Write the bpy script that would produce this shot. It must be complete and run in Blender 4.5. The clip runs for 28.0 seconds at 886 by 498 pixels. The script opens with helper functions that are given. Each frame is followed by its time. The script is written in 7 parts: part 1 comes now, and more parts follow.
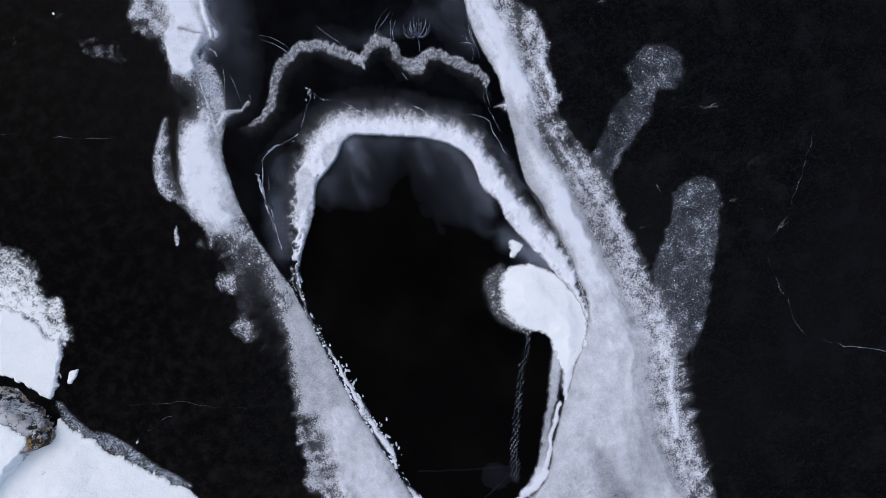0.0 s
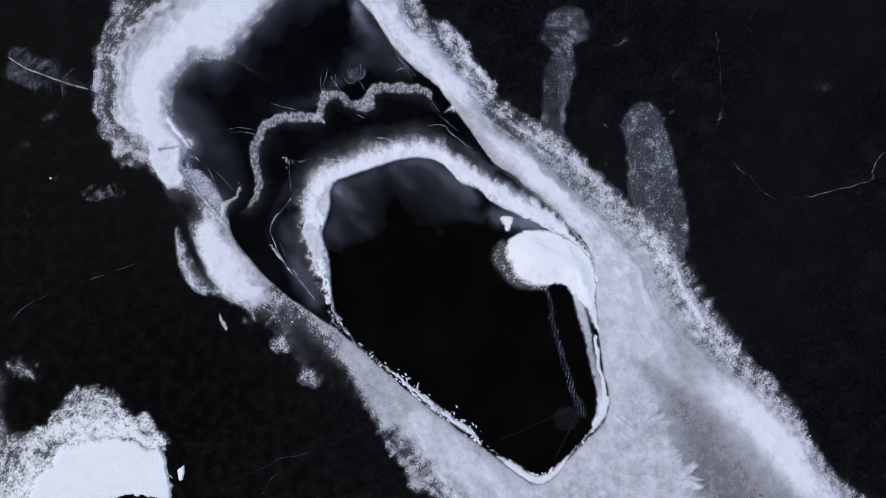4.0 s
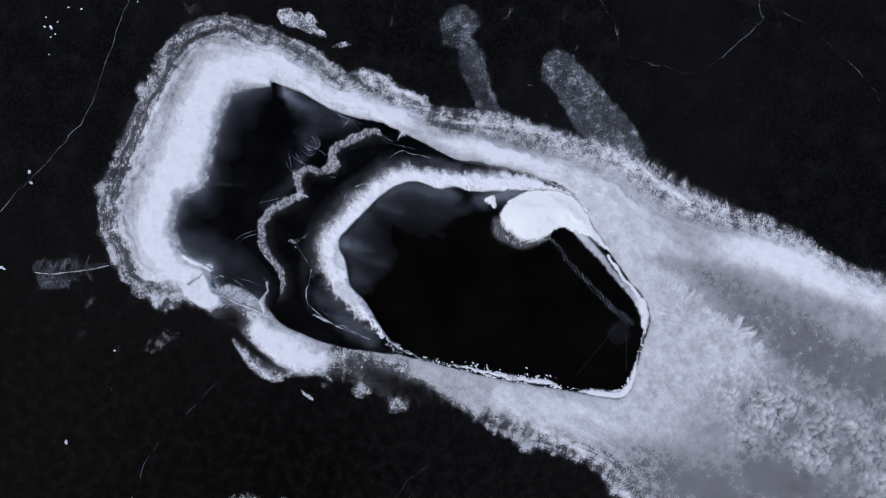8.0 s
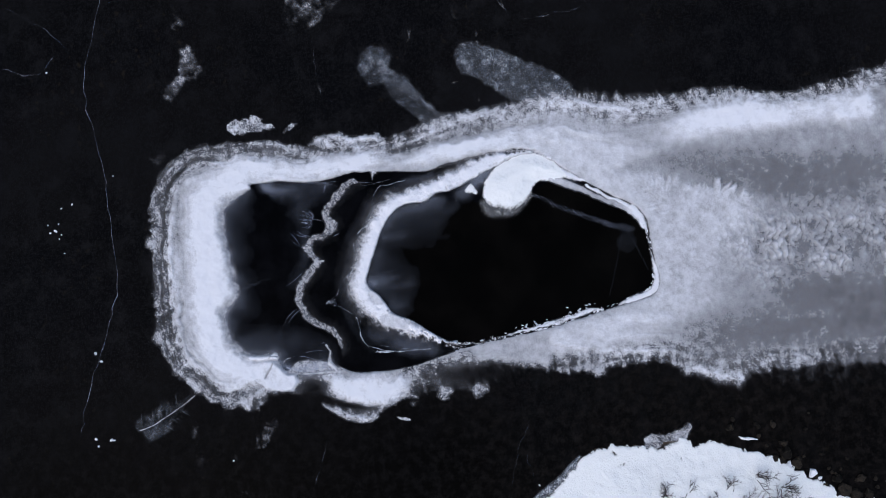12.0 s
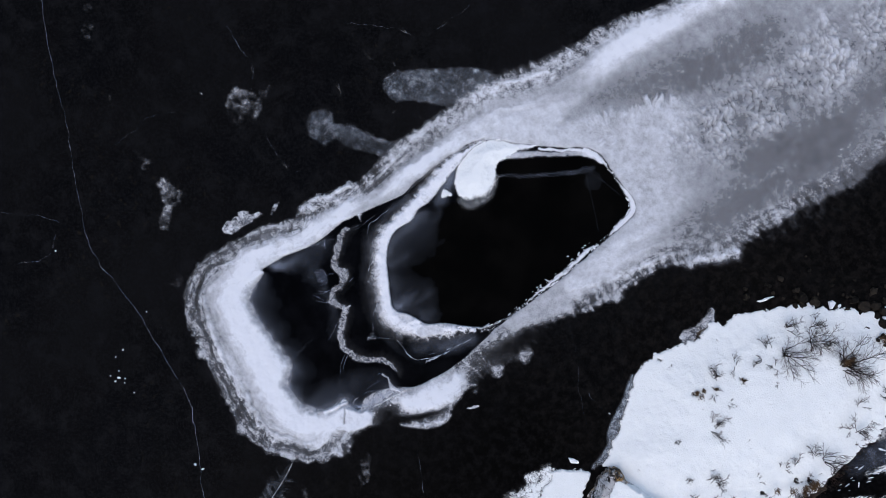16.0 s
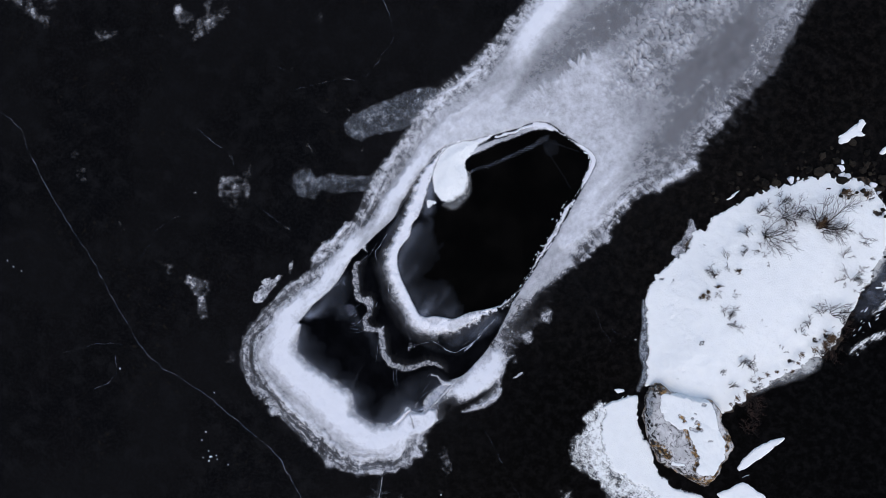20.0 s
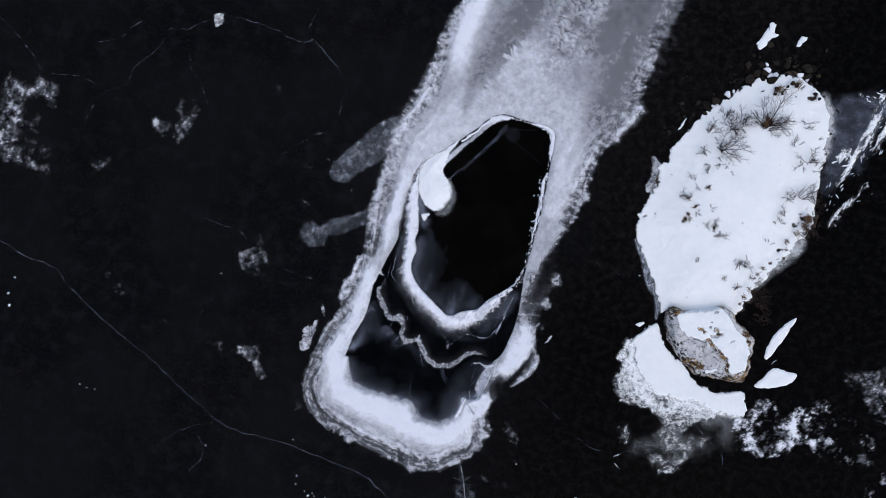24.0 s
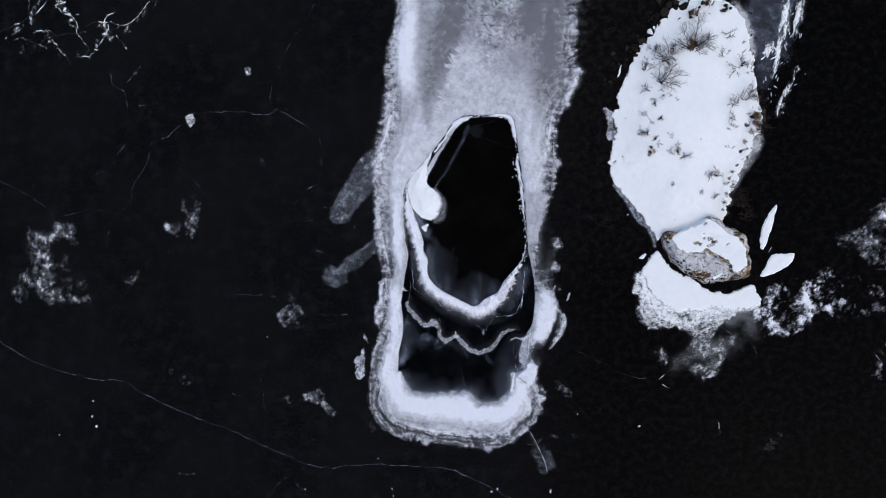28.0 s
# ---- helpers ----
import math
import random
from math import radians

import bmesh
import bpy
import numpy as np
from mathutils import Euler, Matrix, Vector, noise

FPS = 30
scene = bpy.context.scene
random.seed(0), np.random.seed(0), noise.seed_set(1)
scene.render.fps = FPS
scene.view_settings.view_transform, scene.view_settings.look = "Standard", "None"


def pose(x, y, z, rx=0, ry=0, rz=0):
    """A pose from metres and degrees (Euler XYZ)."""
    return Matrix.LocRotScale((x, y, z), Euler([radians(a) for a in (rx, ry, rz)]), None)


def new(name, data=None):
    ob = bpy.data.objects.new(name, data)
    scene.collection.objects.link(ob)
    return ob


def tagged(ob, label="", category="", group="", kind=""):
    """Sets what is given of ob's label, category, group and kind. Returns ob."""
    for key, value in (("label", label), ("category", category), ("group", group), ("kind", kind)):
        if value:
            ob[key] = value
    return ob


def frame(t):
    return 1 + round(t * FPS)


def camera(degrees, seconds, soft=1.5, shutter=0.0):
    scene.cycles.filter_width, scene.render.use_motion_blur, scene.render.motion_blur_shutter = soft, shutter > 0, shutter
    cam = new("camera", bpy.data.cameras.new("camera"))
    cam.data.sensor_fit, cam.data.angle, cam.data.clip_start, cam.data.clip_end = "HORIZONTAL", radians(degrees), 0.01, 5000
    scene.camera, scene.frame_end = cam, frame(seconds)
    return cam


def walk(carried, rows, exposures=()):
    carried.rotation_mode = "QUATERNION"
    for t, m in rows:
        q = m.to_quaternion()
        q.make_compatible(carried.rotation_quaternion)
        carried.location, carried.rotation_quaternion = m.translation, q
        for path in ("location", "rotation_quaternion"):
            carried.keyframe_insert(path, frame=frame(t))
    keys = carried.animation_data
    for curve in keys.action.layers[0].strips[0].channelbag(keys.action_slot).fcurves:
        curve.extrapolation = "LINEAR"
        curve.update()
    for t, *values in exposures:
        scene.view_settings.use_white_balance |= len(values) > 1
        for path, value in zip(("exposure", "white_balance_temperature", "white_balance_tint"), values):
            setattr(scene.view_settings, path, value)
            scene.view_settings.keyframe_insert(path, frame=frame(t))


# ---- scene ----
cam = camera(67.3, 28.0, soft=0.6)
ROWS = [
    (0, -3.982, -1.346, 18.793, -1.425, -0.784, 156.367),
    (0.5, -3.936, -1.335, 19.055, -1.269, -0.902, 154.009),
    (1, -3.896, -1.318, 19.326, -1.086, -0.991, 151.520),
    (1.5, -3.854, -1.308, 19.597, -0.917, -1.088, 149.041),
    (2, -3.817, -1.287, 19.887, -0.740, -1.117, 146.400),
    (2.5, -3.769, -1.274, 20.180, -0.595, -1.169, 143.550),
    (3, -3.713, -1.254, 20.486, -0.450, -1.178, 140.729),
    (3.5, -3.658, -1.225, 20.792, -0.307, -1.156, 137.938),
    (5.5, -3.443, -1.119, 22.113, 0.490, -0.916, 125.009),
    (6, -3.383, -1.106, 22.429, 0.680, -0.841, 121.566),
    (6.5, -3.325, -1.081, 22.746, 0.884, -0.721, 118.093),
    (7, -3.266, -1.060, 23.079, 1.077, -0.555, 114.648),
    (7.5, -3.195, -1.043, 23.411, 1.290, -0.377, 111.242),
    (8, -3.132, -1.026, 23.751, 1.493, -0.163, 107.823),
    (8.5, -3.080, -1.015, 24.072, 1.622, 0.056, 104.472),
    (9, -3.019, -1.010, 24.410, 1.741, 0.264, 101.099),
    (9.5, -2.948, -1.018, 24.762, 1.842, 0.488, 97.671),
    (10, -2.887, -1.010, 25.128, 1.925, 0.743, 94.336),
    (10.5, -2.811, -1.023, 25.524, 2.034, 0.960, 90.673),
    (11, -2.750, -0.999, 25.925, 2.115, 1.210, 87.103),
    (11.5, -2.684, -0.990, 26.291, 2.160, 1.395, 83.894),
    (12, -2.599, -0.953, 26.645, 2.197, 1.608, 80.692),
    (12.5, -2.528, -0.943, 26.978, 2.209, 1.785, 77.225),
    (14.5, -2.360, -0.844, 28.373, 2.161, 2.439, 64.806),
    (15, -2.286, -0.813, 28.754, 2.159, 2.647, 62.104),
    (15.5, -2.205, -0.777, 29.162, 2.139, 2.858, 59.564),
    (16, -2.123, -0.744, 29.587, 2.123, 3.055, 57.102),
    (16.5, -2.033, -0.710, 30.010, 2.086, 3.268, 54.681),
    (17, -1.950, -0.675, 30.440, 2.000, 3.477, 52.238),
    (17.5, -1.864, -0.628, 30.857, 1.932, 3.635, 49.764),
    (18, -1.777, -0.582, 31.267, 1.822, 3.812, 47.231),
    (18.5, -1.695, -0.549, 31.690, 1.703, 3.994, 44.712),
    (19, -1.608, -0.516, 32.106, 1.602, 4.201, 42.300),
    (19.5, -1.532, -0.492, 32.531, 1.462, 4.400, 39.809),
    (20, -1.443, -0.460, 32.963, 1.341, 4.614, 37.437),
    (20.5, -1.356, -0.427, 33.388, 1.212, 4.789, 35.100),
    (21, -1.265, -0.391, 33.819, 1.050, 4.984, 32.790),
    (21.5, -1.181, -0.386, 34.270, 0.914, 5.129, 30.493),
    (23.5, -0.892, -0.381, 36.049, 0.479, 5.678, 21.566),
    (24, -0.793, -0.337, 36.483, 0.255, 5.840, 19.215),
    (24.5, -0.695, -0.295, 36.917, 0.012, 5.991, 16.773),
    (25, -0.599, -0.252, 37.351, -0.251, 6.139, 14.309),
    (25.5, -0.502, -0.207, 37.793, -0.500, 6.284, 11.906),
    (26, -0.405, -0.163, 38.245, -0.747, 6.418, 9.604),
    (26.5, -0.310, -0.119, 38.683, -0.996, 6.571, 7.293),
    (27, -0.212, -0.070, 39.130, -1.273, 6.692, 4.887),
    (27.5, -0.111, -0.034, 39.566, -1.562, 6.797, 2.460),
    (28, 0.000, 0.000, 40.000, -1.887, 6.862, 0.000),
]
walk(cam, [(t, pose(x, y, z, rx, ry, rz)) for t, x, y, z, rx, ry, rz in ROWS], exposures=[(0.0, 0.03, 6050, 10), (28.0, 0.03, 6050, 10)])

# ---- world and light: a high overcast winter sky ----
SUN_UP, SUN_ROUND = radians(58), radians(140)
world = bpy.data.worlds.new("winter_sky")
scene.world = world
world.use_nodes = True
wn = world.node_tree.nodes
sky = wn.new("ShaderNodeTexSky")
sky.sky_type, sky.sun_disc, sky.sun_elevation, sky.sun_rotation = "NISHITA", False, SUN_UP, SUN_ROUND
sky.dust_density, sky.air_density = 4.0, 1.0
wn["Background"].inputs["Strength"].default_value = 0.14
world.node_tree.links.new(sky.outputs["Color"], wn["Background"].inputs["Color"])
sun = new("sun", bpy.data.lights.new("sun", "SUN"))
sun.data.energy, sun.data.angle, sun.data.color = 0.4, radians(50), (1.0, 0.98, 0.96)
sun.rotation_euler = (radians(90) - SUN_UP, 0, SUN_ROUND)


# ---- materials ----
class Nodes:
    """A small wrapper to write node materials in few lines."""

    def __init__(self, name):
        self.mat = bpy.data.materials.new(name)
        self.mat.use_nodes = True
        self.tree = self.mat.node_tree
        self.bsdf = self.tree.nodes["Principled BSDF"]
        self.out = self.tree.nodes["Material Output"]

    def add(self, kind, **values):
        node = self.tree.nodes.new(kind)
        for key, value in values.items():
            node.inputs[key.replace("_", " ")].default_value = value
        return node

    def link(self, a, b):
        self.tree.links.new(a, b)

    def noise(self, scale, detail=4.0, rough=0.55, stretch=None):
        geo = self.add("ShaderNodeNewGeometry")
        vec = geo.outputs["Position"]
        if stretch:
            mapping = self.add("ShaderNodeMapping")
            mapping.inputs["Scale"].default_value = stretch
            self.link(vec, mapping.inputs["Vector"])
            vec = mapping.outputs["Vector"]
        node = self.add("ShaderNodeTexNoise", Scale=scale, Detail=detail, Roughness=rough)
        self.link(vec, node.inputs["Vector"])
        return node.outputs["Fac"]

    def math(self, kind, a, b=0.0, c=0.0):
        node = self.add("ShaderNodeMath")
        node.operation = kind
        for socket, value in zip(node.inputs, (a, b, c)):
            if isinstance(value, (int, float)):
                socket.default_value = value
            else:
                self.link(value, socket)
        return node.outputs[0]

    def span(self, value, lo, hi, to_lo=0.0, to_hi=1.0, smooth=True):
        node = self.add("ShaderNodeMapRange")
        node.interpolation_type = "SMOOTHSTEP" if smooth else "LINEAR"
        for key, v in zip(("Value", "From Min", "From Max", "To Min", "To Max"), (value, lo, hi, to_lo, to_hi)):
            if isinstance(v, (int, float)):
                node.inputs[key].default_value = v
            else:
                self.link(v, node.inputs[key])
        return node.outputs[0]

    def mix(self, fac, a, b):
        node = self.tree.nodes.new("ShaderNodeMix")
        node.data_type = "RGBA"
        for socket, v in ((node.inputs[0], fac), (node.inputs[6], a), (node.inputs[7], b)):
            if isinstance(v, (int, float)):
                socket.default_value = v
            elif isinstance(v, tuple):
                socket.default_value = (*v, 1.0)
            else:
                self.link(v, socket)
        return node.outputs[2]

    def attr(self, name):
        node = self.tree.nodes.new("ShaderNodeAttribute")
        node.attribute_name = name
        return node.outputs["Fac"]

    def bump(self, height, strength=0.3, distance=0.02):
        node = self.add("ShaderNodeBump", Strength=strength, Distance=distance)
        self.link(height, node.inputs["Height"])
        self.link(node.outputs["Normal"], self.bsdf.inputs["Normal"])

    def set(self, color=None, rough=0.6, spec=0.3):
        if isinstance(color, tuple):
            self.bsdf.inputs["Base Color"].default_value = (*color, 1.0)
        elif color is not None:
            self.link(color, self.bsdf.inputs["Base Color"])
        if isinstance(rough, (int, float)):
            self.bsdf.inputs["Roughness"].default_value = rough
        else:
            self.link(rough, self.bsdf.inputs["Roughness"])
        self.bsdf.inputs["Specular IOR Level"].default_value = spec
        return self


def black_ice():
    n = Nodes("black_ice")
    big, mid, fine = n.noise(0.12, 5), n.noise(1.1, 6, 0.65), n.noise(6.0, 6, 0.7)
    col = n.mix(n.span(big, 0.36, 0.66), (0.0022, 0.0024, 0.003), (0.0046, 0.0040, 0.0035))
    col = n.mix(n.span(mid, 0.45, 0.72, 0.0, 0.85), col, (0.0092, 0.0092, 0.0102))
    col = n.mix(n.span(fine, 0.44, 0.68, 0.0, 0.55), col, (0.0105, 0.0106, 0.0120))
    bed = n.math("MULTIPLY", n.span(n.noise(3.2, 3, 0.5), 0.6, 0.72), n.span(n.noise(0.2, 2), 0.5, 0.62))
    col = n.mix(n.math("MULTIPLY", bed, 0.5), col, (0.02, 0.017, 0.013))
    grit = n.noise(17.0, 3, 0.7)
    col = n.mix(n.span(grit, 0.48, 0.7, 0.0, 0.6), col, (0.0150, 0.0152, 0.0168))
    speck = n.math("MULTIPLY", n.span(n.noise(11.0, 2, 0.5), 0.73, 0.79, 0.0, 0.7), n.span(n.noise(0.4, 3), 0.5, 0.64))
    col = n.mix(speck, col, (0.06, 0.062, 0.07))
    geo, apart = n.add("ShaderNodeNewGeometry"), n.add("ShaderNodeSeparateXYZ")
    n.link(geo.outputs["Position"], apart.inputs[0])
    depth = n.span(n.math("MULTIPLY_ADD", big, 8.0, apart.outputs["X"]), 1.0, 10.0)
    # brown bed showing through the shallows between the bank and the islet
    shallow = n.math("MULTIPLY", n.span(n.math("MULTIPLY_ADD", big, 6.0, apart.outputs["Y"]), -1.0, 6.0), n.span(apart.outputs["X"], 8.0, 13.0, 1.0, 0.0))
    mottle = n.span(n.noise(2.6, 7, 0.72), 0.42, 0.68)
    deep_tone = n.mix(mottle, (0.0006, 0.0006, 0.0008), (0.0052, 0.0050, 0.0054))
    shoal_tone = n.mix(mottle, (0.0016, 0.0014, 0.0013), (0.0120, 0.0102, 0.0094))
    col = n.mix(depth, n.mix(n.span(big, 0.42, 0.62, 0.0, 0.4), col, (0.0068, 0.0073, 0.0090)), n.mix(n.span(shallow, 0.0, 1.0, 0.88, 0.66), col, n.mix(shallow, deep_tone, shoal_tone)))
    n.set(col, 0.25, 0.008)
    n.bump(n.noise(1.3, 4), 0.1, 0.02)
    return n.mat


def clear_new_ice():
    n = Nodes("new_black_ice")
    n.set(n.mix(n.span(n.noise(0.9, 6, 0.65), 0.35, 0.7), (0.0010, 0.0012, 0.0018), (0.0034, 0.0037, 0.0048)), 0.2, 0.008)
    n.bump(n.noise(2.0, 4), 0.05, 0.01)
    return n.mat


def pool_water():
    n = Nodes("pool_water")
    n.set(n.mix(n.span(n.noise(0.5, 3), 0.4, 0.7), (0.0012, 0.0012, 0.0012), (0.0028, 0.0026, 0.0024)), 0.12, 0.008)
    n.bump(n.noise(5.0, 3), 0.05, 0.01)
    return n.mat


def frost_material(name, beads=20.0, coarse=4.0, contrast=1.0, ragged=0.3, tint=(0.84, 0.86, 0.91), stretch=None):
    """Frost whose attribute cover says how much of the ice it hides, and grain how far it breaks into beads of rime."""
    n = Nodes(name)
    cover, grain = n.attr("cover"), n.attr("grain")
    clump, mid, fine = n.noise(coarse, 4, 0.62, stretch), n.noise(beads, 3, 0.62, stretch), n.noise(beads * 2.3, 2, 0.6, stretch)
    here = n.math("MULTIPLY", cover, n.span(clump, 0.32, 0.68, 1.0 - 0.6 * contrast, 1.0 + 0.6 * contrast, False))
    least = n.math("MULTIPLY_ADD", here, -0.34, 0.62)
    grit = n.math("MULTIPLY_ADD", mid, 0.62, n.math("MULTIPLY", fine, 0.38))
    bead = n.span(grit, n.math("SUBTRACT", least, 0.13), n.math("ADD", least, 0.17))
    rime = n.math("MULTIPLY_ADD", here, 0.4, n.math("MULTIPLY", bead, n.span(here, 0.0, 0.4, 0.42, 0.8)))
    rime = n.math("MAXIMUM", rime, n.span(cover, 0.72, 1.0))
    rime = n.math("MULTIPLY", rime, n.span(cover, 0.005, n.span(fine, 0.3, 0.7, 0.03, 0.04 + ragged)))
    veil = n.math("MULTIPLY", cover, n.math("MULTIPLY", n.span(mid, 0.3, 0.7, 0.91, 1.09, False), n.span(clump, 0.3, 0.7, 0.86, 1.14, False)))
    veil = n.math("MAXIMUM", veil, n.span(cover, 0.78, 1.0))
    alpha = n.math("ADD", n.math("MULTIPLY", rime, grain), n.math("MULTIPLY", veil, n.math("SUBTRACT", 1.0, grain)))
    alpha = n.math("MINIMUM", alpha, 1.0)
    n.set(n.mix(n.span(n.noise(3.0, 5), 0.35, 0.7), tint, tuple(v * 0.97 for v in tint)), 0.85, 0.12)
    n.bump(n.math("MULTIPLY_ADD", mid, n.math("MULTIPLY_ADD", grain, 0.9, 0.35), n.math("MULTIPLY", fine, 0.25)), 0.5, 0.05)
    clear = n.add("ShaderNodeBsdfTransparent")
    mix = n.add("ShaderNodeMixShader")
    n.link(alpha, mix.inputs[0])
    n.link(clear.outputs[0], mix.inputs[1])
    n.link(n.bsdf.outputs[0], mix.inputs[2])
    n.link(mix.outputs[0], n.out.inputs["Surface"])
    return n.mat


def plain_snow():
    n = Nodes("packed_snow")
    n.set(n.mix(n.span(n.noise(1.1, 6, 0.6), 0.35, 0.7), (0.89, 0.92, 0.92), (0.83, 0.86, 0.87)), 0.8, 0.15)
    n.bump(n.noise(9.0, 5), 0.4, 0.03)
    return n.mat


def earth():
    n = Nodes("frozen_earth")
    col = n.mix(n.span(n.noise(2.2, 6, 0.65), 0.35, 0.68), (0.012, 0.010, 0.009), (0.06, 0.045, 0.032))
    col = n.mix(n.span(n.noise(7.0, 4), 0.6, 0.75), col, (0.16, 0.115, 0.06))
    n.set(col, 0.9, 0.2)
    n.bump(n.noise(12.0, 6), 0.6, 0.04)
    return n.mat


def boulder_stone():
    n = Nodes("lichened_stone")
    col = n.mix(n.span(n.noise(1.7, 8, 0.7), 0.35, 0.65), (0.46, 0.465, 0.475), (0.68, 0.685, 0.69))
    col = n.mix(n.span(n.noise(2.4, 9, 0.75), 0.52, 0.6, 0.0, 0.5), col, (0.27, 0.27, 0.275))
    col = n.mix(n.span(n.noise(5.5, 6, 0.7), 0.6, 0.64), col, (0.03, 0.026, 0.024))
    rust = n.math("MULTIPLY", n.span(n.attr("rust"), 0.25, 0.6), n.span(n.noise(3.5, 6, 0.7), 0.4, 0.5))
    col = n.mix(rust, col, n.mix(n.span(n.noise(5.0, 6, 0.7), 0.42, 0.6), (0.018, 0.013, 0.010), (0.36, 0.22, 0.08)))
    # black noise flecks inside the boulder's masked bands
    dark_flecks = n.math("MULTIPLY", n.span(n.attr("dark_band"), 0.1, 0.6), n.span(n.noise(4.2, 7, 0.72), 0.5, 0.55))
    col = n.mix(dark_flecks, col, (0.014, 0.012, 0.011))
    vein = n.math("ABSOLUTE", n.math("SUBTRACT", n.noise(0.55, 7, 0.66), 0.47))
    col = n.mix(n.span(vein, 0.002, 0.007, 0.9, 0.0), col, (0.012, 0.011, 0.01))
    n.set(col, 0.85, 0.25)
    n.bump(n.noise(6.0, 8, 0.7), 0.8, 0.08)
    return n.mat


def dark_stone():
    n = Nodes("dark_stone")
    info = n.tree.nodes.new("ShaderNodeObjectInfo")
    col = n.mix(info.outputs["Random"], (0.004, 0.0035, 0.003), (0.022, 0.018, 0.014))
    col = n.mix(n.span(n.noise(6.0, 5), 0.55, 0.72), col, (0.035, 0.03, 0.02))
    n.set(col, 0.8, 0.1)
    n.bump(n.noise(14.0, 5), 0.5, 0.03)
    return n.mat


def twig_bark():
    n = Nodes("twig_bark")
    n.set(n.mix(n.span(n.noise(5.0, 3), 0.4, 0.65), (0.010, 0.007, 0.006), (0.045, 0.027, 0.021)), 0.85, 0.2)
    return n.mat


def clear_chip():
    n = Nodes("ice_chip")
    info = n.tree.nodes.new("ShaderNodeObjectInfo")
    n.set(n.mix(info.outputs["Random"], (0.5, 0.53, 0.58), (0.87, 0.89, 0.93)), 0.4, 0.4)
    n.bump(n.noise(20.0, 3), 0.3, 0.02)
    return n.mat


NEW_ICE = clear_new_ice()
ICE, WATER, SNOW, EARTH = black_ice(), pool_water(), plain_snow(), earth()
STONE, PEBBLE, BARK, CHIP = boulder_stone(), dark_stone(), twig_bark(), clear_chip()
FROST = frost_material("granular_frost", 21.0, 3.2, 0.9, 0.3, (0.79, 0.815, 0.868))
FILM = frost_material("frost_film", 21.0, 3.5, 0.8, 0.2, (0.77, 0.85, 0.96))
VEIL = frost_material("frost_veil", 14.0, 3.0, 0.5, 0.02, (0.7, 0.79, 0.98))
CLOUD = frost_material("cloudy_frost", 13.0, 4.5, 0.8, 0.25)
LACE = frost_material("lacy_snow", 15.0, 5.0, 0.9, 0.4, (0.88, 0.91, 0.91))
CRUST = frost_material("crusted_frost", 24.0, 7.0, 0.6, 0.2)
SNOW_FROST = frost_material("drifted_snow", 16.0, 4.0, 0.6, 0.2, (0.88, 0.91, 0.92))
CRYSTAL = frost_material("frost_crystal", 30.0, 8.0, 0.0, 0.0, (0.86, 0.88, 0.92))


# ---- building helpers ----
def hashed(ix, iy, seed):
    h = (ix * 374761393 + iy * 668265263 + seed * 974634777) & 0xFFFFFFFF
    h = ((h ^ (h >> 13)) * 1274126177) & 0xFFFFFFFF
    return ((h ^ (h >> 16)) & 0xFFFF) / 65535.0


def value_noise(x, y, seed):
    ix, iy = np.floor(x).astype(np.int64), np.floor(y).astype(np.int64)
    fx, fy = x - ix, y - iy
    fx, fy = fx * fx * (3 - 2 * fx), fy * fy * (3 - 2 * fy)
    a, b = hashed(ix, iy, seed), hashed(ix + 1, iy, seed)
    c, d = hashed(ix, iy + 1, seed), hashed(ix + 1, iy + 1, seed)
    return (a + (b - a) * fx) * (1 - fy) + (c + (d - c) * fx) * fy


def fbm(x, y, scale, seed, octaves=4, rough=0.5):
    """Smooth noise from about -1 to 1."""
    total, amp, norm = 0.0, 1.0, 0.0
    for k in range(octaves):
        total = total + amp * (2 * value_noise(x * scale, y * scale, seed + 17 * k) - 1)
        norm, amp, scale = norm + amp, amp * rough, scale * 2.03
    return total / norm * 1.6


def cells(x, y, seed):
    """Distance to the nearest of many scattered points, in cell widths."""
    gx, gy = np.floor(x).astype(np.int64), np.floor(y).astype(np.int64)
    best = np.full(len(x), 9.0)
    for i in (-1, 0, 1):
        for j in (-1, 0, 1):
            px = gx + i + 0.1 + 0.8 * hashed(gx + i, gy + j, seed)
            py = gy + j + 0.1 + 0.8 * hashed(gx + i, gy + j, seed + 5)
            best = np.minimum(best, (x - px) ** 2 + (y - py) ** 2)
    return np.sqrt(best)


def with_length(points):
    """The points of an outline, each with its distance along it."""
    p = np.array(points)[:, :2]
    run = np.concatenate([[0], np.cumsum(np.linalg.norm(np.diff(p, axis=0), axis=1))])
    return [(x, y, u) for (x, y), u in zip(p, run)]


def smooth(lo, hi, v):
    u = np.clip((v - lo) / (hi - lo), 0, 1)
    return u * u * (3 - 2 * u)


def curve_through(points, closed=False, steps=4):
    """A Catmull-Rom line through control points with any number of values each."""
    p = np.array(points, float)
    n = len(p)
    out = []
    for i in range(n if closed else n - 1):
        if closed:
            a, b, c, d = p[i - 1], p[i], p[(i + 1) % n], p[(i + 2) % n]
        else:
            a, b, c, d = p[max(i - 1, 0)], p[i], p[i + 1], p[min(i + 2, n - 1)]
        for k in range(steps):
            u = k / steps
            out.append(0.5 * (2 * b + (c - a) * u + (2 * a - 5 * b + 4 * c - d) * u * u + (3 * b - a - 3 * c + d) * u ** 3))
    if not closed:
        out.append(p[-1])
    return np.array(out)


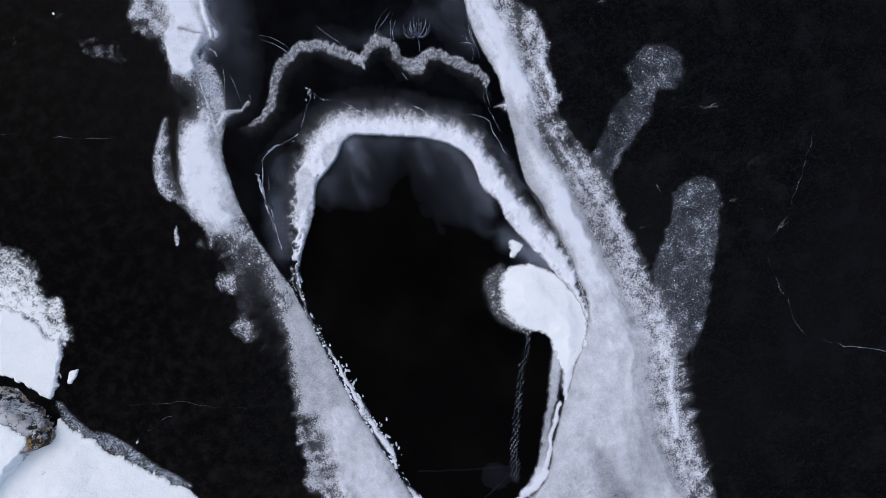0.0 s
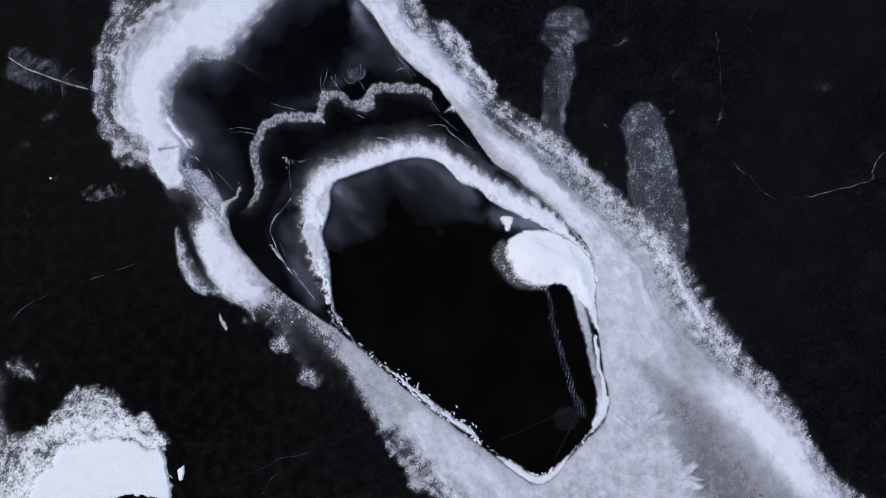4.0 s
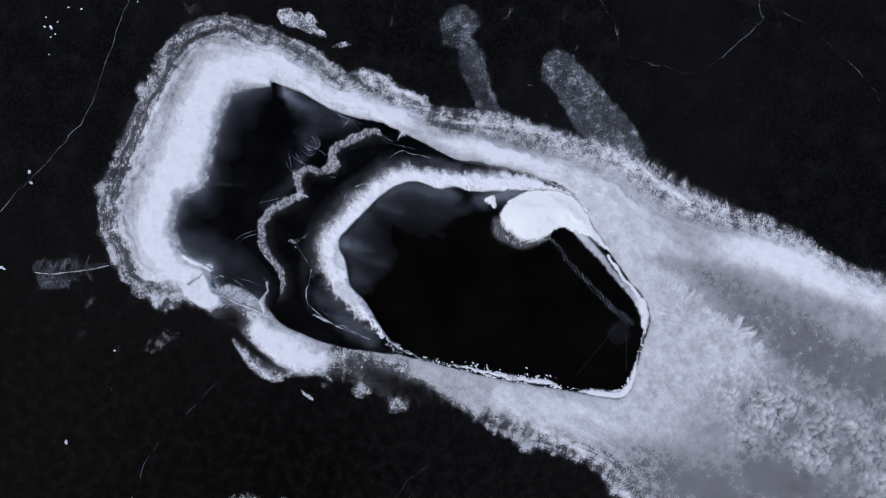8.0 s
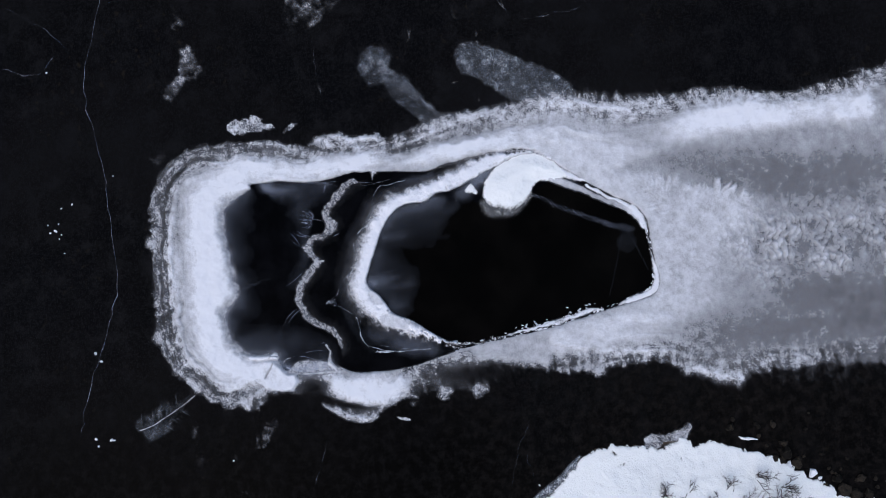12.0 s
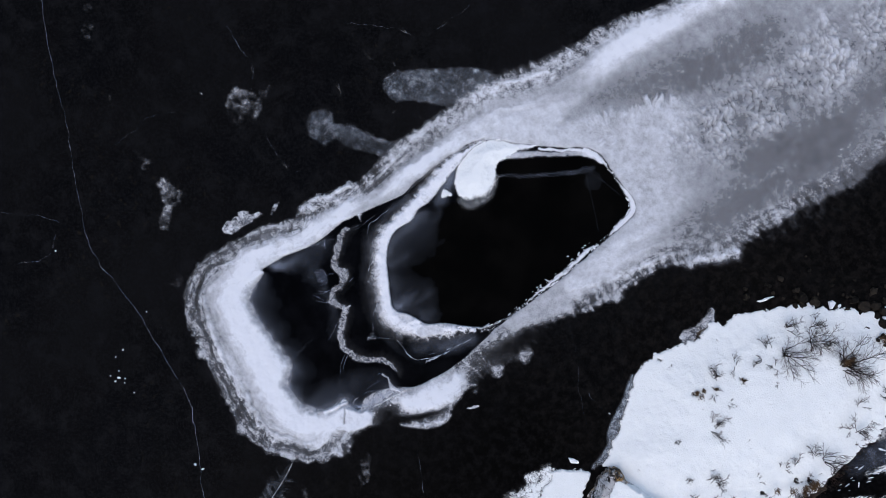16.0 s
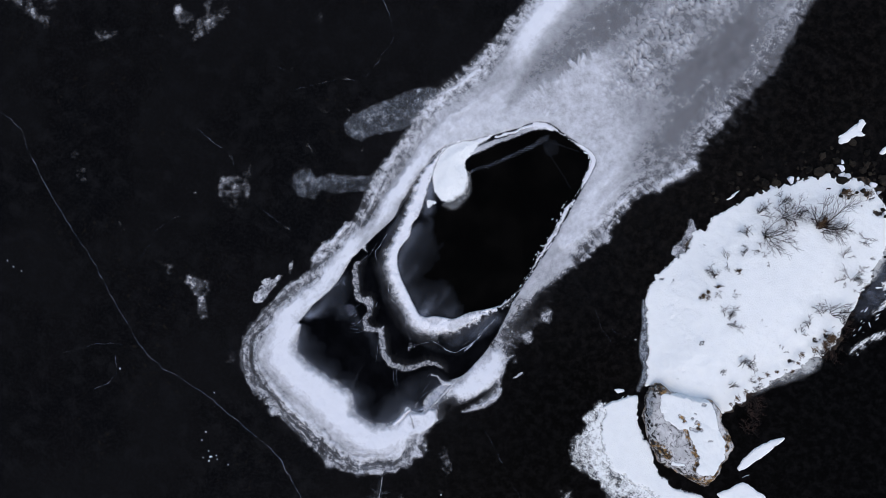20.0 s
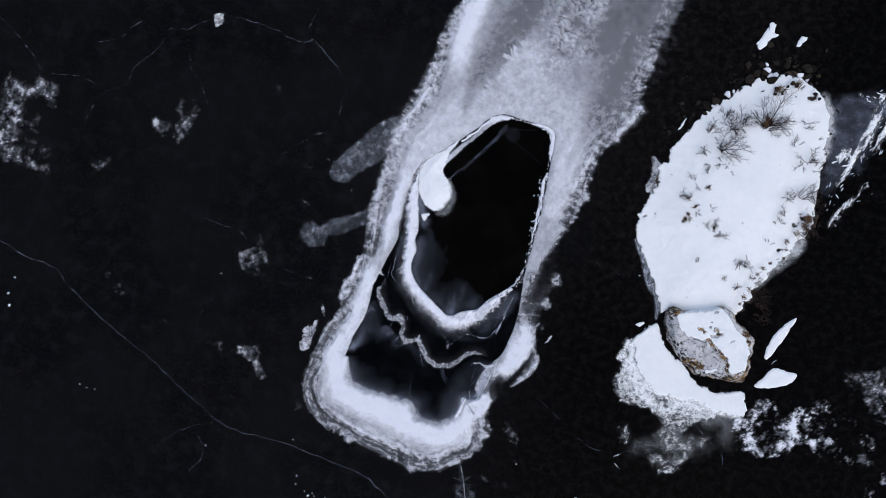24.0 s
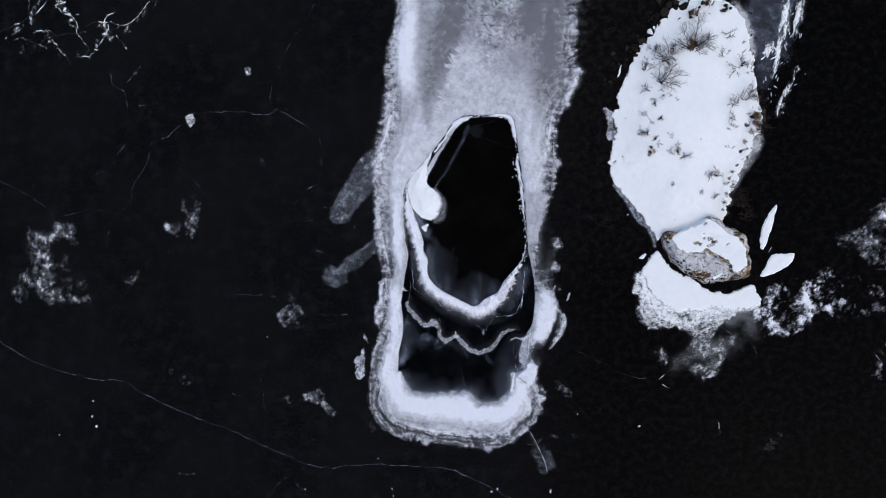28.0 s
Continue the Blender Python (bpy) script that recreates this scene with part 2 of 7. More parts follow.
def part(name, bm, material, parent, label=""):
    mesh = bpy.data.meshes.new(name)
    bm.to_mesh(mesh)
    bm.free()
    mesh.materials.append(material)
    ob = new(name, mesh)
    ob.parent = parent
    if label:
        ob["label"] = label
    return ob


def mesh_object(name, verts, faces, material, parent=None, shade=True, attrs=()):
    mesh = bpy.data.meshes.new(name)
    mesh.from_pydata(verts, [], faces)
    mesh.materials.append(material)
    if shade:
        mesh.polygons.foreach_set("use_smooth", [True] * len(mesh.polygons))
    for key, values in attrs:
        mesh.attributes.new(key, "FLOAT", "POINT").data.foreach_set("value", np.asarray(values, np.float32))
    mesh.update()
    ob = new(name, mesh)
    ob.parent = parent
    return ob


class Sheet:
    """A patch of frost or snow, laid down as areas and strokes on a fine grid, with its own thickness."""

    def __init__(self, x0, y0, x1, y1, step, warp=0.12, warp_scale=1.6, seed=1, grain=0.5):
        xs, ys = np.arange(x0, x1 + step, step), np.arange(y0, y1 + step, step)
        self.shape = (len(ys), len(xs))
        self.X, self.Y = [a.ravel() for a in np.meshgrid(xs, ys)]
        self.wx = self.X + warp * fbm(self.X, self.Y, warp_scale, seed, 5, 0.6)
        self.wy = self.Y + warp * fbm(self.X, self.Y, warp_scale, seed + 91, 5, 0.6)
        self.cover = np.zeros(len(self.X))
        self.grain = np.full(len(self.X), float(grain))
        self.seed = seed

    def straight(self, keep=0.0):
        """From here on lay lines with only a share of the ragged wander."""
        self.wx, self.wy = self.X + keep * (self.wx - self.X), self.Y + keep * (self.wy - self.Y)
        return self

    def near(self, line, reach):
        lo, hi = line[:, :2].min(0) - reach, line[:, :2].max(0) + reach
        return np.nonzero((self.wx > lo[0]) & (self.wx < hi[0]) & (self.wy > lo[1]) & (self.wy < hi[1]))[0]

    def closest(self, line, idx):
        """Distance of the grid points to a line, and the line's further values at the foot."""
        px, py = self.wx[idx], self.wy[idx]
        best = np.full(len(idx), 1e9)
        rest = np.zeros((len(idx), line.shape[1] - 2))
        for a, b in zip(line[:-1], line[1:]):
            d = b[:2] - a[:2]
            u = np.clip(((px - a[0]) * d[0] + (py - a[1]) * d[1]) / max(d @ d, 1e-9), 0, 1)
            q = (px - a[0] - u * d[0]) ** 2 + (py - a[1] - u * d[1]) ** 2
            m = q < best
            best[m] = q[m]
            if line.shape[1] > 2:
                rest[m] = a[2:] + u[m, None] * (b[2:] - a[2:])
        return np.sqrt(best), rest

    def inside(self, line, idx):
        px, py = self.wx[idx], self.wy[idx]
        odd = np.zeros(len(idx), bool)
        for a, b in zip(line, np.roll(line, -1, 0)):
            if a[1] != b[1]:
                odd ^= ((a[1] > py) != (b[1] > py)) & (px < (b[0] - a[0]) * (py - a[1]) / (b[1] - a[1]) + a[0])
        return odd

    def depth_in(self, points, reach=2.0, steps=4):
        """Signed distance into a closed outline, positive inside, and the outline's further values."""
        line = curve_through(points, True, steps)
        idx = self.near(line, reach)
        d, rest = self.closest(np.vstack([line, line[:1]]), idx)
        return idx, np.where(self.inside(line, idx), d, -d), rest

    def along(self, points, reach, steps=6):
        """Place of the grid points beside a line: signed distance (left is positive) and the line's further values."""
        line = curve_through(points, False, steps)
        idx = self.near(line, reach)
        px, py = self.wx[idx], self.wy[idx]
        best, side = np.full(len(idx), 1e9), np.zeros(len(idx))
        rest = np.zeros((len(idx), line.shape[1] - 2))
        for a, b in zip(line[:-1], line[1:]):
            d = b[:2] - a[:2]
            u = np.clip(((px - a[0]) * d[0] + (py - a[1]) * d[1]) / max(d @ d, 1e-9), 0, 1)
            q = (px - a[0] - u * d[0]) ** 2 + (py - a[1] - u * d[1]) ** 2
            m = q < best
            best[m] = q[m]
            side[m] = np.sign(d[0] * (py[m] - a[1]) - d[1] * (px[m] - a[0]))
            rest[m] = a[2:] + u[m, None] * (b[2:] - a[2:])
        keep = best < reach * reach
        return idx[keep], np.sqrt(best[keep]) * side[keep], rest[keep]

    def area(self, points, value, soft=0.1, grain=None, steps=4):
        idx, d, rest = self.depth_in(points, max([soft, *[p[2] for p in points if len(p) > 2]]) + 0.3, steps)
        s = rest[:, 0] if rest.shape[1] else soft
        f = smooth(-1, 1, d / s)
        self.cover[idx] += (value - self.cover[idx]) * f
        if grain is not None:
            self.grain[idx] += (grain - self.grain[idx]) * f
        return self

    def stroke(self, points, sharp=2.0, grain=None, strength=1.0, steps=4, highest=False):
        """Lay frost along a line: each point has x, y, half width and cover."""
        line = curve_through(points, False, steps)
        idx = self.near(line, line[:, 2].max() * 2.2)
        d, rest = self.closest(line, idx)
        f = np.exp(-(d / np.maximum(rest[:, 0], 0.01)) ** sharp) * strength
        new_cover = self.cover[idx] + (rest[:, 1] - self.cover[idx]) * f
        self.cover[idx] = np.maximum(self.cover[idx], new_cover) if highest else new_cover
        if grain is not None:
            self.grain[idx] += (grain - self.grain[idx]) * f
        return self

    def build(self, name, material, height, base, lump=0.0, lump_scale=2.0, least=0.004, parent=None, extra=None, more=()):
        c = np.clip(self.cover, 0, 1)
        z = base + height * smooth(0.05, 1.0, c) + (extra if extra is not None else 0.0)
        z = z + lump * c * (0.5 + 0.5 * fbm(self.X, self.Y, lump_scale, self.seed + 7, 4))
        ny, nx = self.shape
        k = np.arange(ny * nx).reshape(ny, nx)
        quads = np.stack([k[:-1, :-1], k[:-1, 1:], k[1:, 1:], k[1:, :-1]], -1).reshape(-1, 4)
        quads = quads[c[quads].max(1) > least]
        used, back = np.unique(quads, return_inverse=True)
        quads = back.reshape(-1, 4)
        verts = np.stack([self.X[used], self.Y[used], z[used]], -1)
        mesh = bpy.data.meshes.new(name)
        mesh.vertices.add(len(verts))
        mesh.vertices.foreach_set("co", verts.ravel())
        mesh.loops.add(quads.size)
        mesh.loops.foreach_set("vertex_index", quads.ravel())
        mesh.polygons.add(len(quads))
        mesh.polygons.foreach_set("loop_start", np.arange(len(quads)) * 4)
        mesh.polygons.foreach_set("use_smooth", np.ones(len(quads), bool))
        for key, values in (("cover", c), ("grain", self.grain), *more):
            mesh.attributes.new(key, "FLOAT", "POINT").data.foreach_set("value", values[used].astype(np.float32))
        mesh.materials.append(material)
        mesh.update(calc_edges=True)
        mesh.validate()
        ob = new(name, mesh)
        ob.parent = parent
        return ob


def thread(name, points, width, cover, material, z=0.006, parent=None, seed=0, patchy=0.6, wander=0.03, closed=False, taper=False):
    """A thin raised line of frost or a healed crack: a low ridge with patchy cover and width."""
    line = curve_through(points, closed, 8)
    x, y = line[:, 0], line[:, 1]
    x, y = x + wander * fbm(x, y, 2.2, seed + 3, 4, 0.7), y + wander * fbm(x, y, 2.2, seed + 8, 4, 0.7)
    d = np.stack([np.gradient(x), np.gradient(y)], -1)
    d /= np.maximum(np.linalg.norm(d, axis=1, keepdims=True), 1e-6)
    wide = (line[:, 2] if line.shape[1] > 2 else width) * (1 + 0.5 * fbm(x, y, 3.1, seed + 5, 3))
    wide = np.maximum(wide, width * 0.25)
    if taper:
        wide = wide * np.maximum(0.12, np.sin(np.linspace(0.02, math.pi - 0.02, len(x))))
    fade = np.clip(1 - patchy + patchy * (0.2 + 2.2 * fbm(x, y, 2.0, seed, 5, 0.75)), 0.05, 1.6) * cover
    verts, c = [], []
    for side, up, k in ((-1, 0.0, 0.4), (-0.4, 0.012, 1.0), (0.4, 0.012, 1.0), (1, 0.0, 0.4)):
        verts.append(np.stack([x - d[:, 1] * wide * side, y + d[:, 0] * wide * side, np.full(len(x), z + up)], -1))
        c.append(fade * k)
    n = len(x)
    faces = [(r * n + i, r * n + i + 1, (r + 1) * n + i + 1, (r + 1) * n + i) for r in range(3) for i in range(n - 1)]
    return mesh_object(name, np.concatenate(verts).tolist(), [f[::-1] for f in faces], material, parent, True, (("cover", np.concatenate(c)), ("grain", np.full(4 * n, 0.35))))


def crystals(name, sheet, chance, size, height, seed, least=0.12, most=0.8, parent=None):
    """Small raised frost crystals, thick where a sheet is coarse and only partly closed."""
    rng = np.random.default_rng(seed)
    c = np.clip(sheet.cover, 0, 1)
    want = (rng.random(len(c)) < chance * sheet.grain ** 2 * np.clip(c, 0, 0.7)) & (c > least) & (c < most)
    idx = np.nonzero(want)[0]
    n = len(idx)
    r = size * (0.5 + rng.random(n) ** 2 * 1.2)
    turn = rng.random(n) * 6.3
    cx, cy = sheet.X[idx] + rng.normal(0, 0.02, n), sheet.Y[idx] + rng.normal(0, 0.02, n)
    base = 0.006 + height * smooth(0.05, 1.0, c[idx])
    verts = np.zeros((n, 6, 3))
    for k in range(5):
        q = r * (0.7 + 0.6 * rng.random(n))
        verts[:, k] = np.stack([cx + q * np.cos(turn + k * 1.257), cy + q * np.sin(turn + k * 1.257), base], -1)
    verts[:, 5] = np.stack([cx, cy, base + r * (0.5 + 0.6 * rng.random(n))], -1)
    tris = np.array([(k, (k + 1) % 5, 5) for k in range(5)])
    faces = (tris[None] + 6 * np.arange(n)[:, None, None]).reshape(-1, 3)
    cover = np.repeat(0.1 + 0.7 * rng.random(n) ** 2.5, 6)
    return tagged(mesh_object(name, verts.reshape(-1, 3).tolist(), faces.tolist(), CRYSTAL, parent, False, (("cover", cover), ("grain", np.zeros(6 * n)))), kind="stuff")


# ---- the lake: black ice with one open pool ----
POOL = [(-2.88, -4.76), (-3.51, -4.53), (-4.19, -4.2), (-4.92, -3.81), (-5.43, -3.38), (-5.77, -2.76), (-5.73, -2.09), (-5.62, -1.1), (-5.67, -0.73), (-5.52, -0.18), (-5.26, 0.41), (-5.08, 1.03), (-5.04, 1.71), (-5.25, 2.24), (-5.52, 2.62), (-5.69, 3.05), (-5.75, 3.43), (-5.45, 4), (-4.87, 4.81), (-4.28, 5.61), (-3.76, 6.27)] + [(-3.34, 6.51), (-2.46, 6.6), (-1.76, 6.63), (-1.05, 6.58), (-0.63, 6.23), (-0.51, 5.46), (-0.32, 4.14), (-0.15, 3.05), (0.02, 1.73), (0.13, 0.41), (0.18, -0.91)] + [(-0.02, -1.55), (-0.23, -2.15), (-0.71, -2.72), (-1.16, -3.3), (-1.54, -3.92), (-2.17, -4.25)]


def flat_with_hole(name, outer, hole, z, material):
    bm = bmesh.new()
    edges, rim = [], None
    for loop in (outer, hole):
        vs = [bm.verts.new((x, y, z)) for x, y in loop]
        rim = [bm.edges.new((a, b)) for a, b in zip(vs, vs[1:] + vs[:1])]
        edges += rim
    bmesh.ops.triangle_fill(bm, edges=edges, use_beauty=True, normal=(0, 0, 1))
    rim = [e for e in rim if e.is_valid]
    low = bmesh.ops.extrude_edge_only(bm, edges=rim)["geom"]
    for v in low:
        if isinstance(v, bmesh.types.BMVert):
            v.co.z -= 0.1
    return part(name, bm, material, None)


pool_line = curve_through(POOL, True, 3)
FAR = 900.0
rim_outer = [(FAR * math.cos(a), FAR * math.sin(a)) for a in np.linspace(0, 2 * math.pi, 48, endpoint=False)]
lake_ice = flat_with_hole("ground_ice", rim_outer, [tuple(p) for p in pool_line], 0.0, ICE)
tagged(lake_ice, "smooth black lake ice reaching the horizon with hairline cracks", "ice", kind="structure")
pool_c = pool_line.mean(0)
bm = bmesh.new()
bm.faces.new([bm.verts.new((*(pool_c + (p - pool_c) * 1.04), -0.07)) for p in pool_line])
bmesh.ops.triangulate(bm, faces=bm.faces[:])
water = part("water", bm, WATER, None)
tagged(water, "still black open water in the ice pool", "water", kind="structure")

# ---- healed cracks in the ice ----
CRACKS = (
    ([(-35.97, -6.86), (-34.34, -7.58), (-31.93, -8.84), (-29.53, -9.52), (-27.36, -9.91), (-25.59, -9.97), (-24.05, -10.85), (-20.61, -12.2), (-18.35, -12.92), (-16.11, -13.85), (-13.53, -14.82), (-12.08, -15.01), (-9.19, -14.7), (-7.06, -14.72), (-4.6, -14.79), (-2.53, -15.56), (-0.64, -16.41), (1.22, -17.11)], 0.016, 0.30),
    ([(-26.21, 10.17), (-26.04, 9.1), (-25.28, 8.54), (-24.91, 7.28), (-24.35, 6.37), (-25.73, 4.78), (-26.13, 4.06), (-27.31, 3.42)], 0.02, 0.42),
    ([(-20.55, 7.19), (-21.31, 6.67), (-21.88, 6.15), (-22.46, 5.63), (-23.41, 5.46), (-23.74, 4.22), (-24.8, 2.61), (-25.01, 1.53), (-25.99, 0.81), (-26.39, 0.08), (-26.61, -1.38)], 0.022, 0.4),
    ([(-20.55, 7.19), (-19.24, 7.2), (-17.39, 7.2), (-16.29, 7), (-15.48, 7.09), (-15.19, 7.26)], 0.022, 0.5),
    ([(-15.19, 7.26), (-15.62, 7.79), (-15.47, 8.83), (-14.98, 10.03), (-14.25, 11.39), (-13.52, 12.4), (-12.8, 13.57), (-12.26, 14.91)], 0.02, 0.4),
    ([(-15.19, 7.26), (-14.11, 6.71), (-13.21, 6.17), (-12.67, 5.72)], 0.022, 0.42),
    ([(-35.29, 3.61), (-34.09, 2.97), (-32.49, 2.3), (-31.3, 1.55), (-29.92, 0.74), (-28.14, 1.1), (-27.55, 1.17), (-25.99, 0.81)], 0.026, 0.5),
    ([(-22.46, 5.63), (-22.09, 4.73), (-21.54, 3.65), (-20.6, 2.93), (-19.86, 1.86)], 0.018, 0.35),
    ([(2.51, -6.99), (4.49, -7.95), (6.13, -8.75), (7.42, -8.89), (8.38, -8.53), (9.49, -7.83), (10.91, -7.3)], 0.018, 0.4),
    ([(10.72, -4.84), (11.36, -5.75), (12.15, -6.29), (12.94, -6.6), (13.41, -7.25)], 0.022, 0.5),
    ([(-15.18, 0.12), (-14.61, 0.83), (-13.94, 1.58), (-13.55, 2.11), (-13.06, 2.42), (-12.52, 2.88), (-12.34, 3.51), (-12.39, 4.23)], 0.014, 0.35),
    ([(-12.47, 4.45), (-12.38, 5.29), (-12.7, 5.79), (-13.52, 6.36), (-14.5, 6.88), (-15.62, 7.25)], 0.013, 0.4),
    ([(-16.95, 0.68), (-16.19, 0.82), (-15.65, 1.28)], 0.012, 0.4),
    ([(7.19, -0.78), (6.27, -0.5), (4.78, 0.05), (3.39, 0.84), (1.91, 1.42)], 0.011, 0.25),
    ([(6.24, 0.78), (5.89, 0.58), (5.11, 0.4), (4.85, 0.39)], 0.013, 0.4),
    ([(-16.55, -17.87), (-16.25, -17.43), (-15.6, -16.59), (-14.81, -15.82), (-13.82, -15.21)], 0.016, 0.35),
    ([(-16, -13.48), (-16.11, -11.98), (-16.24, -10.46), (-16.39, -9.67), (-16.11, -8.8), (-15.46, -7.98), (-14.53, -7.59)], 0.014, 0.35),
    ([(-17.93, -4.27), (-17.06, -4.29), (-15.85, -4.19), (-15.1, -4.67), (-14.7, -4.99)], 0.02, 0.5),
    ([(-13.38, -5.47), (-12.35, -5.43), (-11.5, -5.44), (-10.71, -5.29), (-10.31, -5.07)], 0.015, 0.3),
    ([(-14.18, -18.46), (-13.69, -17.54), (-13.57, -16.73), (-13.81, -16.47), (-14.3, -15.93)], 0.02, 0.5),
)
for k, (line, wide, white) in enumerate(CRACKS):
    thread("crack", line, wide * (0.6 if k == 0 else 0.5), white * (1.0 if k == 0 else 0.36), VEIL, 0.002, lake_ice, 11 * k, 0.45 if k == 0 else 0.95, 0.09)

# short bright slivers caught in the ice
for k, (line, wide, white) in enumerate((
    ([(-12.96, 2.5), (-13.13, 2.4), (-13.3, 2.27)], 0.06, 0.75), ([(-12.33, 3.95), (-12.38, 4.16), (-12.39, 4.27)], 0.05, 0.5), ([(-11.79, -1.79), (-12.1, -1.71), (-12.37, -1.5)], 0.06, 0.12),
    ([(-12.56, -1.54), (-12.81, -1.52), (-12.89, -1.38)], 0.04, 0.15), ([(-10.28, -0.1), (-10.37, 0.2)], 0.04, 0.2), ([(7.28, -1.96), (7.3, -1.76)], 0.04, 0.6), ([(6.09, 0.75), (5.98, 0.63)], 0.04, 0.5),
    ([(-9.34, 0.88), (-9.66, 0.94)], 0.04, 0.15), ([(-12.8, 0.56), (-13.15, 0.36), (-13.55, 0.45)], 0.12, 0.05), ([(-13.92, 0.39), (-14.44, 0.4)], 0.1, 0.06), ([(-12.01, 1.18), (-12.33, 1.26)], 0.08, 0.08),
    ([(3.02, -11.06), (3.28, -10.98)], 0.05, 0.5), ([(-11.47, -5.56), (-10.78, -5.43)], 0.06, 0.2), ([(-13.38, 2.36), (-12.97, 2.49)], 0.05, 0.5), ([(-12.39, 3.75), (-12.48, 4.2)], 0.05, 0.3), ([(-12.77, 14.56), (-12.57, 15.31)], 0.05, 0.5),
    ([(-25.07, 9.25), (-24.49, 9.77), (-24.1, 10.29)], 0.14, 0.3), ([(-24.33, 7.73), (-23.95, 7.76)], 0.05, 0.4), ([(-22.84, 10.68), (-22.49, 10.85)], 0.07, 0.3), ([(19.64, -7.11), (20.1, -7.58)], 0.04, 0.3),
    ([(-15.66, -4.28), (-15.29, -4.52)], 0.05, 0.5), ([(7.91, -8.94), (8.38, -8.59)], 0.05, 0.6), ([(8.13, -9.2), (8.55, -9.45)], 0.06, 0.6), ([(11.28, -11.26), (11.45, -12.02)], 0.05, 0.3),
    ([(-8.87, -6.87), (-8.45, -6.88), (-8.05, -6.67)], 0.07, 0.25), ([(-18.33, -10.56), (-17.7, -10.74)], 0.1, 0.1), ([(-12.85, -1.35), (-12.01, -1.65)], 0.05, 0.12), ([(-16.06, -6.95), (-15.82, -6.88)], 0.05, 0.3),
)):
    thread("ice_sliver", line, wide * 0.8, white * 0.7, LACE, 0.003, lake_ice, 7 * k, 0.9, 0.06, taper=True)

# ---- the long frost bank round the pool ----
OUTER_TOP = [(-8.02, 15.9), (-7.88, 14.42), (-7.81, 12.9), (-7.98, 11.82), (-8.25, 10.97), (-8.55, 9.46), (-8.42, 7.92), (-8.5, 6.39), (-8.89, 5.31), (-9.3, 4.45), (-9.35, 3.57), (-9.17, 2.46), (-9.12, 1.35), (-9.13, 0.24), (-9.13, -0.87), (-8.89, -1.77), (-8.69, -3.12), (-8.7, -4.01), (-9.15, -4.88), (-9.04, -5.67), (-8.83, -6.46), (-9.21, -7.57), (-9.41, -8.68), (-9.42, -9.8), (-9.55, -10.93), (-9.15, -11.84), (-8.56, -12.54), (-7.68, -12.96), (-6.59, -13.15), (-5.26, -13.31), (-3.7, -13.43)]
OUTER_LOW = [(-2.15, -13.53), (-1.26, -13.33), (-0.38, -12.92), (0.4, -12.27), (1.07, -11.54), (1.26, -10.33), (0.94, -9.65), (0.79, -8.65), (0.91, -7.99), (1.2, -7), (1.88, -6.44), (2.34, -5.84), (2.54, -5.3), (2.14, -4.62), (1.92, -3.62), (1.64, -3.28), (1.68, -2.3), (1.74, -0.99), (1.6, -0.32), (1.31, 0.78), (1.45, 2.08), (1.72, 3.16), (2.06, 4), (1.99, 5.09), (2.2, 6.38), (2.63, 7.43), (3.07, 8.48), (3.27, 9.54), (3.07, 10.41), (3.21, 11.47), (3.32, 12.96), (3.49, 14.44), (3.52, 15.04)]
OUTER_END = [(3.09, 18), (2.9, 20.39), (1.85, 23.11), (-0.61, 25.73), (-4.03, 26.04), (-6.63, 23.74), (-8.32, 19.68), (-8.15, 15.37)]
OPENING_A = [(-7.35, -8.85), (-7.57, -8.75), (-7.51, -7.64), (-7.29, -6.53), (-7.26, -5.63), (-7.37, -4.74), (-7.26, -3.85), (-7.11, -2.75), (-6.94, -1.65), (-7.02, -0.76), (-7.13, 0.14), (-7.22, 1.25), (-7.19, 2.24), (-6.72, 3.09), (-5.9, 4.03), (-5.47, 4.56), (-4.72, 5.5), (-4.12, 6.34), (-3.56, 6.65), (-2.46, 6.67), (-1.76, 6.69), (-1.15, 6.74), (-0.6, 6.38), (-0.43, 5.46), (-0.25, 4.14), (-0.07, 3.04), (0.09, 1.72), (0.18, 0.41), (0.31, -1.35), (0.57, -2.68), (0.7, -3.79), (0.69, -4.89), (0.54, -5.76), (0.27, -6.3)]
OPENING_B = [(0.18, -6.85), (0.18, -7.73), (0.22, -8.36), (-0.24, -8.6), (-0.54, -8.92), (-0.64, -9.7), (-0.84, -10.18), (-1.39, -10.56), (-2.13, -10.75), (-2.76, -10.64), (-3.18, -10.2), (-4.09, -10.1), (-4.98, -10.24), (-5.99, -10.21), (-6.76, -10.09), (-7.21, -9.71)]
OUTLINE = OUTER_TOP + OUTER_LOW + OUTER_END

bank = Sheet(-11.2, -14.24, 5, 24.5, 0.038, warp=0.09, warp_scale=2.2, seed=3, grain=0.3)
bank.area(OUTLINE, 0.42, 0.2, steps=3)
idx, deep, run = bank.depth_in(with_length(OUTLINE), 2.0, 3)
run = run[:, 0]
bx, by = bank.X[idx], bank.Y[idx]
ripple = deep + 0.1 * fbm(bx, by, 1.1, 31, 3) + 0.05 * fbm(bx, by, 5.0, 32, 4, 0.65)
streaks = fbm(run * 0.6, deep * 7.0, 1.0, 35, 5, 0.66)
barbs = fbm(run * 5.0, deep * 1.1, 1.0, 38, 5, 0.68)
clumps = fbm(bx, by, 2.0, 41, 6, 0.68)
head = smooth(-4.5, -7.0, by)
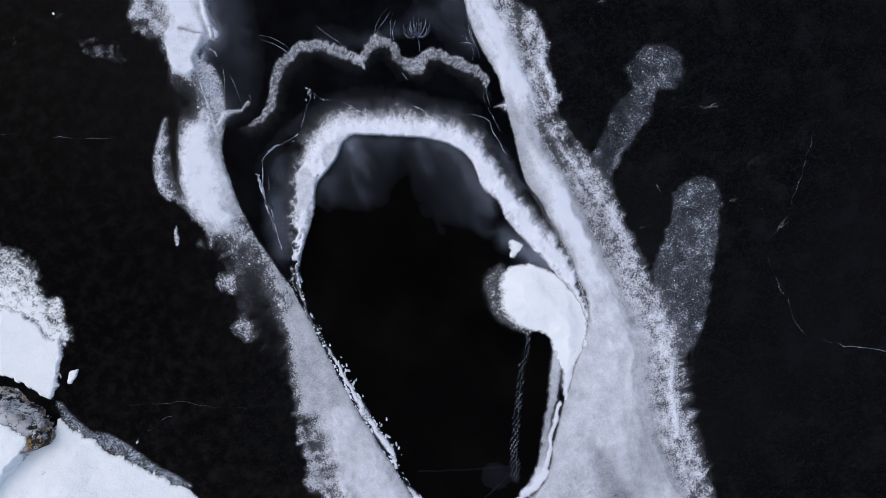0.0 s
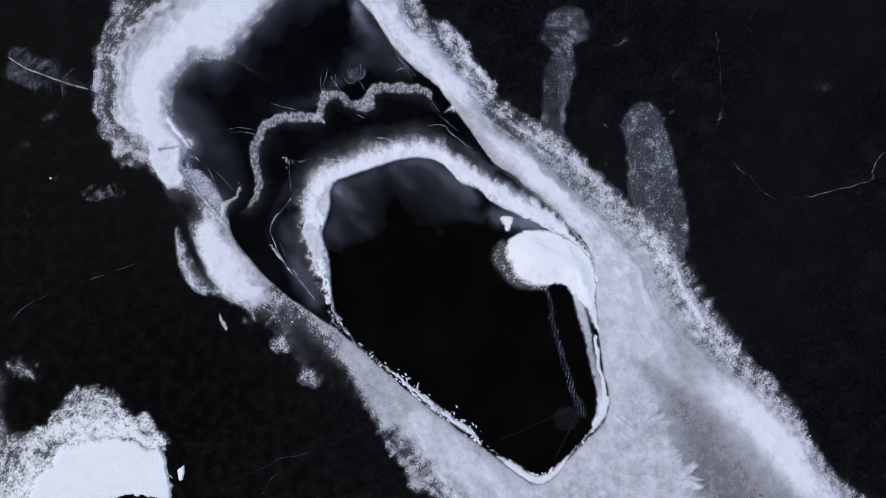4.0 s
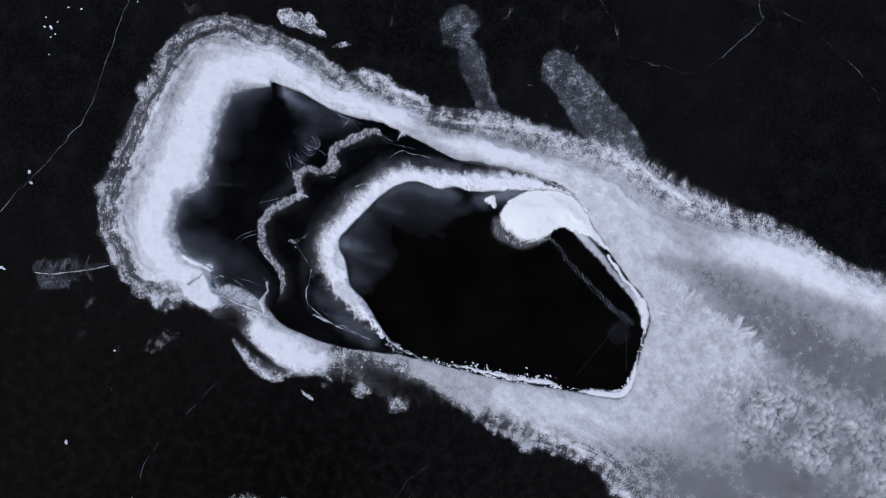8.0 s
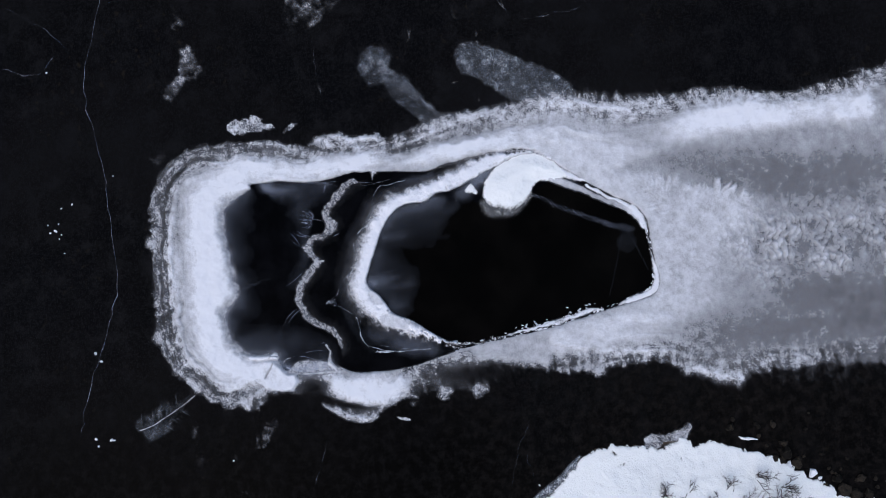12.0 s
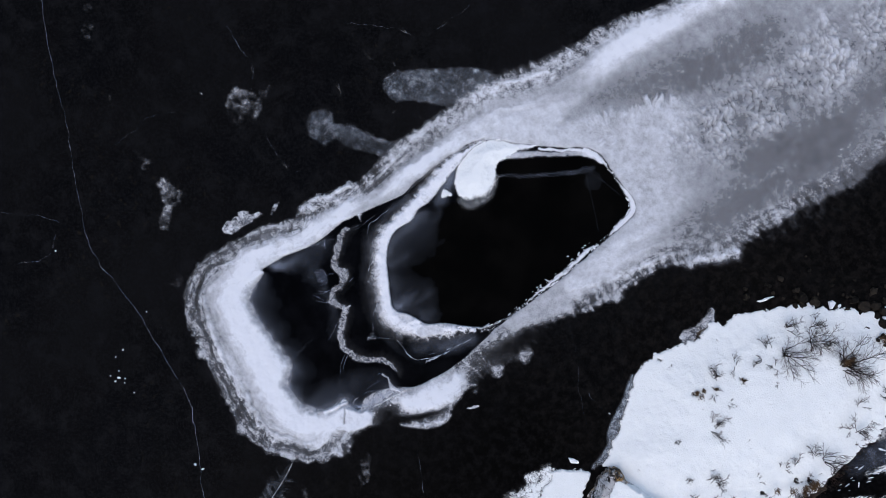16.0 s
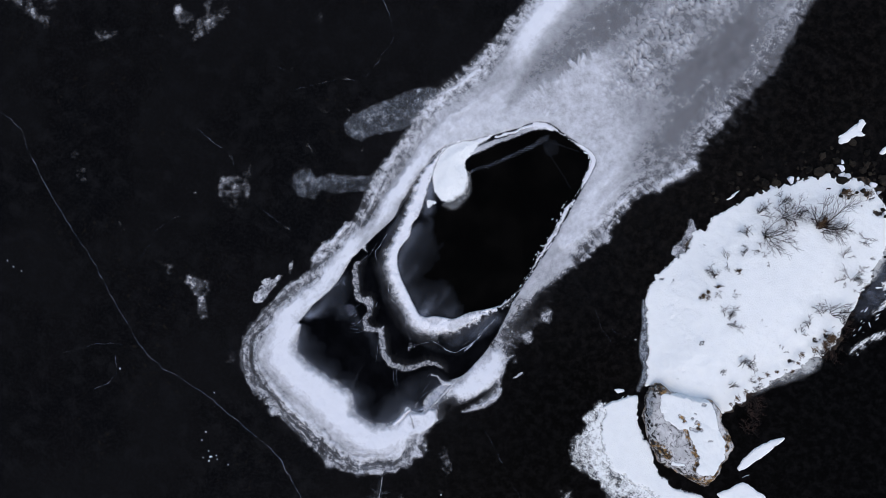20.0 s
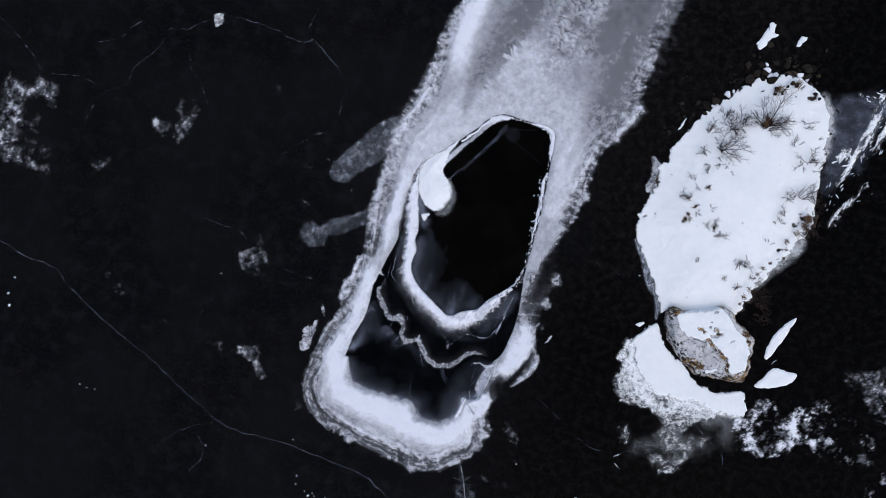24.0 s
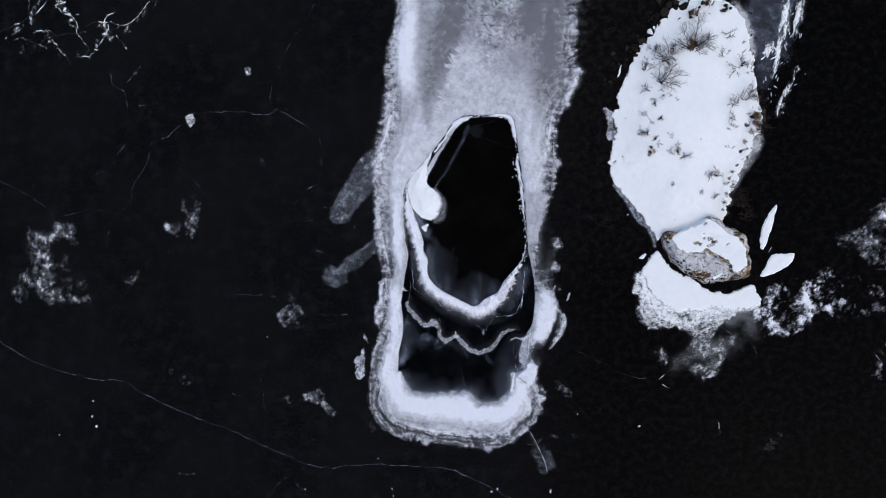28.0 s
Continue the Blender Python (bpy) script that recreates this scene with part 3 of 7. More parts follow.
# a coarse terraced fringe all round, wider and clearer round the square head
fringe = smooth(-0.3, -0.15, deep) * (1 - smooth(0.7, 1.25, ripple))
bank.grain[idx] = np.maximum(bank.grain[idx], 0.95 * fringe)
side = np.interp(ripple, [0, .08, .2, .35, .5, .75, 1.2], [.05, .14, .22, .25, .29, .33, .44])
round_head = np.interp(ripple, [0, .05, .14, .45, .58, .64, .7, .76, .84, .95, 1.2, 1.5, 1.75, 2.0], [.08, .2, .24, .23, .2, .18, .3, .4, .36, .46, .5, .6, .74, .95])
inside = smooth(-0.14, 0.2, deep + 0.12 * barbs + 0.06 * clumps)
rim_zone = (1 - smooth(0.8, 1.7, deep)) * (1 - 0.4 * smooth(6.0, 8.5, by))
bank.cover[idx] = inside * (side + (round_head - side) * head) * np.clip(1 + rim_zone * (0.55 * streaks + 0.2 * barbs + 0.35 * clumps * (1 - 0.5 * head)), 0.1, 2.2)
tail_side = smooth(6.5, 8.5, by)
bank.grain[idx] *= 1 - 0.5 * tail_side * smooth(0.6, 1.4, deep)

# thin and gappy stretch on the islet side
bank.stroke([(0.72, -7.65, 0.35, 0.16), (1.01, -7.18, 0.3, 0.14)], grain=.6)
bank.stroke([(1.31, -7.05, 0.1, 0.16), (1.65, -6.43, 0.12, 0.15), (1.9, -5.68, 0.1, 0.18), (2.06, -5.05, 0.1, 0.25)])
bank.stroke([(1.75, -7.07, 0.13, 0.4), (2.11, -6.46, 0.16, 0.45), (2.44, -5.74, 0.16, 0.5), (2.38, -5.28, 0.12, 0.5)], grain=1)
bank.stroke([(1.53, -3.53, 0.4, 0.16), (1.31, -2.47, 0.5, 0.15), (1.19, -1.38, 0.5, 0.14), (1.29, -0.37, 0.45, 0.12), (1.47, 0.43, 0.35, 0.1)], grain=.15)
bank.stroke([(1.68, -2.99, 0.25, 0.1), (1.71, -1.96, 0.3, 0.1), (1.8, -0.77, 0.3, 0.08)], grain=.5)
bank.stroke([(1.88, -0.81, 0.35, 0.12), (1.84, 0.09, 0.3, 0.07), (1.6, 0.72, 0.2, 0.04)], grain=.3)
bank.stroke([(1.76, 1.88, 0.25, 0.3), (1.86, 2.89, 0.3, 0.35), (1.9, 3.76, 0.3, 0.4)], grain=.5)
# strips along the lake side
bank.stroke([(-8.61, -6.1, 0.15, 0.15), (-8.44, -5.31, 0.15, 0.15), (-8.27, -4.52, 0.15, 0.2), (-8.1, -3.74, 0.15, 0.25)])
bank.stroke([(-8.84, -5.83, 0.16, 0.5), (-8.92, -5.02, 0.16, 0.55), (-8.77, -4.48, 0.12, 0.5), (-8.59, -3.53, 0.12, 0.6)], grain=1)
bank.stroke([(-7.97, -3.02, 0.12, 0.2), (-7.98, -2.24, 0.2, 0.12), (-8, -1.1, 0.2, 0.14), (-8.08, 0.15, 0.2, 0.18), (-8.15, 1.41, 0.2, 0.28)], grain=.2)
bank.stroke([(-8.7, -1.53, 0.16, 0.36), (-8.75, 0.08, 0.22, 0.38), (-8.7, 1.84, 0.32, 0.42), (-8.65, 3.43, 0.5, 0.46), (-8.4, 4.9, 0.6, 0.48), (-8.0, 6.45, 0.6, 0.5), (-8.1, 7.91, 0.4, 0.46)], grain=0.9)
# grey tail: darker lanes, pale fan
bank.stroke([(1.3, 7.95, 0.9, 0.25), (1.5, 9.87, 1, 0.2), (1.49, 12.02, 1.1, 0.2), (1.64, 15.18, 1.2, 0.22)], grain=.2)
bank.stroke([(-5.67, 8.4, 0.3, 0.4), (-5.16, 9.67, 0.6, 0.24), (-4.55, 12.02, 0.8, 0.2), (-3.97, 15.6, 1, 0.22)], grain=.2)
bank.stroke([(0.3, 11.84, 1, 0.2), (0.84, 14.57, 1.2, 0.19), (0.78, 17.75, 1.3, 0.22), (0.33, 21.24, 1.5, 0.28)], grain=.2)
bank.stroke([(-2.25, 10.78, 0.7, 0.36), (-1.74, 12.25, 0.8, 0.34), (-1.37, 15.41, 1, 0.34)], grain=.2)
halo = bank.cover.copy()
bank.stroke([(3.52, 13.91, 0.55, 0.04), (3.44, 11.3, 0.5, 0.04), (3.13, 9.01, 0.4, 0.04), (2.59, 7.05, 0.3, 0.03)], highest=True)
bank.cover = halo + (bank.cover - halo) * smooth(-0.5, 0.5, fbm(bank.X * 0.6 + bank.Y, bank.Y - bank.X * 0.6, 1.6, 83, 5, 0.65))
bank.stroke([(3.18, 9.12, 0.25, 0.5), (2.87, 8.28, 0.25, 0.5), (2.45, 7.23, 0.2, 0.4)], grain=1)
# bright bank, from the tail round the square head to the far end of the pool
bank.stroke([(-6.63, 15.8, 0.5, 0.9), (-6.81, 13.26, 0.45, 0.8), (-7.06, 11.1, 0.6, 0.95), (-7.04, 9.14, 0.55, 0.9), (-6.69, 7.81, 0.5, 0.6), (-6.66, 6.27, 0.8, 0.5), (-6.75, 4.74, 0.9, 0.7), (-7.26, 3.45, 0.6, 0.85), (-7.5, 2.37, 0.4, 0.95), (-7.65, 1.27, 0.34, 1), (-7.62, 0.16, 0.36, 1.05), (-7.57, -1.39, 0.4, 1), (-7.39, -2.29, 0.24, 0.8), (-7.53, -3.17, 0.24, 0.7), (-7.76, -4.05, 0.42, 1), (-7.7, -5.39, 0.42, 1), (-7.68, -6.73, 0.4, 0.95), (-7.92, -7.84, 0.5, 1)], 2.6, grain=.12)
bank.stroke([(-8, -7.62, 0.3, 0.95), (-8.19, -8.62, 0.45, 1.05), (-8.01, -9.41, 0.65, 1.1), (-7.5, -10.15, 0.66, 1.1), (-6.6, -10.6, 0.62, 1.1), (-5.13, -10.75, 0.64, 1.1), (-3.58, -10.8, 0.64, 1.1), (-2.04, -11.05, 0.66, 1.1), (-1.0, -10.9, 0.66, 1.1), (-0.34, -10.38, 0.6, 1.1), (0.03, -9.5, 0.5, 1.05), (0.4, -8.52, 0.38, 1.05)], 2.0, grain=.05)
bank.stroke([(0.71, -6.76, 0.2, 0.6), (1.04, -5.78, 0.36, 0.95), (1.35, -4.7, 0.48, 1), (1.27, -4.03, 0.33, 0.85)], 2.2, grain=.4)
bank.stroke([(0.52, -0.27, 0.25, 0.4), (0.65, 1.26, 0.4, 0.6), (0.59, 3, 0.5, 0.7), (0.6, 4.74, 0.7, 0.74), (0.14, 6.29, 0.85, 0.74), (-0.69, 7.21, 0.8, 0.76), (-1.98, 7.51, 0.8, 0.76), (-3.29, 7.48, 0.8, 0.74), (-4.44, 6.57, 0.6, 0.72), (-5.5, 5.33, 0.5, 0.7)], grain=.12)
bank.stroke([(-7.32, 2.71, 0.5, 0.8), (-6.81, 3.9, 0.6, 0.78), (-6.09, 5.17, 0.7, 0.76), (-5.66, 6.58, 0.7, 0.74)], grain=.25)
bank.stroke([(-7.6, 1.6, 0.3, 0.8), (-7.35, 2.9, 0.5, 0.8), (-6.98, 4.3, 0.65, 0.78), (-6.45, 5.7, 0.7, 0.74), (-5.95, 6.9, 0.6, 0.68)], 2.4, .1, highest=True)
bank.stroke([(0.5, 0.9, 0.25, 0.6), (0.5, 2.2, 0.42, 0.72), (0.5, 3.6, 0.52, 0.76), (0.42, 5.0, 0.6, 0.78)], 2.2, .1, highest=True)
bank.stroke([(-6.75, 8.3, 0.3, 0.75), (-7.02, 9.3, 0.4, 0.98), (-7.08, 11.0, 0.42, 1.05), (-6.85, 13.2, 0.32, 0.9), (-6.65, 15.8, 0.4, 0.95)], 2.2, .08, highest=True)
# a grey lane between the bright strip and the fan
bank.stroke([(-5.7, 5.9, 0.2, 0.5), (-5.75, 7.0, 0.36, 0.4), (-5.7, 8.0, 0.5, 0.3), (-5.4, 9.2, 0.62, 0.27), (-4.9, 10.6, 0.75, 0.25), (-4.3, 12.0, 0.85, 0.22), (-3.8, 14.5, 0.9, 0.22)], 2.6, .25)
FAN = [(-3.33, 6.82), (-4.55, 6.57), (-5.03, 6.2), (-5.05, 6.92), (-5.13, 7.58), (-5.01, 8.23), (-4.67, 8.75), (-4.5, 9.39), (-4.53, 9.83), (-4.15, 10.34), (-3.9, 10.97), (-3.21, 10.86), (-2.49, 10.34), (-1.88, 9.43), (-1.04, 8.94), (-0.2, 8.46), (0.18, 7.35), (-0.29, 6.52)]
fi, fd, fr = bank.depth_in(with_length(FAN), 1.6)
# brushed teeth on the lake side of the fan, a soft fade towards the tail
teeth = fbm(fr[:, 0] * 4.4 + 0.9 * fd, fd * 0.55, 1.0, 66, 5, 0.66)
crisp = smooth(-3.2, -4.2, bank.X[fi]) * smooth(6.3, 7.0, bank.Y[fi])
fan_in = smooth(-0.08, 0.12, fd + 0.36 * teeth) * crisp + smooth(-0.9, 0.7, fd + 0.3 * teeth) * (1 - crisp)
bank.cover[fi] += (0.64 + 0.2 * crisp * teeth * (1 - smooth(0.2, 1.4, fd)) - bank.cover[fi]) * fan_in
bank.grain[fi] += (0.35 - bank.grain[fi]) * fan_in
# frost clumps on the rim
for x, y, r in [(1.96, -2.38, 0.17), (2.03, -1.05, 0.2), (2.05, -3.63, 0.17), (2.12, 3.66, 0.16), (-8.66, -3.46, 0.1), (1.26, -9.68, 0.2), (1.15, -10.31, 0.2)] + [(-5.88, -13.2, 0.2), (-2.04, -13.44, 0.2), (1.89, -2.42, 0.17), (1.96, -1, 0.2), (1.97, -3.52, 0.15)]:
    bank.stroke([(x - 0.05, y, r, 0.42), (x + 0.05, y, r, 0.42)], 2.0, grain=.8)
edge_idx, edge_deep, edge_run = bank.depth_in(with_length(OUTLINE), 2.6, 3)
bank.cover[edge_idx] = np.minimum(bank.cover[edge_idx], 1.05) * (1 + (0.14 + 0.3 * (1 - smooth(0.4, 1.1, edge_deep))) * smooth(-0.2, 0.3, edge_deep) * (1 - smooth(1.8, 2.6, edge_deep)) * (1 - 0.7 * smooth(6.0, 8.5, bank.Y[edge_idx])) * fbm(edge_run[:, 0] * 0.5, edge_deep * 5.0, 1.0, 39, 5, 0.65))
thin = (1 - smooth(0.2, 0.45, bank.cover[edge_idx])) * (1 - smooth(0.5, 1.1, edge_deep)) * (1 - 0.75 * smooth(-4.0, -6.5, bank.Y[edge_idx]))
hairs = fbm(edge_run[:, 0] * 5.5 + edge_deep, edge_deep * 0.8, 1.0, 97, 4, 0.65)
bank.cover[edge_idx] *= np.clip(1 + thin * (-0.1 + 0.75 * hairs), 0, 2)
bank.area([(0.41, -1.21), (0.23, -0.55), (0.13, 0.63), (0.03, 2), (0.85, 2.12), (1.48, 1.77), (1.28, 0.94), (1.06, 0.12)], 0.5, 0.26, 0.2)
# the opening, soft under the head and sharp along the sides
bank.straight(0.3)
idx, deep, soft = bank.depth_in([(x, y, 0.04) for x, y in OPENING_A] + [(x, y, 0.36) for x, y in OPENING_B], 1.0)
bank.cover[idx] *= 1 - smooth(-1, 1, (deep + soft[:, 0] * 0.35 * fbm(bank.X[idx], bank.Y[idx], 2.6, 87, 5, 0.65)) / soft[:, 0])
# dim haze on the islet side and the pale slab along the pool
bank.stroke([(1.15, -3.1, 0.2, 0.17), (1.26, -2.23, 0.35, 0.08), (1.4, -1.37, 0.42, 0.05), (1.44, -0.37, 0.42, 0.03), (1.82, 0.65, 0.3, 0.04)], 2.0, .5)
bank.stroke([(2, -3.84, 0.14, 0), (2.07, -3.05, 0.16, 0), (2.22, -2.01, 0.2, 0), (2.34, -0.95, 0.24, 0), (2.38, 0.15, 0.24, 0)], 2.0, .5, 0.9)
core = np.ones(len(bank.X))
core[edge_idx] = smooth(0.7, 1.3, edge_deep)
bank.grain *= 1 - 0.6 * core
lake_side = (bank.X[edge_idx] < [(-4.27, 3.48)][0][0]) | (bank.Y[edge_idx] < [(1.98, 4.01)][0][1])
bank.cover[edge_idx] *= np.where(lake_side, smooth(-0.4, -0.1, edge_deep + 0.1 * hairs), 1.0)
# the broken corner of the head: white block, black gap, grey lens, low outer arc
bank.stroke([(0.85, -8.1, 0.22, 0.12), (0.9, -7.7, 0.4, 0.06), (0.95, -7.25, 0.32, 0.06), (0.95, -6.95, 0.2, 0.14)], 2.2, .8)
bank.stroke([(1.3, -7.9, 0.25, 0.03), (1.4, -7.4, 0.25, 0.03)], 2.0, .8)
bank.area([(0.59, -9.37), (0.82, -8.79), (0.81, -8.36), (0.49, -8.11), (0.15, -8.3), (0.13, -8.53), (-0.2, -8.8), (-0.45, -9.2), (-0.02, -9.6)], 0.94, 0.09, 0.2)
bank.stroke([(-0.74, -10.1, 0.1, 0.6), (-0.68, -9.79, 0.08, 0.8), (-0.6, -9.29, 0.08, 0.85), (-0.56, -8.95, 0.07, 0.8), (-0.5, -8.76, 0.05, 0.6)], 3.0, .5)
bank.stroke([(0.2, -9.35, 0.03, 0.45), (-0.1, -9.1, 0.03, 0.5), (-0.35, -8.95, 0.025, 0.6)], 2.5)
bank.area([(0.06, -8.49), (-0.23, -8.68), (-0.5, -8.72), (-0.5, -8.1), (-0.36, -7.6), (-0.12, -6.9), (-0.19, -7.33), (-0.24, -7.82), (-0.14, -8.17)], 0.0, 0.035)
bank.stroke([(-0.26, -8.6, 0.03, 0.35), (-0.38, -8.45, 0.03, 0.3), (-0.4, -8.28, 0.025, 0.25)], 2.5, .8)
bank.area([(0.19, -8.48), (0.26, -8.04), (0.3, -7.38), (0.37, -6.72), (0.35, -6.4), (-0.07, -6.87), (-0.19, -7.33), (-0.24, -7.82), (-0.14, -8.17)], 0.3, 0.06, 0.02)
bank.stroke([(0.22, -8.3, 0.025, 0.5), (0.31, -7.72, 0.025, 0.55), (0.34, -7.05, 0.03, 0.6), (0.41, -6.48, 0.04, 0.6), (0.45, -6.16, 0.03, 0.6)], 3.0, highest=True)
bank.stroke([(1.04, -6.5, 0.3, 0.95), (1.3, -5.93, 0.42, 1.0), (1.5, -5.35, 0.42, 1.0), (1.62, -4.8, 0.32, 0.9)], 2.4, .3, highest=True)
bank.stroke([(1.41, -7.15, 0.1, 0.03), (1.67, -6.6, 0.13, 0.04), (1.9, -6.05, 0.14, 0.05), (2.06, -5.55, 0.12, 0.08), (2.1, -5.2, 0.08, 0.15)], 2.6, .8)
bank.stroke([(1.61, -7.23, 0.07, 0.26), (1.97, -6.82, 0.1, 0.32), (2.25, -6.35, 0.12, 0.36), (2.45, -5.94, 0.12, 0.38), (2.52, -5.45, 0.1, 0.38)], 2.4, 1, highest=True)
# the slit between bank and ring
bank.stroke([(-6.83, -1.61, 0.06, 0.05), (-6.99, -1.16, 0.06, 0.08), (-7.06, -0.8, 0.07, 0.1), (-7.13, -0.17, 0.05, 0.14), (-7.2, 0.56, 0.05, 0.2), (-7.18, 1.42, 0.05, 0.25), (-7.13, 2.1, 0.04, 0.35), (-7.01, 2.75, 0.04, 0.45)], 3.0)
before = bank.cover.copy()
bank.stroke([(3.57, 10.17, 0.2, 0.34), (3.55, 11.45, 0.35, 0.26), (3.48, 13.07, 0.5, 0.2), (3.34, 15.06, 0.6, 0.18), (3.19, 17.92, 0.6, 0.2), (2.9, 20.39, 0.6, 0.2), (2.09, 22.6, 0.6, 0.2)], 2.0, .15)
bank.cover = np.minimum(bank.cover, before)
tail = smooth(8.6, 11.4, bank.Y + 0.5 * fbm(bank.X, bank.Y, 0.7, 9, 3))
cx = [(-1.74, 12.25)][0][0]
lane = tail * np.exp(-np.abs((bank.X - cx - 0.04 * (bank.Y - 12) - 0.5 * fbm(bank.X, bank.Y, 0.3, 8, 3)) / 1.55) ** 2.6)
# short wind-packed lumps lying across the lane
lx = bank.X + 0.16 * fbm(bank.X, bank.Y, 1.7, 57, 3)
ly = bank.Y + 0.3 * bank.X + 0.16 * fbm(bank.X, bank.Y, 1.7, 58, 3)
packed = np.maximum(1 - smooth(0.1, 0.72, cells(lx * 2.5, ly * 4.3, 55)), 0.7 * (1 - smooth(0.1, 0.7, cells(lx * 4.6, ly * 7.0, 56))))
rough_lumps = packed * smooth(-0.7, 0.4, fbm(bank.X, bank.Y, 1.3, 59, 4)) + 0.12 * fbm(bank.X, bank.Y, 7.0, 60, 3)
# cover thins between the lumps, which paints in the shade of their gaps
bank.cover = bank.cover * (1 - 0.3 * lane) + 0.45 * lane * np.clip(rough_lumps, 0, 1) * smooth(0.1, 0.3, bank.cover)
# brushed drift lines over the whole tail
brushed = fbm(bank.X * 2.4 + 0.8 * bank.Y, bank.Y * 0.9 - 0.3 * bank.X, 1.0, 62, 5, 0.66)
bank.cover *= 1 + 0.07 * tail * brushed
flowers = smooth(7.0, 9.0, bank.Y) * smooth(0.15, 0.8, fbm(bank.X, bank.Y, 2.6, 64, 4)) * smooth(-0.2, 0.4, fbm(bank.X, bank.Y, 0.5, 65, 2)) * smooth(0.1, 0.2, bank.cover)
bank.cover += 0.07 * flowers
bank.grain = np.maximum(bank.grain, 0.28 * flowers)
bank.cover *= 1 + (0.1 + 0.1 * tail) * fbm(bank.X, bank.Y, 2.5, 77, 5, 0.6)
bank.cover *= smooth(-0.02, 0.07, bank.cover + 0.04 * fbm(bank.X, bank.Y, 6.0, 78, 4, 0.65))
bank.grain = np.maximum(bank.grain, 0.9 * (1 - smooth(0.22, 0.5, bank.cover)) * (1 - smooth(6.0, 9.0, bank.Y - 0.5 * bank.X)))
frost_bank = bank.build("frost_bank", FROST, 0.16, 0.004, 0.04, 3.0, extra=0.06 * lane * rough_lumps)
tagged(frost_bank, "long white and grey granular frost bank on black ice, round an open pool", "frost", kind="stuff")
crystals("crystal_crust", bank, 0.45, 0.016, 0.16, 5, parent=frost_bank)

# ---- inside the opening: new ice, haze, crooked ridge, ring, mound ----
fresh = Sheet(-8.57, -11.17, 1.53, 4.77, 0.07, warp=0.0)
fresh.area(OPENING_A + OPENING_B, 1.0, 0.1)
idx, deep, _ = fresh.depth_in(POOL, 0.3)
fresh.cover[idx] *= deep < -0.02
new_ice = fresh.build("new_ice", NEW_ICE, 0.0, 0.0018, least=0.5)
tagged(new_ice, "thin clear black new ice inside the frost bank", "ice", kind="structure")

inner = Sheet(-8.57, -11.17, 1.53, 4.77, 0.05, warp=0.25, warp_scale=0.8, seed=9, grain=0.1)
inner.area([(-2.64, -4.73), (-4.07, -4.23), (-3.94, -3.47), (-3.55, -3.04), (-3.02, -2.84), (-2.36, -2.52), (-1.73, -2.67), (-1.71, -3.41), (-2.2, -4.23)], 0.03, 0.3)
inner.area([(-4.27, -3.82), (-5.45, -3.42), (-5.88, -2.63), (-5.87, -1.68), (-5.57, -1.11), (-5.09, -1.41), (-4.52, -1.1), (-3.9, -1.27), (-3.81, -1.97), (-4.09, -2.89)], 0.026, 0.3)
for haze in ([(-7.39, -8.31, 0.25, 0.55), (-7.19, -7.65, 0.4, 0.3), (-6.97, -6.76, 0.55, 0.15), (-6.64, -5.66, 0.6, 0.05)], [(-0.99, -10.13, 0.4, 0.22), (-1.09, -9.01, 0.6, 0.14), (-0.94, -7.69, 0.6, 0.09), (-0.72, -6.81, 0.4, 0.07)], [(-3.53, -10.14, 0.1, 0.3), (-3.42, -9.59, 0.06, 0.2), (-3.45, -8.92, 0.05, 0.1), (-3.38, -8.48, 0.04, 0.03)], [(0.3, -8.4, 0.2, 0.5), (0, -7.73, 0.25, 0.42), (0.11, -6.96, 0.2, 0.25)], [(-2.83, -4.56, 0.35, 0.3), (-2.83, -3.79, 0.45, 0.16), (-2.66, -3, 0.35, 0.08)], [(-3.88, -4.19, 0.2, 0.2), (-3.69, -3.76, 0.2, 0.1)], [(-4.57, -3.8, 0.2, 0.24), (-5.37, -3.23, 0.3, 0.24), (-5.68, -2.37, 0.3, 0.26), (-5.6, -1.37, 0.25, 0.2)], [(-4.64, -3.17, 0.35, 0.12), (-4.85, -2.04, 0.4, 0.08)], [(-0.28, -5.07, 0.25, 0.03), (-1.12, -5.39, 0.25, 0.05), (-2.28, -5.66, 0.2, 0.05), (-3.57, -5.5, 0.2, 0.06), (-5.02, -4.9, 0.2, 0.06), (-6.09, -4.2, 0.2, 0.06), (-6.5, -3.1, 0.2, 0.1), (-6.73, -1.57, 0.16, 0.2)], [(-5.75, -0.52, 0.3, 0.28), (-6.17, -0.07, 0.3, 0.42), (-6.49, 0.59, 0.35, 0.5)], [(-0.95, -4.81, 0.3, 0.12), (-0.36, -3.96, 0.35, 0.2), (0.14, -2.66, 0.3, 0.22)], [(-3.11, -7.53, 0.3, 0.1), (-3.96, -7.11, 0.3, 0.1), (-5.23, -6.87, 0.3, 0.12)], [(-5.94, -6.91, 0.35, 0.12), (-6.68, -6.24, 0.3, 0.14), (-6.99, -5.77, 0.2, 0.2)]):
    inner.stroke(haze, 2.0, highest=True)
idx, deep, _ = inner.depth_in(POOL, 2.0)
streak = np.zeros(len(inner.X))
streak[idx] = smooth(0, 0.4, deep)
inner.cover *= 1 + streak * 0.5 * fbm(inner.X * 2.2, inner.Y * 0.5, 1.6, 42, 3)
inner.cover = np.where(inner.cover < 0.3, inner.cover ** 1.45 * 0.62, inner.cover * 0.44)
inner.cover *= np.clip(1 + 0.55 * fbm(inner.X + 0.5 * inner.Y, inner.Y * 0.5, 2.4, 48, 6, 0.68), 0.1, 2.0)
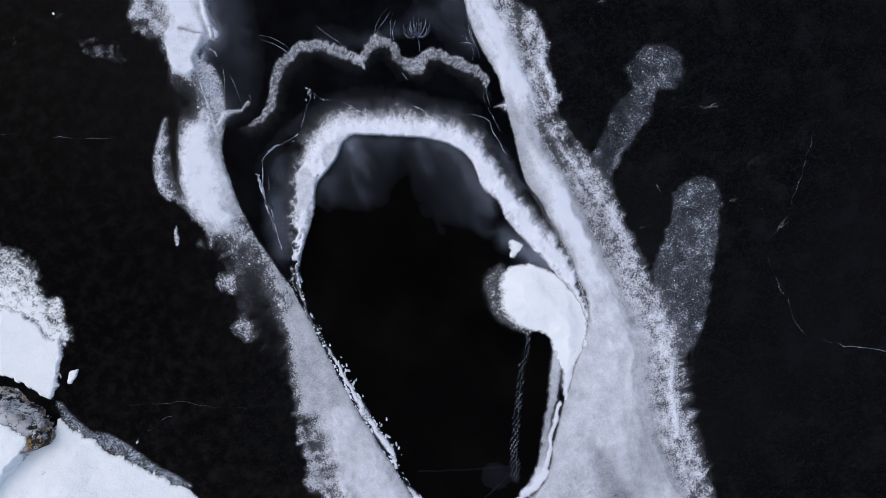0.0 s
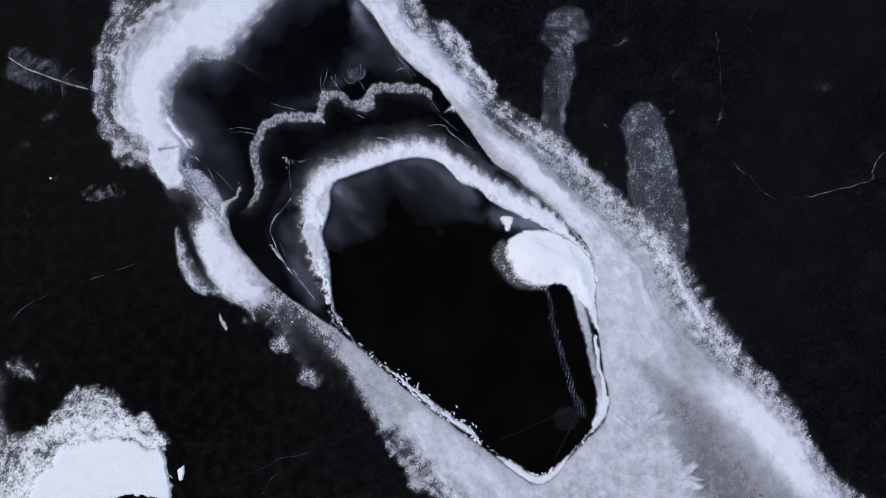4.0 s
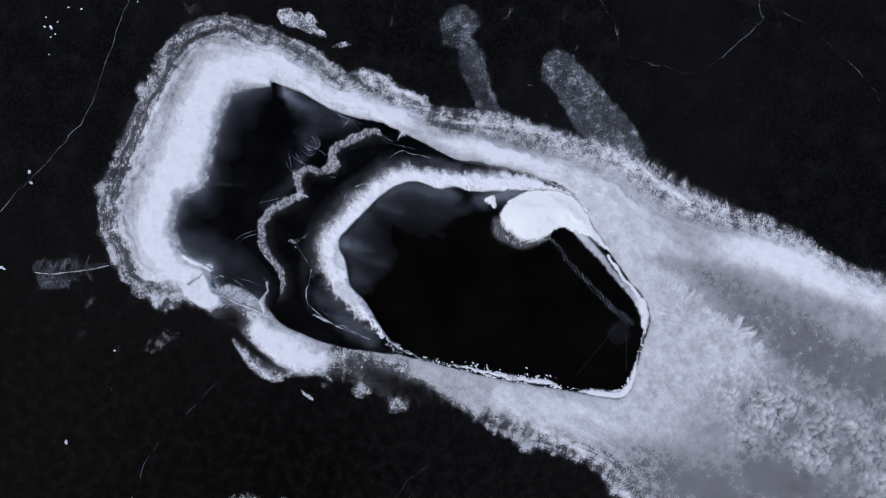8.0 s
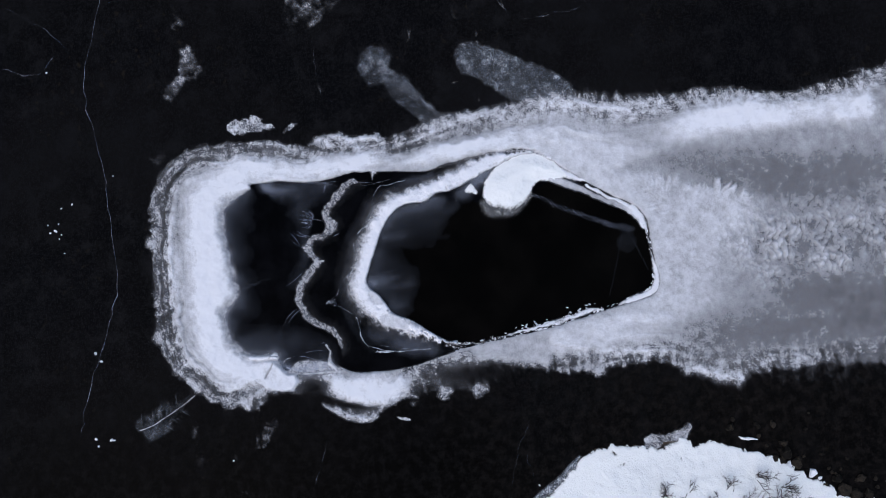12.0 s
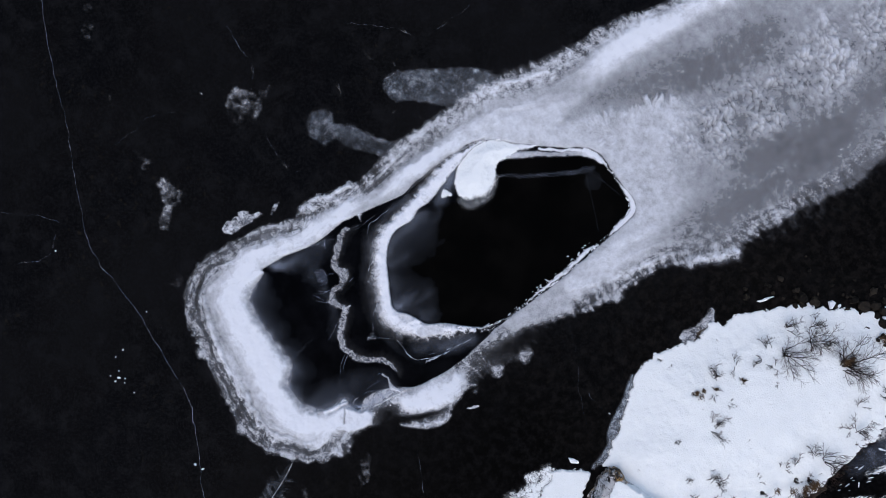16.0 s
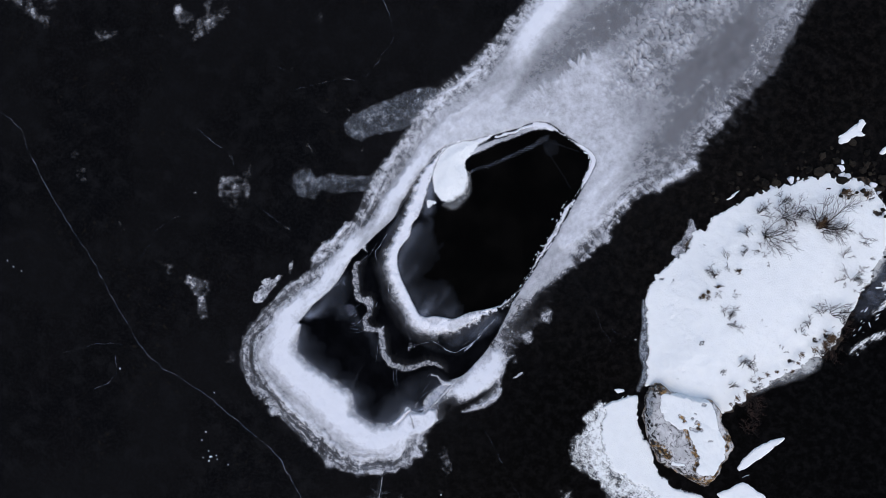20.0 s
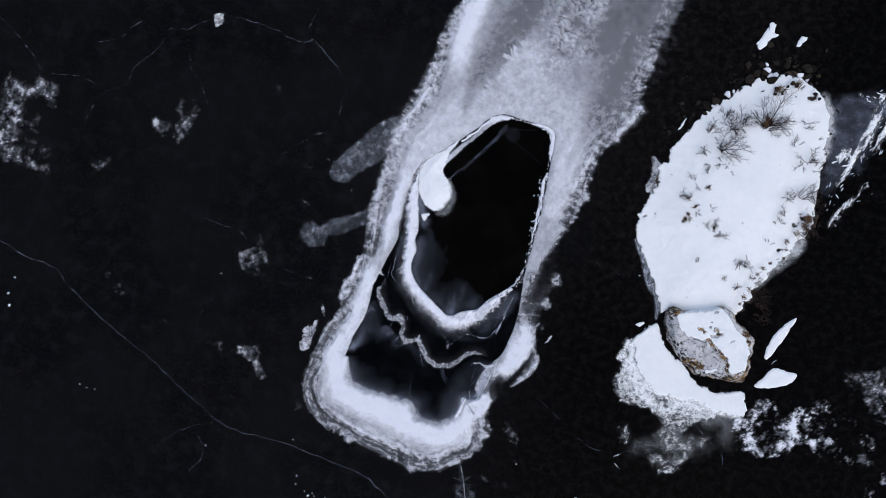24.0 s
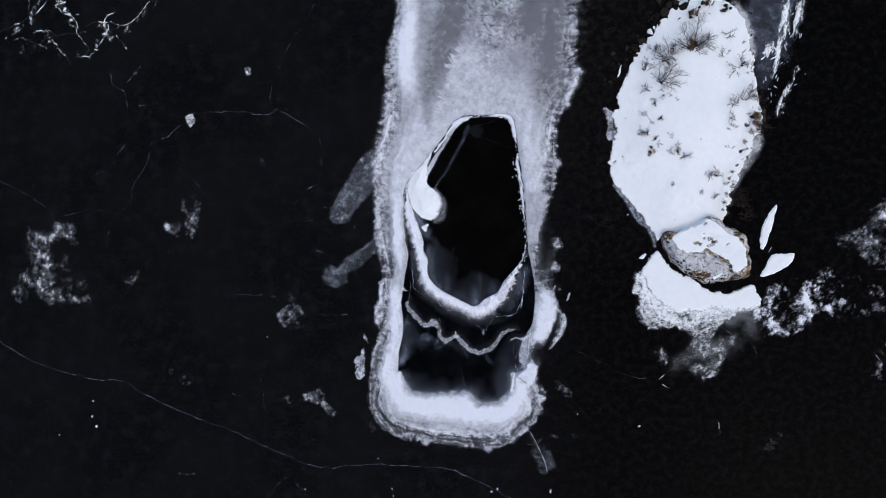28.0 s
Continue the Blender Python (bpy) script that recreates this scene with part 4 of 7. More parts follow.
inner.area([(-0.14, -8.47), (-0.19, -8.13), (-0.28, -7.52), (-0.2, -6.97), (0.08, -6.52), (0.12, -6.86), (0.14, -7.49), (0.06, -8.04)], .3, .06)
# milky veil on the new ice below the ring, with a dark notch between its two lobes
near_rim = np.zeros(len(inner.X))
idx, deep, _ = inner.depth_in(POOL, 2.0)
near_rim[idx] = smooth(-0.05, 0.05, deep) * (0.008 + 0.085 * np.exp(-np.maximum(deep, 0) / 0.42))
veil = Sheet(-8.57, -11.17, 1.53, 4.77, 0.05, warp=0.3, warp_scale=1.1, seed=13)
veil.area([(-2.95, -4.75), (-4.11, -4.2), (-4.39, -3.95), (-3.92, -3.36), (-3.46, -3.06), (-2.78, -2.8), (-2.1, -2.99), (-1.54, -3.36), (-1.61, -4.08), (-2.5, -4.5)], 1.0, 0.34)
veil.area([(-4.45, -3.91), (-5.26, -3.48), (-5.84, -2.69), (-5.75, -1.84), (-5.59, -1.08), (-5.55, -0.82), (-5.06, -1.05), (-4.31, -1.44), (-3.76, -1.85), (-3.88, -2.57), (-4.05, -3.27)], 1.0, 0.3)
inner.cover = np.maximum(inner.cover, near_rim * veil.cover * (1 + 0.45 * fbm(inner.X * 1.6 + 0.2 * inner.Y, inner.Y * 0.35, 1.5, 49, 4, 0.6)))
oi, od, ob_side = inner.depth_in([(x, y, 0.0) for x, y in OPENING_A] + [(x, y, 1.0) for x, y in OPENING_B], 2.6)
breath = 0.16 * ob_side[:, 0] * np.exp(-np.maximum(od, 0) / 0.3) * smooth(-0.5, 0.1, od) * np.clip(1 + 0.6 * fbm(inner.X[oi], inner.Y[oi], 1.6, 88, 6, 0.66), 0, 2)
inner.cover[oi] = np.maximum(inner.cover[oi], breath)
frost_haze = inner.build("frost_haze", VEIL, 0.004, 0.003)
tagged(frost_haze, "thin milky frost haze on new black ice", "frost", kind="stuff")

RING_IN = [(0.1, -1.6), (-0.2, -2.16), (-0.71, -2.72), (-1.16, -3.3), (-1.51, -3.85), (-2.11, -4.1), (-2.71, -4.49), (-3.39, -4.27), (-4.53, -3.7), (-5.32, -3.13), (-5.75, -2.51), (-5.78, -1.98), (-6.01, -1.53), (-6.13, -0.79), (-6.32, -0.04), (-6.66, 0.81), (-6.83, 1.53), (-6.83, 2.32), (-6.56, 3.17)]
RING_OUT = [(0.32, -1.69), (-0.1, -2.55), (-0.37, -3.27), (-0.74, -3.92), (-1.03, -4.49), (-1.45, -5.01), (-2.1, -5.42), (-2.74, -5.45), (-3.48, -5.25), (-4.34, -4.85), (-5.17, -4.37), (-5.79, -4), (-6.18, -3.31), (-6.3, -2.5), (-6.43, -1.73), (-6.73, -0.85), (-7, 0.1), (-7.16, 0.94), (-7.15, 1.78), (-6.94, 2.72), (-6.65, 3.3)]
outer_arc = curve_through(RING_OUT, False, 6)
ring_line = [(x, y, max(0.2, np.min(np.hypot(outer_arc[:, 0] - x, outer_arc[:, 1] - y))), u) for x, y, u in with_length(RING_IN)]
ring = Sheet(-8.57, -7.0, 1.53, 4.77, 0.026, warp=0.05, warp_scale=3.0, seed=12, grain=0.5)
idx, off, rest = ring.along(ring_line, 2.0)
wide, run = rest[:, 0], rest[:, 1]
# the crest is closed and white; outwards it frays into fine hairs of rime
hair = fbm(run * 4.2 + 0.8 * off, off * 0.9, 1.0, 36, 5, 0.68)
hair_fine = fbm(run * 16.0 + 2.0 * off, off * 2.2, 1.0, 73, 3, 0.6)
lumpy = fbm(ring.X[idx], ring.Y[idx], 2.4, 71, 5, 0.62)
gappy = 1 - smooth(3.0, 4.6, run)
inward = off < 0
off = np.abs(off)
across = (off + 0.1 * hair * smooth(0.1, 0.5, off) + 0.06 * hair_fine + 0.1 * lumpy + gappy * 0.34 * np.abs(lumpy)) / wide
ring.cover[idx] = np.interp(across, [0, 0.08, 0.55, 0.72, 0.88, 1.02, 1.18, 1.4, 1.8], [0.8, 1.0, 1.0, 0.84, 0.54, 0.24, 0.07, 0.015, 0.0]) * np.where(inward, 1 - smooth(0.02, 0.1, off + 0.06 * lumpy), 1.0) * (1 + 0.22 * hair_fine * smooth(0.4, 0.8, across) + 0.12 * lumpy) * (1 - 0.45 * gappy * (1 - smooth(0.2, 0.5, across + 0.1 * lumpy)))
ring.grain[idx] = np.interp(across, [0, 0.4, 0.8, 1.4], [0.25, 0.3, 0.55, 0.3])
# smooth plates broken from the crest
ring.straight(0.6)
for plate in ([(-2.53, -4.78), (-2.97, -4.8), (-2.78, -4.46), (-2.36, -4.2), (-2.06, -4.07), (-1.94, -4.35), (-2.15, -4.74)], [(-1.17, -4.42), (-1.54, -4.38), (-1.51, -3.93), (-1.2, -3.51), (-0.84, -3.41), (-0.89, -3.86)]):
    ring.area(plate, 0.74, 0.08, 0.05)
idx, deep, _ = ring.depth_in(POOL, 0.3)
ring.cover[idx] *= 1 - smooth(-0.02, 0.02, deep)
hidden, under, _ = ring.depth_in([(-5.23, 0.65), (-6.05, 0.57), (-6.78, 1.51), (-6.9, 2.6), (-6.3, 3.4), (-5.83, 3.1), (-5.12, 1.91), (-4.99, 1.42)], 0.5)
ring.cover[hidden] *= 1 - smooth(-0.16, 0.08, under)
frost_ring = ring.build("frost_ring", CRUST, 0.16, 0.012, 0.06, 4.0)
tagged(frost_ring, "curved white crusted frost ridge rimming the black pool", "frost", kind="stuff")

RIDGE = [(-0.43, -6.18, 0.06, 0.3), (-0.76, -6.21, 0.1, 0.5), (-1.19, -6.4, 0.13, 0.52), (-1.54, -6.93, 0.15, 0.56), (-1.98, -7.34, 0.16, 0.56), (-2.51, -7.54, 0.17, 0.6), (-3.08, -7.46, 0.16, 0.58), (-3.58, -7.04, 0.17, 0.6), (-4, -6.63, 0.16, 0.6), (-4.31, -6.75, 0.15, 0.55), (-4.65, -6.92, 0.19, 0.55), (-4.97, -6.68, 0.15, 0.55), (-5.02, -6.19, 0.15, 0.42), (-5.36, -5.79, 0.22, 0.6), (-5.79, -5.98, 0.17, 0.55), (-6.27, -5.69, 0.17, 0.56), (-6.68, -5.25, 0.16, 0.56), (-6.99, -4.77, 0.14, 0.56), (-7.01, -4.52, 0.08, 0.45)]
wave = Sheet(-7.7, -10.6, 1.0, -3.4, 0.026, warp=0.05, warp_scale=4.5, seed=15, grain=0.45)
idx, off, rest = wave.along([(x, y, w, c, u) for (x, y, w, c), (_, _, u) in zip(RIDGE, with_length(RIDGE))], 0.9)
wide, white, run = rest.T
comb = fbm(run * 26.0 + 3.0 * off, off * 5.0, 1.0, 52, 4, 0.7) + 0.6 * fbm(run * 3.0, off * 3.0, 1.0, 54, 4, 0.6)
ragged_edge = off + 0.07 * fbm(run * 5.0, off * 2.0, 1.0, 53, 4, 0.65)
reach = np.abs(ragged_edge) / (1.0 * wide)
# a flat combed band, a little brighter at the pool side, with a thin breath of frost at the head side
wave.cover[idx] = 0.66 * white * (1 - smooth(0.6, 1.12, reach)) * (0.66 + 0.2 * comb + 0.14 * np.clip(ragged_edge / wide, -1, 1)) + 0.03 * np.exp(-(np.maximum(-ragged_edge, 0) / 0.3) ** 2) * (ragged_edge < 0) * (1 + 0.6 * comb)
wave.stroke([(-4, -6.63, 0.08, 0.5), (-4.04, -6.33, 0.04, 0.4)], 3.0)
wave.stroke([(0.46, -6.39, 0.06, 0.7), (0.2, -6.62, 0.08, 0.65), (-0.02, -6.73, 0.08, 0.55), (-0.3, -6.65, 0.05, 0.4), (-0.69, -6.75, 0.04, 0.4)], 3.0, .3)
wave.stroke([(-6.98, -3.9, 0.03, 0.2), (-7.12, -3.86, 0.06, 0.4), (-7.26, -3.8, 0.1, 0.55)], 2.0, .5)
wave.stroke([(-0.62, -10.14, 0.07, 0.6), (-0.55, -9.62, 0.08, 0.75), (-0.58, -9.21, 0.08, 0.8), (-0.63, -8.8, 0.06, 0.7)], 3.0, .6)
frost_ridge = wave.build("frost_ridge", CRUST, 0.09, 0.008, 0.03, 5.0)
tagged(frost_ridge, "thin crooked grey frost ridge across black ice", "frost", kind="stuff")

# fine frost whiskers and shore lines round the ridge and the ring
WHISKERS = [
    [(-1.72, -8.34), (-2.01, -8.14), (-2.23, -7.85), (-2.4, -7.54)], [(-1.73, -8.2), (-2.01, -7.94), (-2.22, -7.65), (-2.34, -7.42)], [(-1.95, -8.03), (-2.16, -7.74), (-2.28, -7.5)], [(-5.36, -7.62), (-5.01, -7.46), (-4.78, -7.25), (-4.63, -6.98)],
    [(-5.38, -7.51), (-5.09, -7.33), (-4.81, -7.17), (-4.64, -6.94)], [(-5.42, -7.45), (-5.21, -7.21), (-5.14, -6.98), (-5.01, -6.75)], [(-5.44, -7.27), (-5.24, -7.05), (-5.14, -6.89), (-5.1, -6.65)], [(-7.24, -6.67), (-7.23, -6.24), (-7.13, -5.78), (-7.18, -5.5)],
    [(-7.04, -6.28), (-7.14, -6.03), (-7.16, -5.68), (-7.12, -5.27)], [(-6.8, -5.92), (-7.04, -5.8), (-7.11, -5.56)], [(-7.04, -6.11), (-6.99, -5.84), (-7.04, -5.56), (-6.88, -5.28)], [(-6.98, -4.54), (-6.89, -4.26), (-6.85, -3.93)], [(-0.44, -7.92), (-0.29, -7.47), (0, -6.91)], [(-0.52, -7.72), (-0.53, -7.37), (-0.5, -6.78)],
    [(-0.8, -6.99), (-0.77, -6.78), (-0.64, -6.64)], [(-7.35, -6.68), (-7.16, -6.17), (-7.09, -5.72), (-7.06, -5.35)], [(-3.27, -7.98), (-3.52, -7.53), (-3.74, -7.18)], [(-4.96, -5.79), (-5.03, -5.55)], [(-2.35, -6.41), (-2.36, -6.23), (-2.2, -6.04)], [(-5.63, -6.13), (-5.72, -6.35), (-5.76, -6.62)],
]
# a palm of fine strands that spreads from one stalk
for k in range(18):
    a, far = radians(-106 + 9.5 * (k - 8.5)), 0.34 + 0.09 * math.sin(3.7 * k)
    b = a + (k - 8.5) * 0.075
    WHISKERS.append([(-5.76, -6.58), (-5.76 + 0.5 * far * math.cos(b), -6.58 + 0.5 * far * math.sin(b)), (-5.76 + far * math.cos(a), -6.58 + far * math.sin(a)), (-5.76 + far * math.cos(a) - 0.05, -6.7 + far * math.sin(a))])
for k, line in enumerate(WHISKERS):
    thread("whisker", line, 0.011, 0.26, VEIL, 0.012, frost_ridge, k, 0.3, 0.012, taper=True)
for k, (line, wide, white) in enumerate((
    ([(-2.37, -6.35), (-2.61, -6.03), (-3.02, -5.77), (-3.36, -5.37), (-3.54, -5.2)], 0.028, .4), ([(-4.25, -5.03), (-4.63, -5.04), (-4.98, -4.72), (-5.33, -4.34), (-5.78, -4.18), (-6.36, -3.92), (-6.65, -3.59), (-6.63, -3.26), (-6.69, -2.88), (-6.78, -2.5)], 0.028, .4),
    ([(-1.41, -5.27), (-0.92, -5.34), (-0.53, -5.22), (-0.22, -5.01), (-0.12, -4.71), (-0.04, -4.14), (0, -3.46), (0.11, -2.82), (0.3, -2.21), (0.32, -1.69)], 0.024, .38), ([(-0.38, -4.86), (-0.21, -4.24), (-0.1, -3.6), (0.11, -2.82)], 0.018, .2),
    ([(-0.13, -4.79), (-0.12, -4.62), (-0.05, -4.34)], .05, .5), ([(-1.64, -5.4), (-0.64, -5.27), (-0.34, -4.95), (-0.1, -4.41), (-0.01, -3.53), (0.14, -2.66)], .022, .35), ([(-0.12, -4.85), (0.01, -3.97), (0.07, -3.1)], .04, .5),
    ([(-2.19, -6.05), (-2.02, -5.86), (-1.79, -5.53), (-1.7, -5.23)], .02, .25), ([(-6.93, -4.42), (-6.79, -4.31), (-6.79, -3.79), (-6.82, -3.17)], .02, .2), ([(0.43, -1.91), (0.41, -1.56), (0.36, -1.28), (0.35, -0.92)], .05, .75), ([(0.32, -1.69), (0.32, -1.17), (0.27, -0.71), (0.24, -0.17)], .03, .6),
)):
    thread("shore_line", line, wide * 0.6, white * 0.75, FILM, 0.01, frost_ring, 3 * k, 0.95, 0.05)

MOUND = [(-5.23, 0.65), (-5.56, 0.5), (-6.05, 0.57), (-6.44, 0.88), (-6.78, 1.51), (-7.0, 2.21), (-6.89, 2.87), (-6.49, 3.39), (-6.02, 3.75), (-5.84, 3.86), (-5.8, 3.55), (-5.83, 3.1), (-5.73, 2.6), (-5.42, 2.22), (-5.12, 1.91), (-4.99, 1.42)]
mound = Sheet(-8.29, -0.61, -3.39, 4.9, 0.03, warp=0.09, warp_scale=3, seed=18, grain=0.8)
mound.stroke([(-5.3, 0.35, 0.14, 0.12), (-4.98, 0.5, 0.2, 0.15), (-4.8, 0.95, 0.22, 0.16), (-4.82, 1.5, 0.22, 0.16), (-5.05, 1.95, 0.18, 0.16), (-5.35, 2.3, 0.12, 0.15)], 3.0)
mound.area([(x, y, 0.18 if x > -5.5 and y < 2.0 else 0.08) for x, y in MOUND], 1.2, 0.15, grain=0.15)
mound.area([(-5.71, 0.08), (-5.85, -0.17), (-6.02, -0.2), (-6.1, -0.06), (-5.96, 0.1), (-5.75, 0.18)], 0.9, 0.04, grain=.5)
dome = np.zeros(len(mound.X))
idx, deep, _ = mound.depth_in(MOUND, 0.3)
dome[idx] = 0.16 * smooth(0.0, 0.7, deep)
snow_mound = new("snow_mound")
mound.build("snow_dome", SNOW_FROST, 0.05, 0.016, extra=dome, parent=snow_mound)
crystals("crystal_crust", mound, 0.12, 0.012, 0.05, 19, 0.08, 0.5, snow_mound)
tagged(snow_mound, "smooth bright comma-shaped snow mound at the edge of the pool", "snow")

# ---- the icy lip of the pool and its chips ----
lip = Sheet(-7.08, -2.44, 1.24, 7.66, 0.03, warp=0.05, warp_scale=4.0, seed=44, grain=0.15)
lip.stroke([(-5.87, 3.04, 0.12, 0.8), (-5.63, 3.55, 0.14, 0.66), (-5.31, 4.12, 0.13, 0.6), (-4.84, 4.8, 0.1, 0.45), (-4.42, 5.5, 0.09, 0.5), (-4.04, 6.04, 0.12, 0.7), (-3.63, 6.39, 0.13, 0.9), (-3.33, 6.47, 0.1, 0.9)], 4.0)
lip.stroke([(-6.17, 3.44, 0.12, 0.9), (-5.79, 3.98, 0.13, 1), (-5.51, 4.47, 0.06, 1)], 4.0)
lip.stroke([(-5.3, 4.56, 0.06, 0.95), (-4.99, 4.95, 0.07, 0.95), (-4.64, 5.42, 0.06, 0.95), (-4.33, 5.9, 0.06, 0.95), (-3.91, 6.34, 0.1, 1)], 5.0)
lip.stroke([(-5.42, 4.61, 0.03, 0.08), (-5.15, 5.02, 0.03, 0.08), (-4.78, 5.48, 0.03, 0.08), (-4.48, 5.88, 0.02, 0.2)], 4.0)
lip.stroke([(-4.13, 6.23, 0.12, 0.9), (-3.57, 6.48, 0.12, 1), (-3.12, 6.56, 0.05, 0.5), (-2.46, 6.6, 0.02, 0.15), (-1.76, 6.65, 0.06, 0.8), (-1.15, 6.63, 0.12, 1), (-0.73, 6.41, 0.12, 1), (-0.55, 5.68, 0.11, 1), (-0.43, 5.02, 0.04, 0.6)], 4.0, .5)
lip.stroke([(-0.33, 4.36, 0.03, 0.5), (-0.38, 3.82, 0.09, 0.9), (-0.23, 3.16, 0.08, 0.7), (-0.1, 2.28, 0.08, 0.8), (0, 1.18, 0.04, 0.9), (0.12, 0.19, 0.02, 0.2), (0.2, -0.91, 0.03, 0.25), (0.07, -1.78, 0.05, 0.3)], 4.0, .8)
pool_lip = lip.build("pool_lip", FROST, 0.05, 0.02)
tagged(pool_lip, "white broken ice lip along the pool edge", "ice", kind="stuff")


def chip_mesh(seed):
    rng = random.Random(seed)
    bm = bmesh.new()
    n = rng.randint(5, 8)
    ring_v = []
    for k in range(n):
        a = 2 * math.pi * k / n + rng.uniform(-0.25, 0.25)
        r = rng.uniform(0.6, 1.1)
        ring_v.append((r * math.cos(a), 0.6 * r * math.sin(a)))
    low = [bm.verts.new((x, y, 0)) for x, y in ring_v]
    top = [bm.verts.new((0.8 * x, 0.8 * y, rng.uniform(0.25, 0.4))) for x, y in ring_v]
    bm.faces.new(top)
    for k in range(n):
        bm.faces.new((low[k], low[(k + 1) % n], top[(k + 1) % n], top[k]))
    mesh = bpy.data.meshes.new("ice_chip")
    bm.to_mesh(mesh)
    bm.free()
    mesh.materials.append(CHIP)
    return mesh


chips = [chip_mesh(k) for k in range(6)]
rng = random.Random(4)
CHIP_RUNS = (
    ([(0, -1.88), (0.14, -0.9), (0.11, 0.41), (0.02, 1.29)], 40, 0.045, 0.09), ([(-0.06, 0.97), (-0.14, 1.95), (-0.28, 3.05), (-0.36, 4.04)], 85, 0.06, 0.12), ([(-0.37, 3.93), (-0.46, 4.81), (-0.51, 5.46)], 16, 0.035, 0.05), ([(-0.56, 5.36), (-0.68, 6.12), (-0.94, 6.49), (-1.37, 6.6)], 45, 0.07, 0.06),
    ([(-3.68, 6.31), (-3.34, 6.51), (-2.9, 6.61), (-2.25, 6.59)], 35, 0.045, 0.05), ([(0.27, -1.67), (0.31, -0.99), (0.28, -0.28), (0.12, 0.23), (0.07, 1.22)], 45, 0.04, 0.04), ([(0.1, 1.12), (0.05, 1.75), (-0.06, 2.51), (-0.27, 3.22), (-0.33, 3.87), (-0.23, 4.71)], 60, 0.05, 0.08), ([(-7.02, 1.18), (-7.07, 2.08), (-6.96, 2.73)], 25, 0.04, 0.06),
)
CHIP_RUNS += (([(-2.25, -6.42), (-2.38, -6.33), (-2.4, -6.2)], 12, 0.025, 0.07), ([(-0.12, -4.85), (-0.02, -4.4), (0.0, -3.9)], 12, 0.022, 0.04))
for line, count, size, spread in CHIP_RUNS:
    path = curve_through(line, False, 10)
    for _ in range(count):
        k = rng.randrange(len(path))
        ob = new("ice_chip", rng.choice(chips))
        ob.parent = pool_lip
        r = size * (0.35 + 1.1 * rng.random() ** 2)
        d = path[min(k + 1, len(path) - 1)] - path[max(k - 1, 0)]
        ob.matrix_basis = pose(path[k][0] + rng.gauss(0, spread), path[k][1] + rng.gauss(0, spread), 0.015, 0, 0, math.degrees(math.atan2(d[1], d[0])) + rng.gauss(0, 35)) @ Matrix.Diagonal((r * 1.3, r, r, 1))

# thin feathered ice skin in the pool
skin = Sheet(-6.0, 2.0, -0.3, 6.8, 0.02, warp=0.06, warp_scale=3, seed=47, grain=0.7)
skin.area([(-0.82, 4.61), (-2.32, 5.03), (-3.29, 5.52), (-3.34, 6.51), (-1.05, 6.52), (-0.59, 5.68)], 0.0055, 0.3, 0.0)
skin.stroke([(-0.02, 4.97, 0.3, 0), (-1.69, 5.18, 0.3, 0), (-2.87, 5.7, 0.3, 0.01)], grain=0)
idx, deep, _ = skin.depth_in([(-5.35, 2.37), (-4.93, 3.07), (-4.42, 3.9), (-3.91, 4.92), (-3.35, 6.09), (-3.23, 5.95), (-3.32, 5.54), (-3.72, 4.83), (-4.2, 3.98), (-4.59, 3.27), (-5.04, 2.59)], 0.3)
barb = 0.5 + 0.5 * np.sin(60 * (skin.Y[idx] * 0.8 - skin.X[idx] * 0.6) + 5.0 * fbm(skin.X[idx], skin.Y[idx], 2.0, 6, 3))
skin.cover[idx] += smooth(-0.05, 0.05, deep) * (0.012 + 0.07 * barb ** 2) * (0.6 + 0.8 * smooth(-.3, .4, fbm(skin.X[idx], skin.Y[idx], 3.0, 9, 4)))
pool_skin = skin.build("ice_skin", VEIL, 0.003, -0.062, least=0.006)
tagged(pool_skin, "thin feathered skin of new ice on the pool", "ice")
thread("feather_rib", [(-5.35, 2.29), (-4.85, 3.03), (-4.36, 3.88), (-3.85, 4.89), (-3.31, 6.07)], 0.01, 0.08, VEIL, -0.058, pool_skin, 3, 0.3, 0.01)
thread("feather_rib", [(-0.81, 4.72), (-2.1, 5.23), (-3.39, 5.68)], 0.03, 0.012, VEIL, -0.058, pool_skin, 4, 0.3, 0.02)
thread("feather_rib", [(-1.6, 6.4), (-2.49, 6.13), (-3.27, 5.8)], 0.03, 0.012, VEIL, -0.058, pool_skin, 5, 0.3, 0.02)


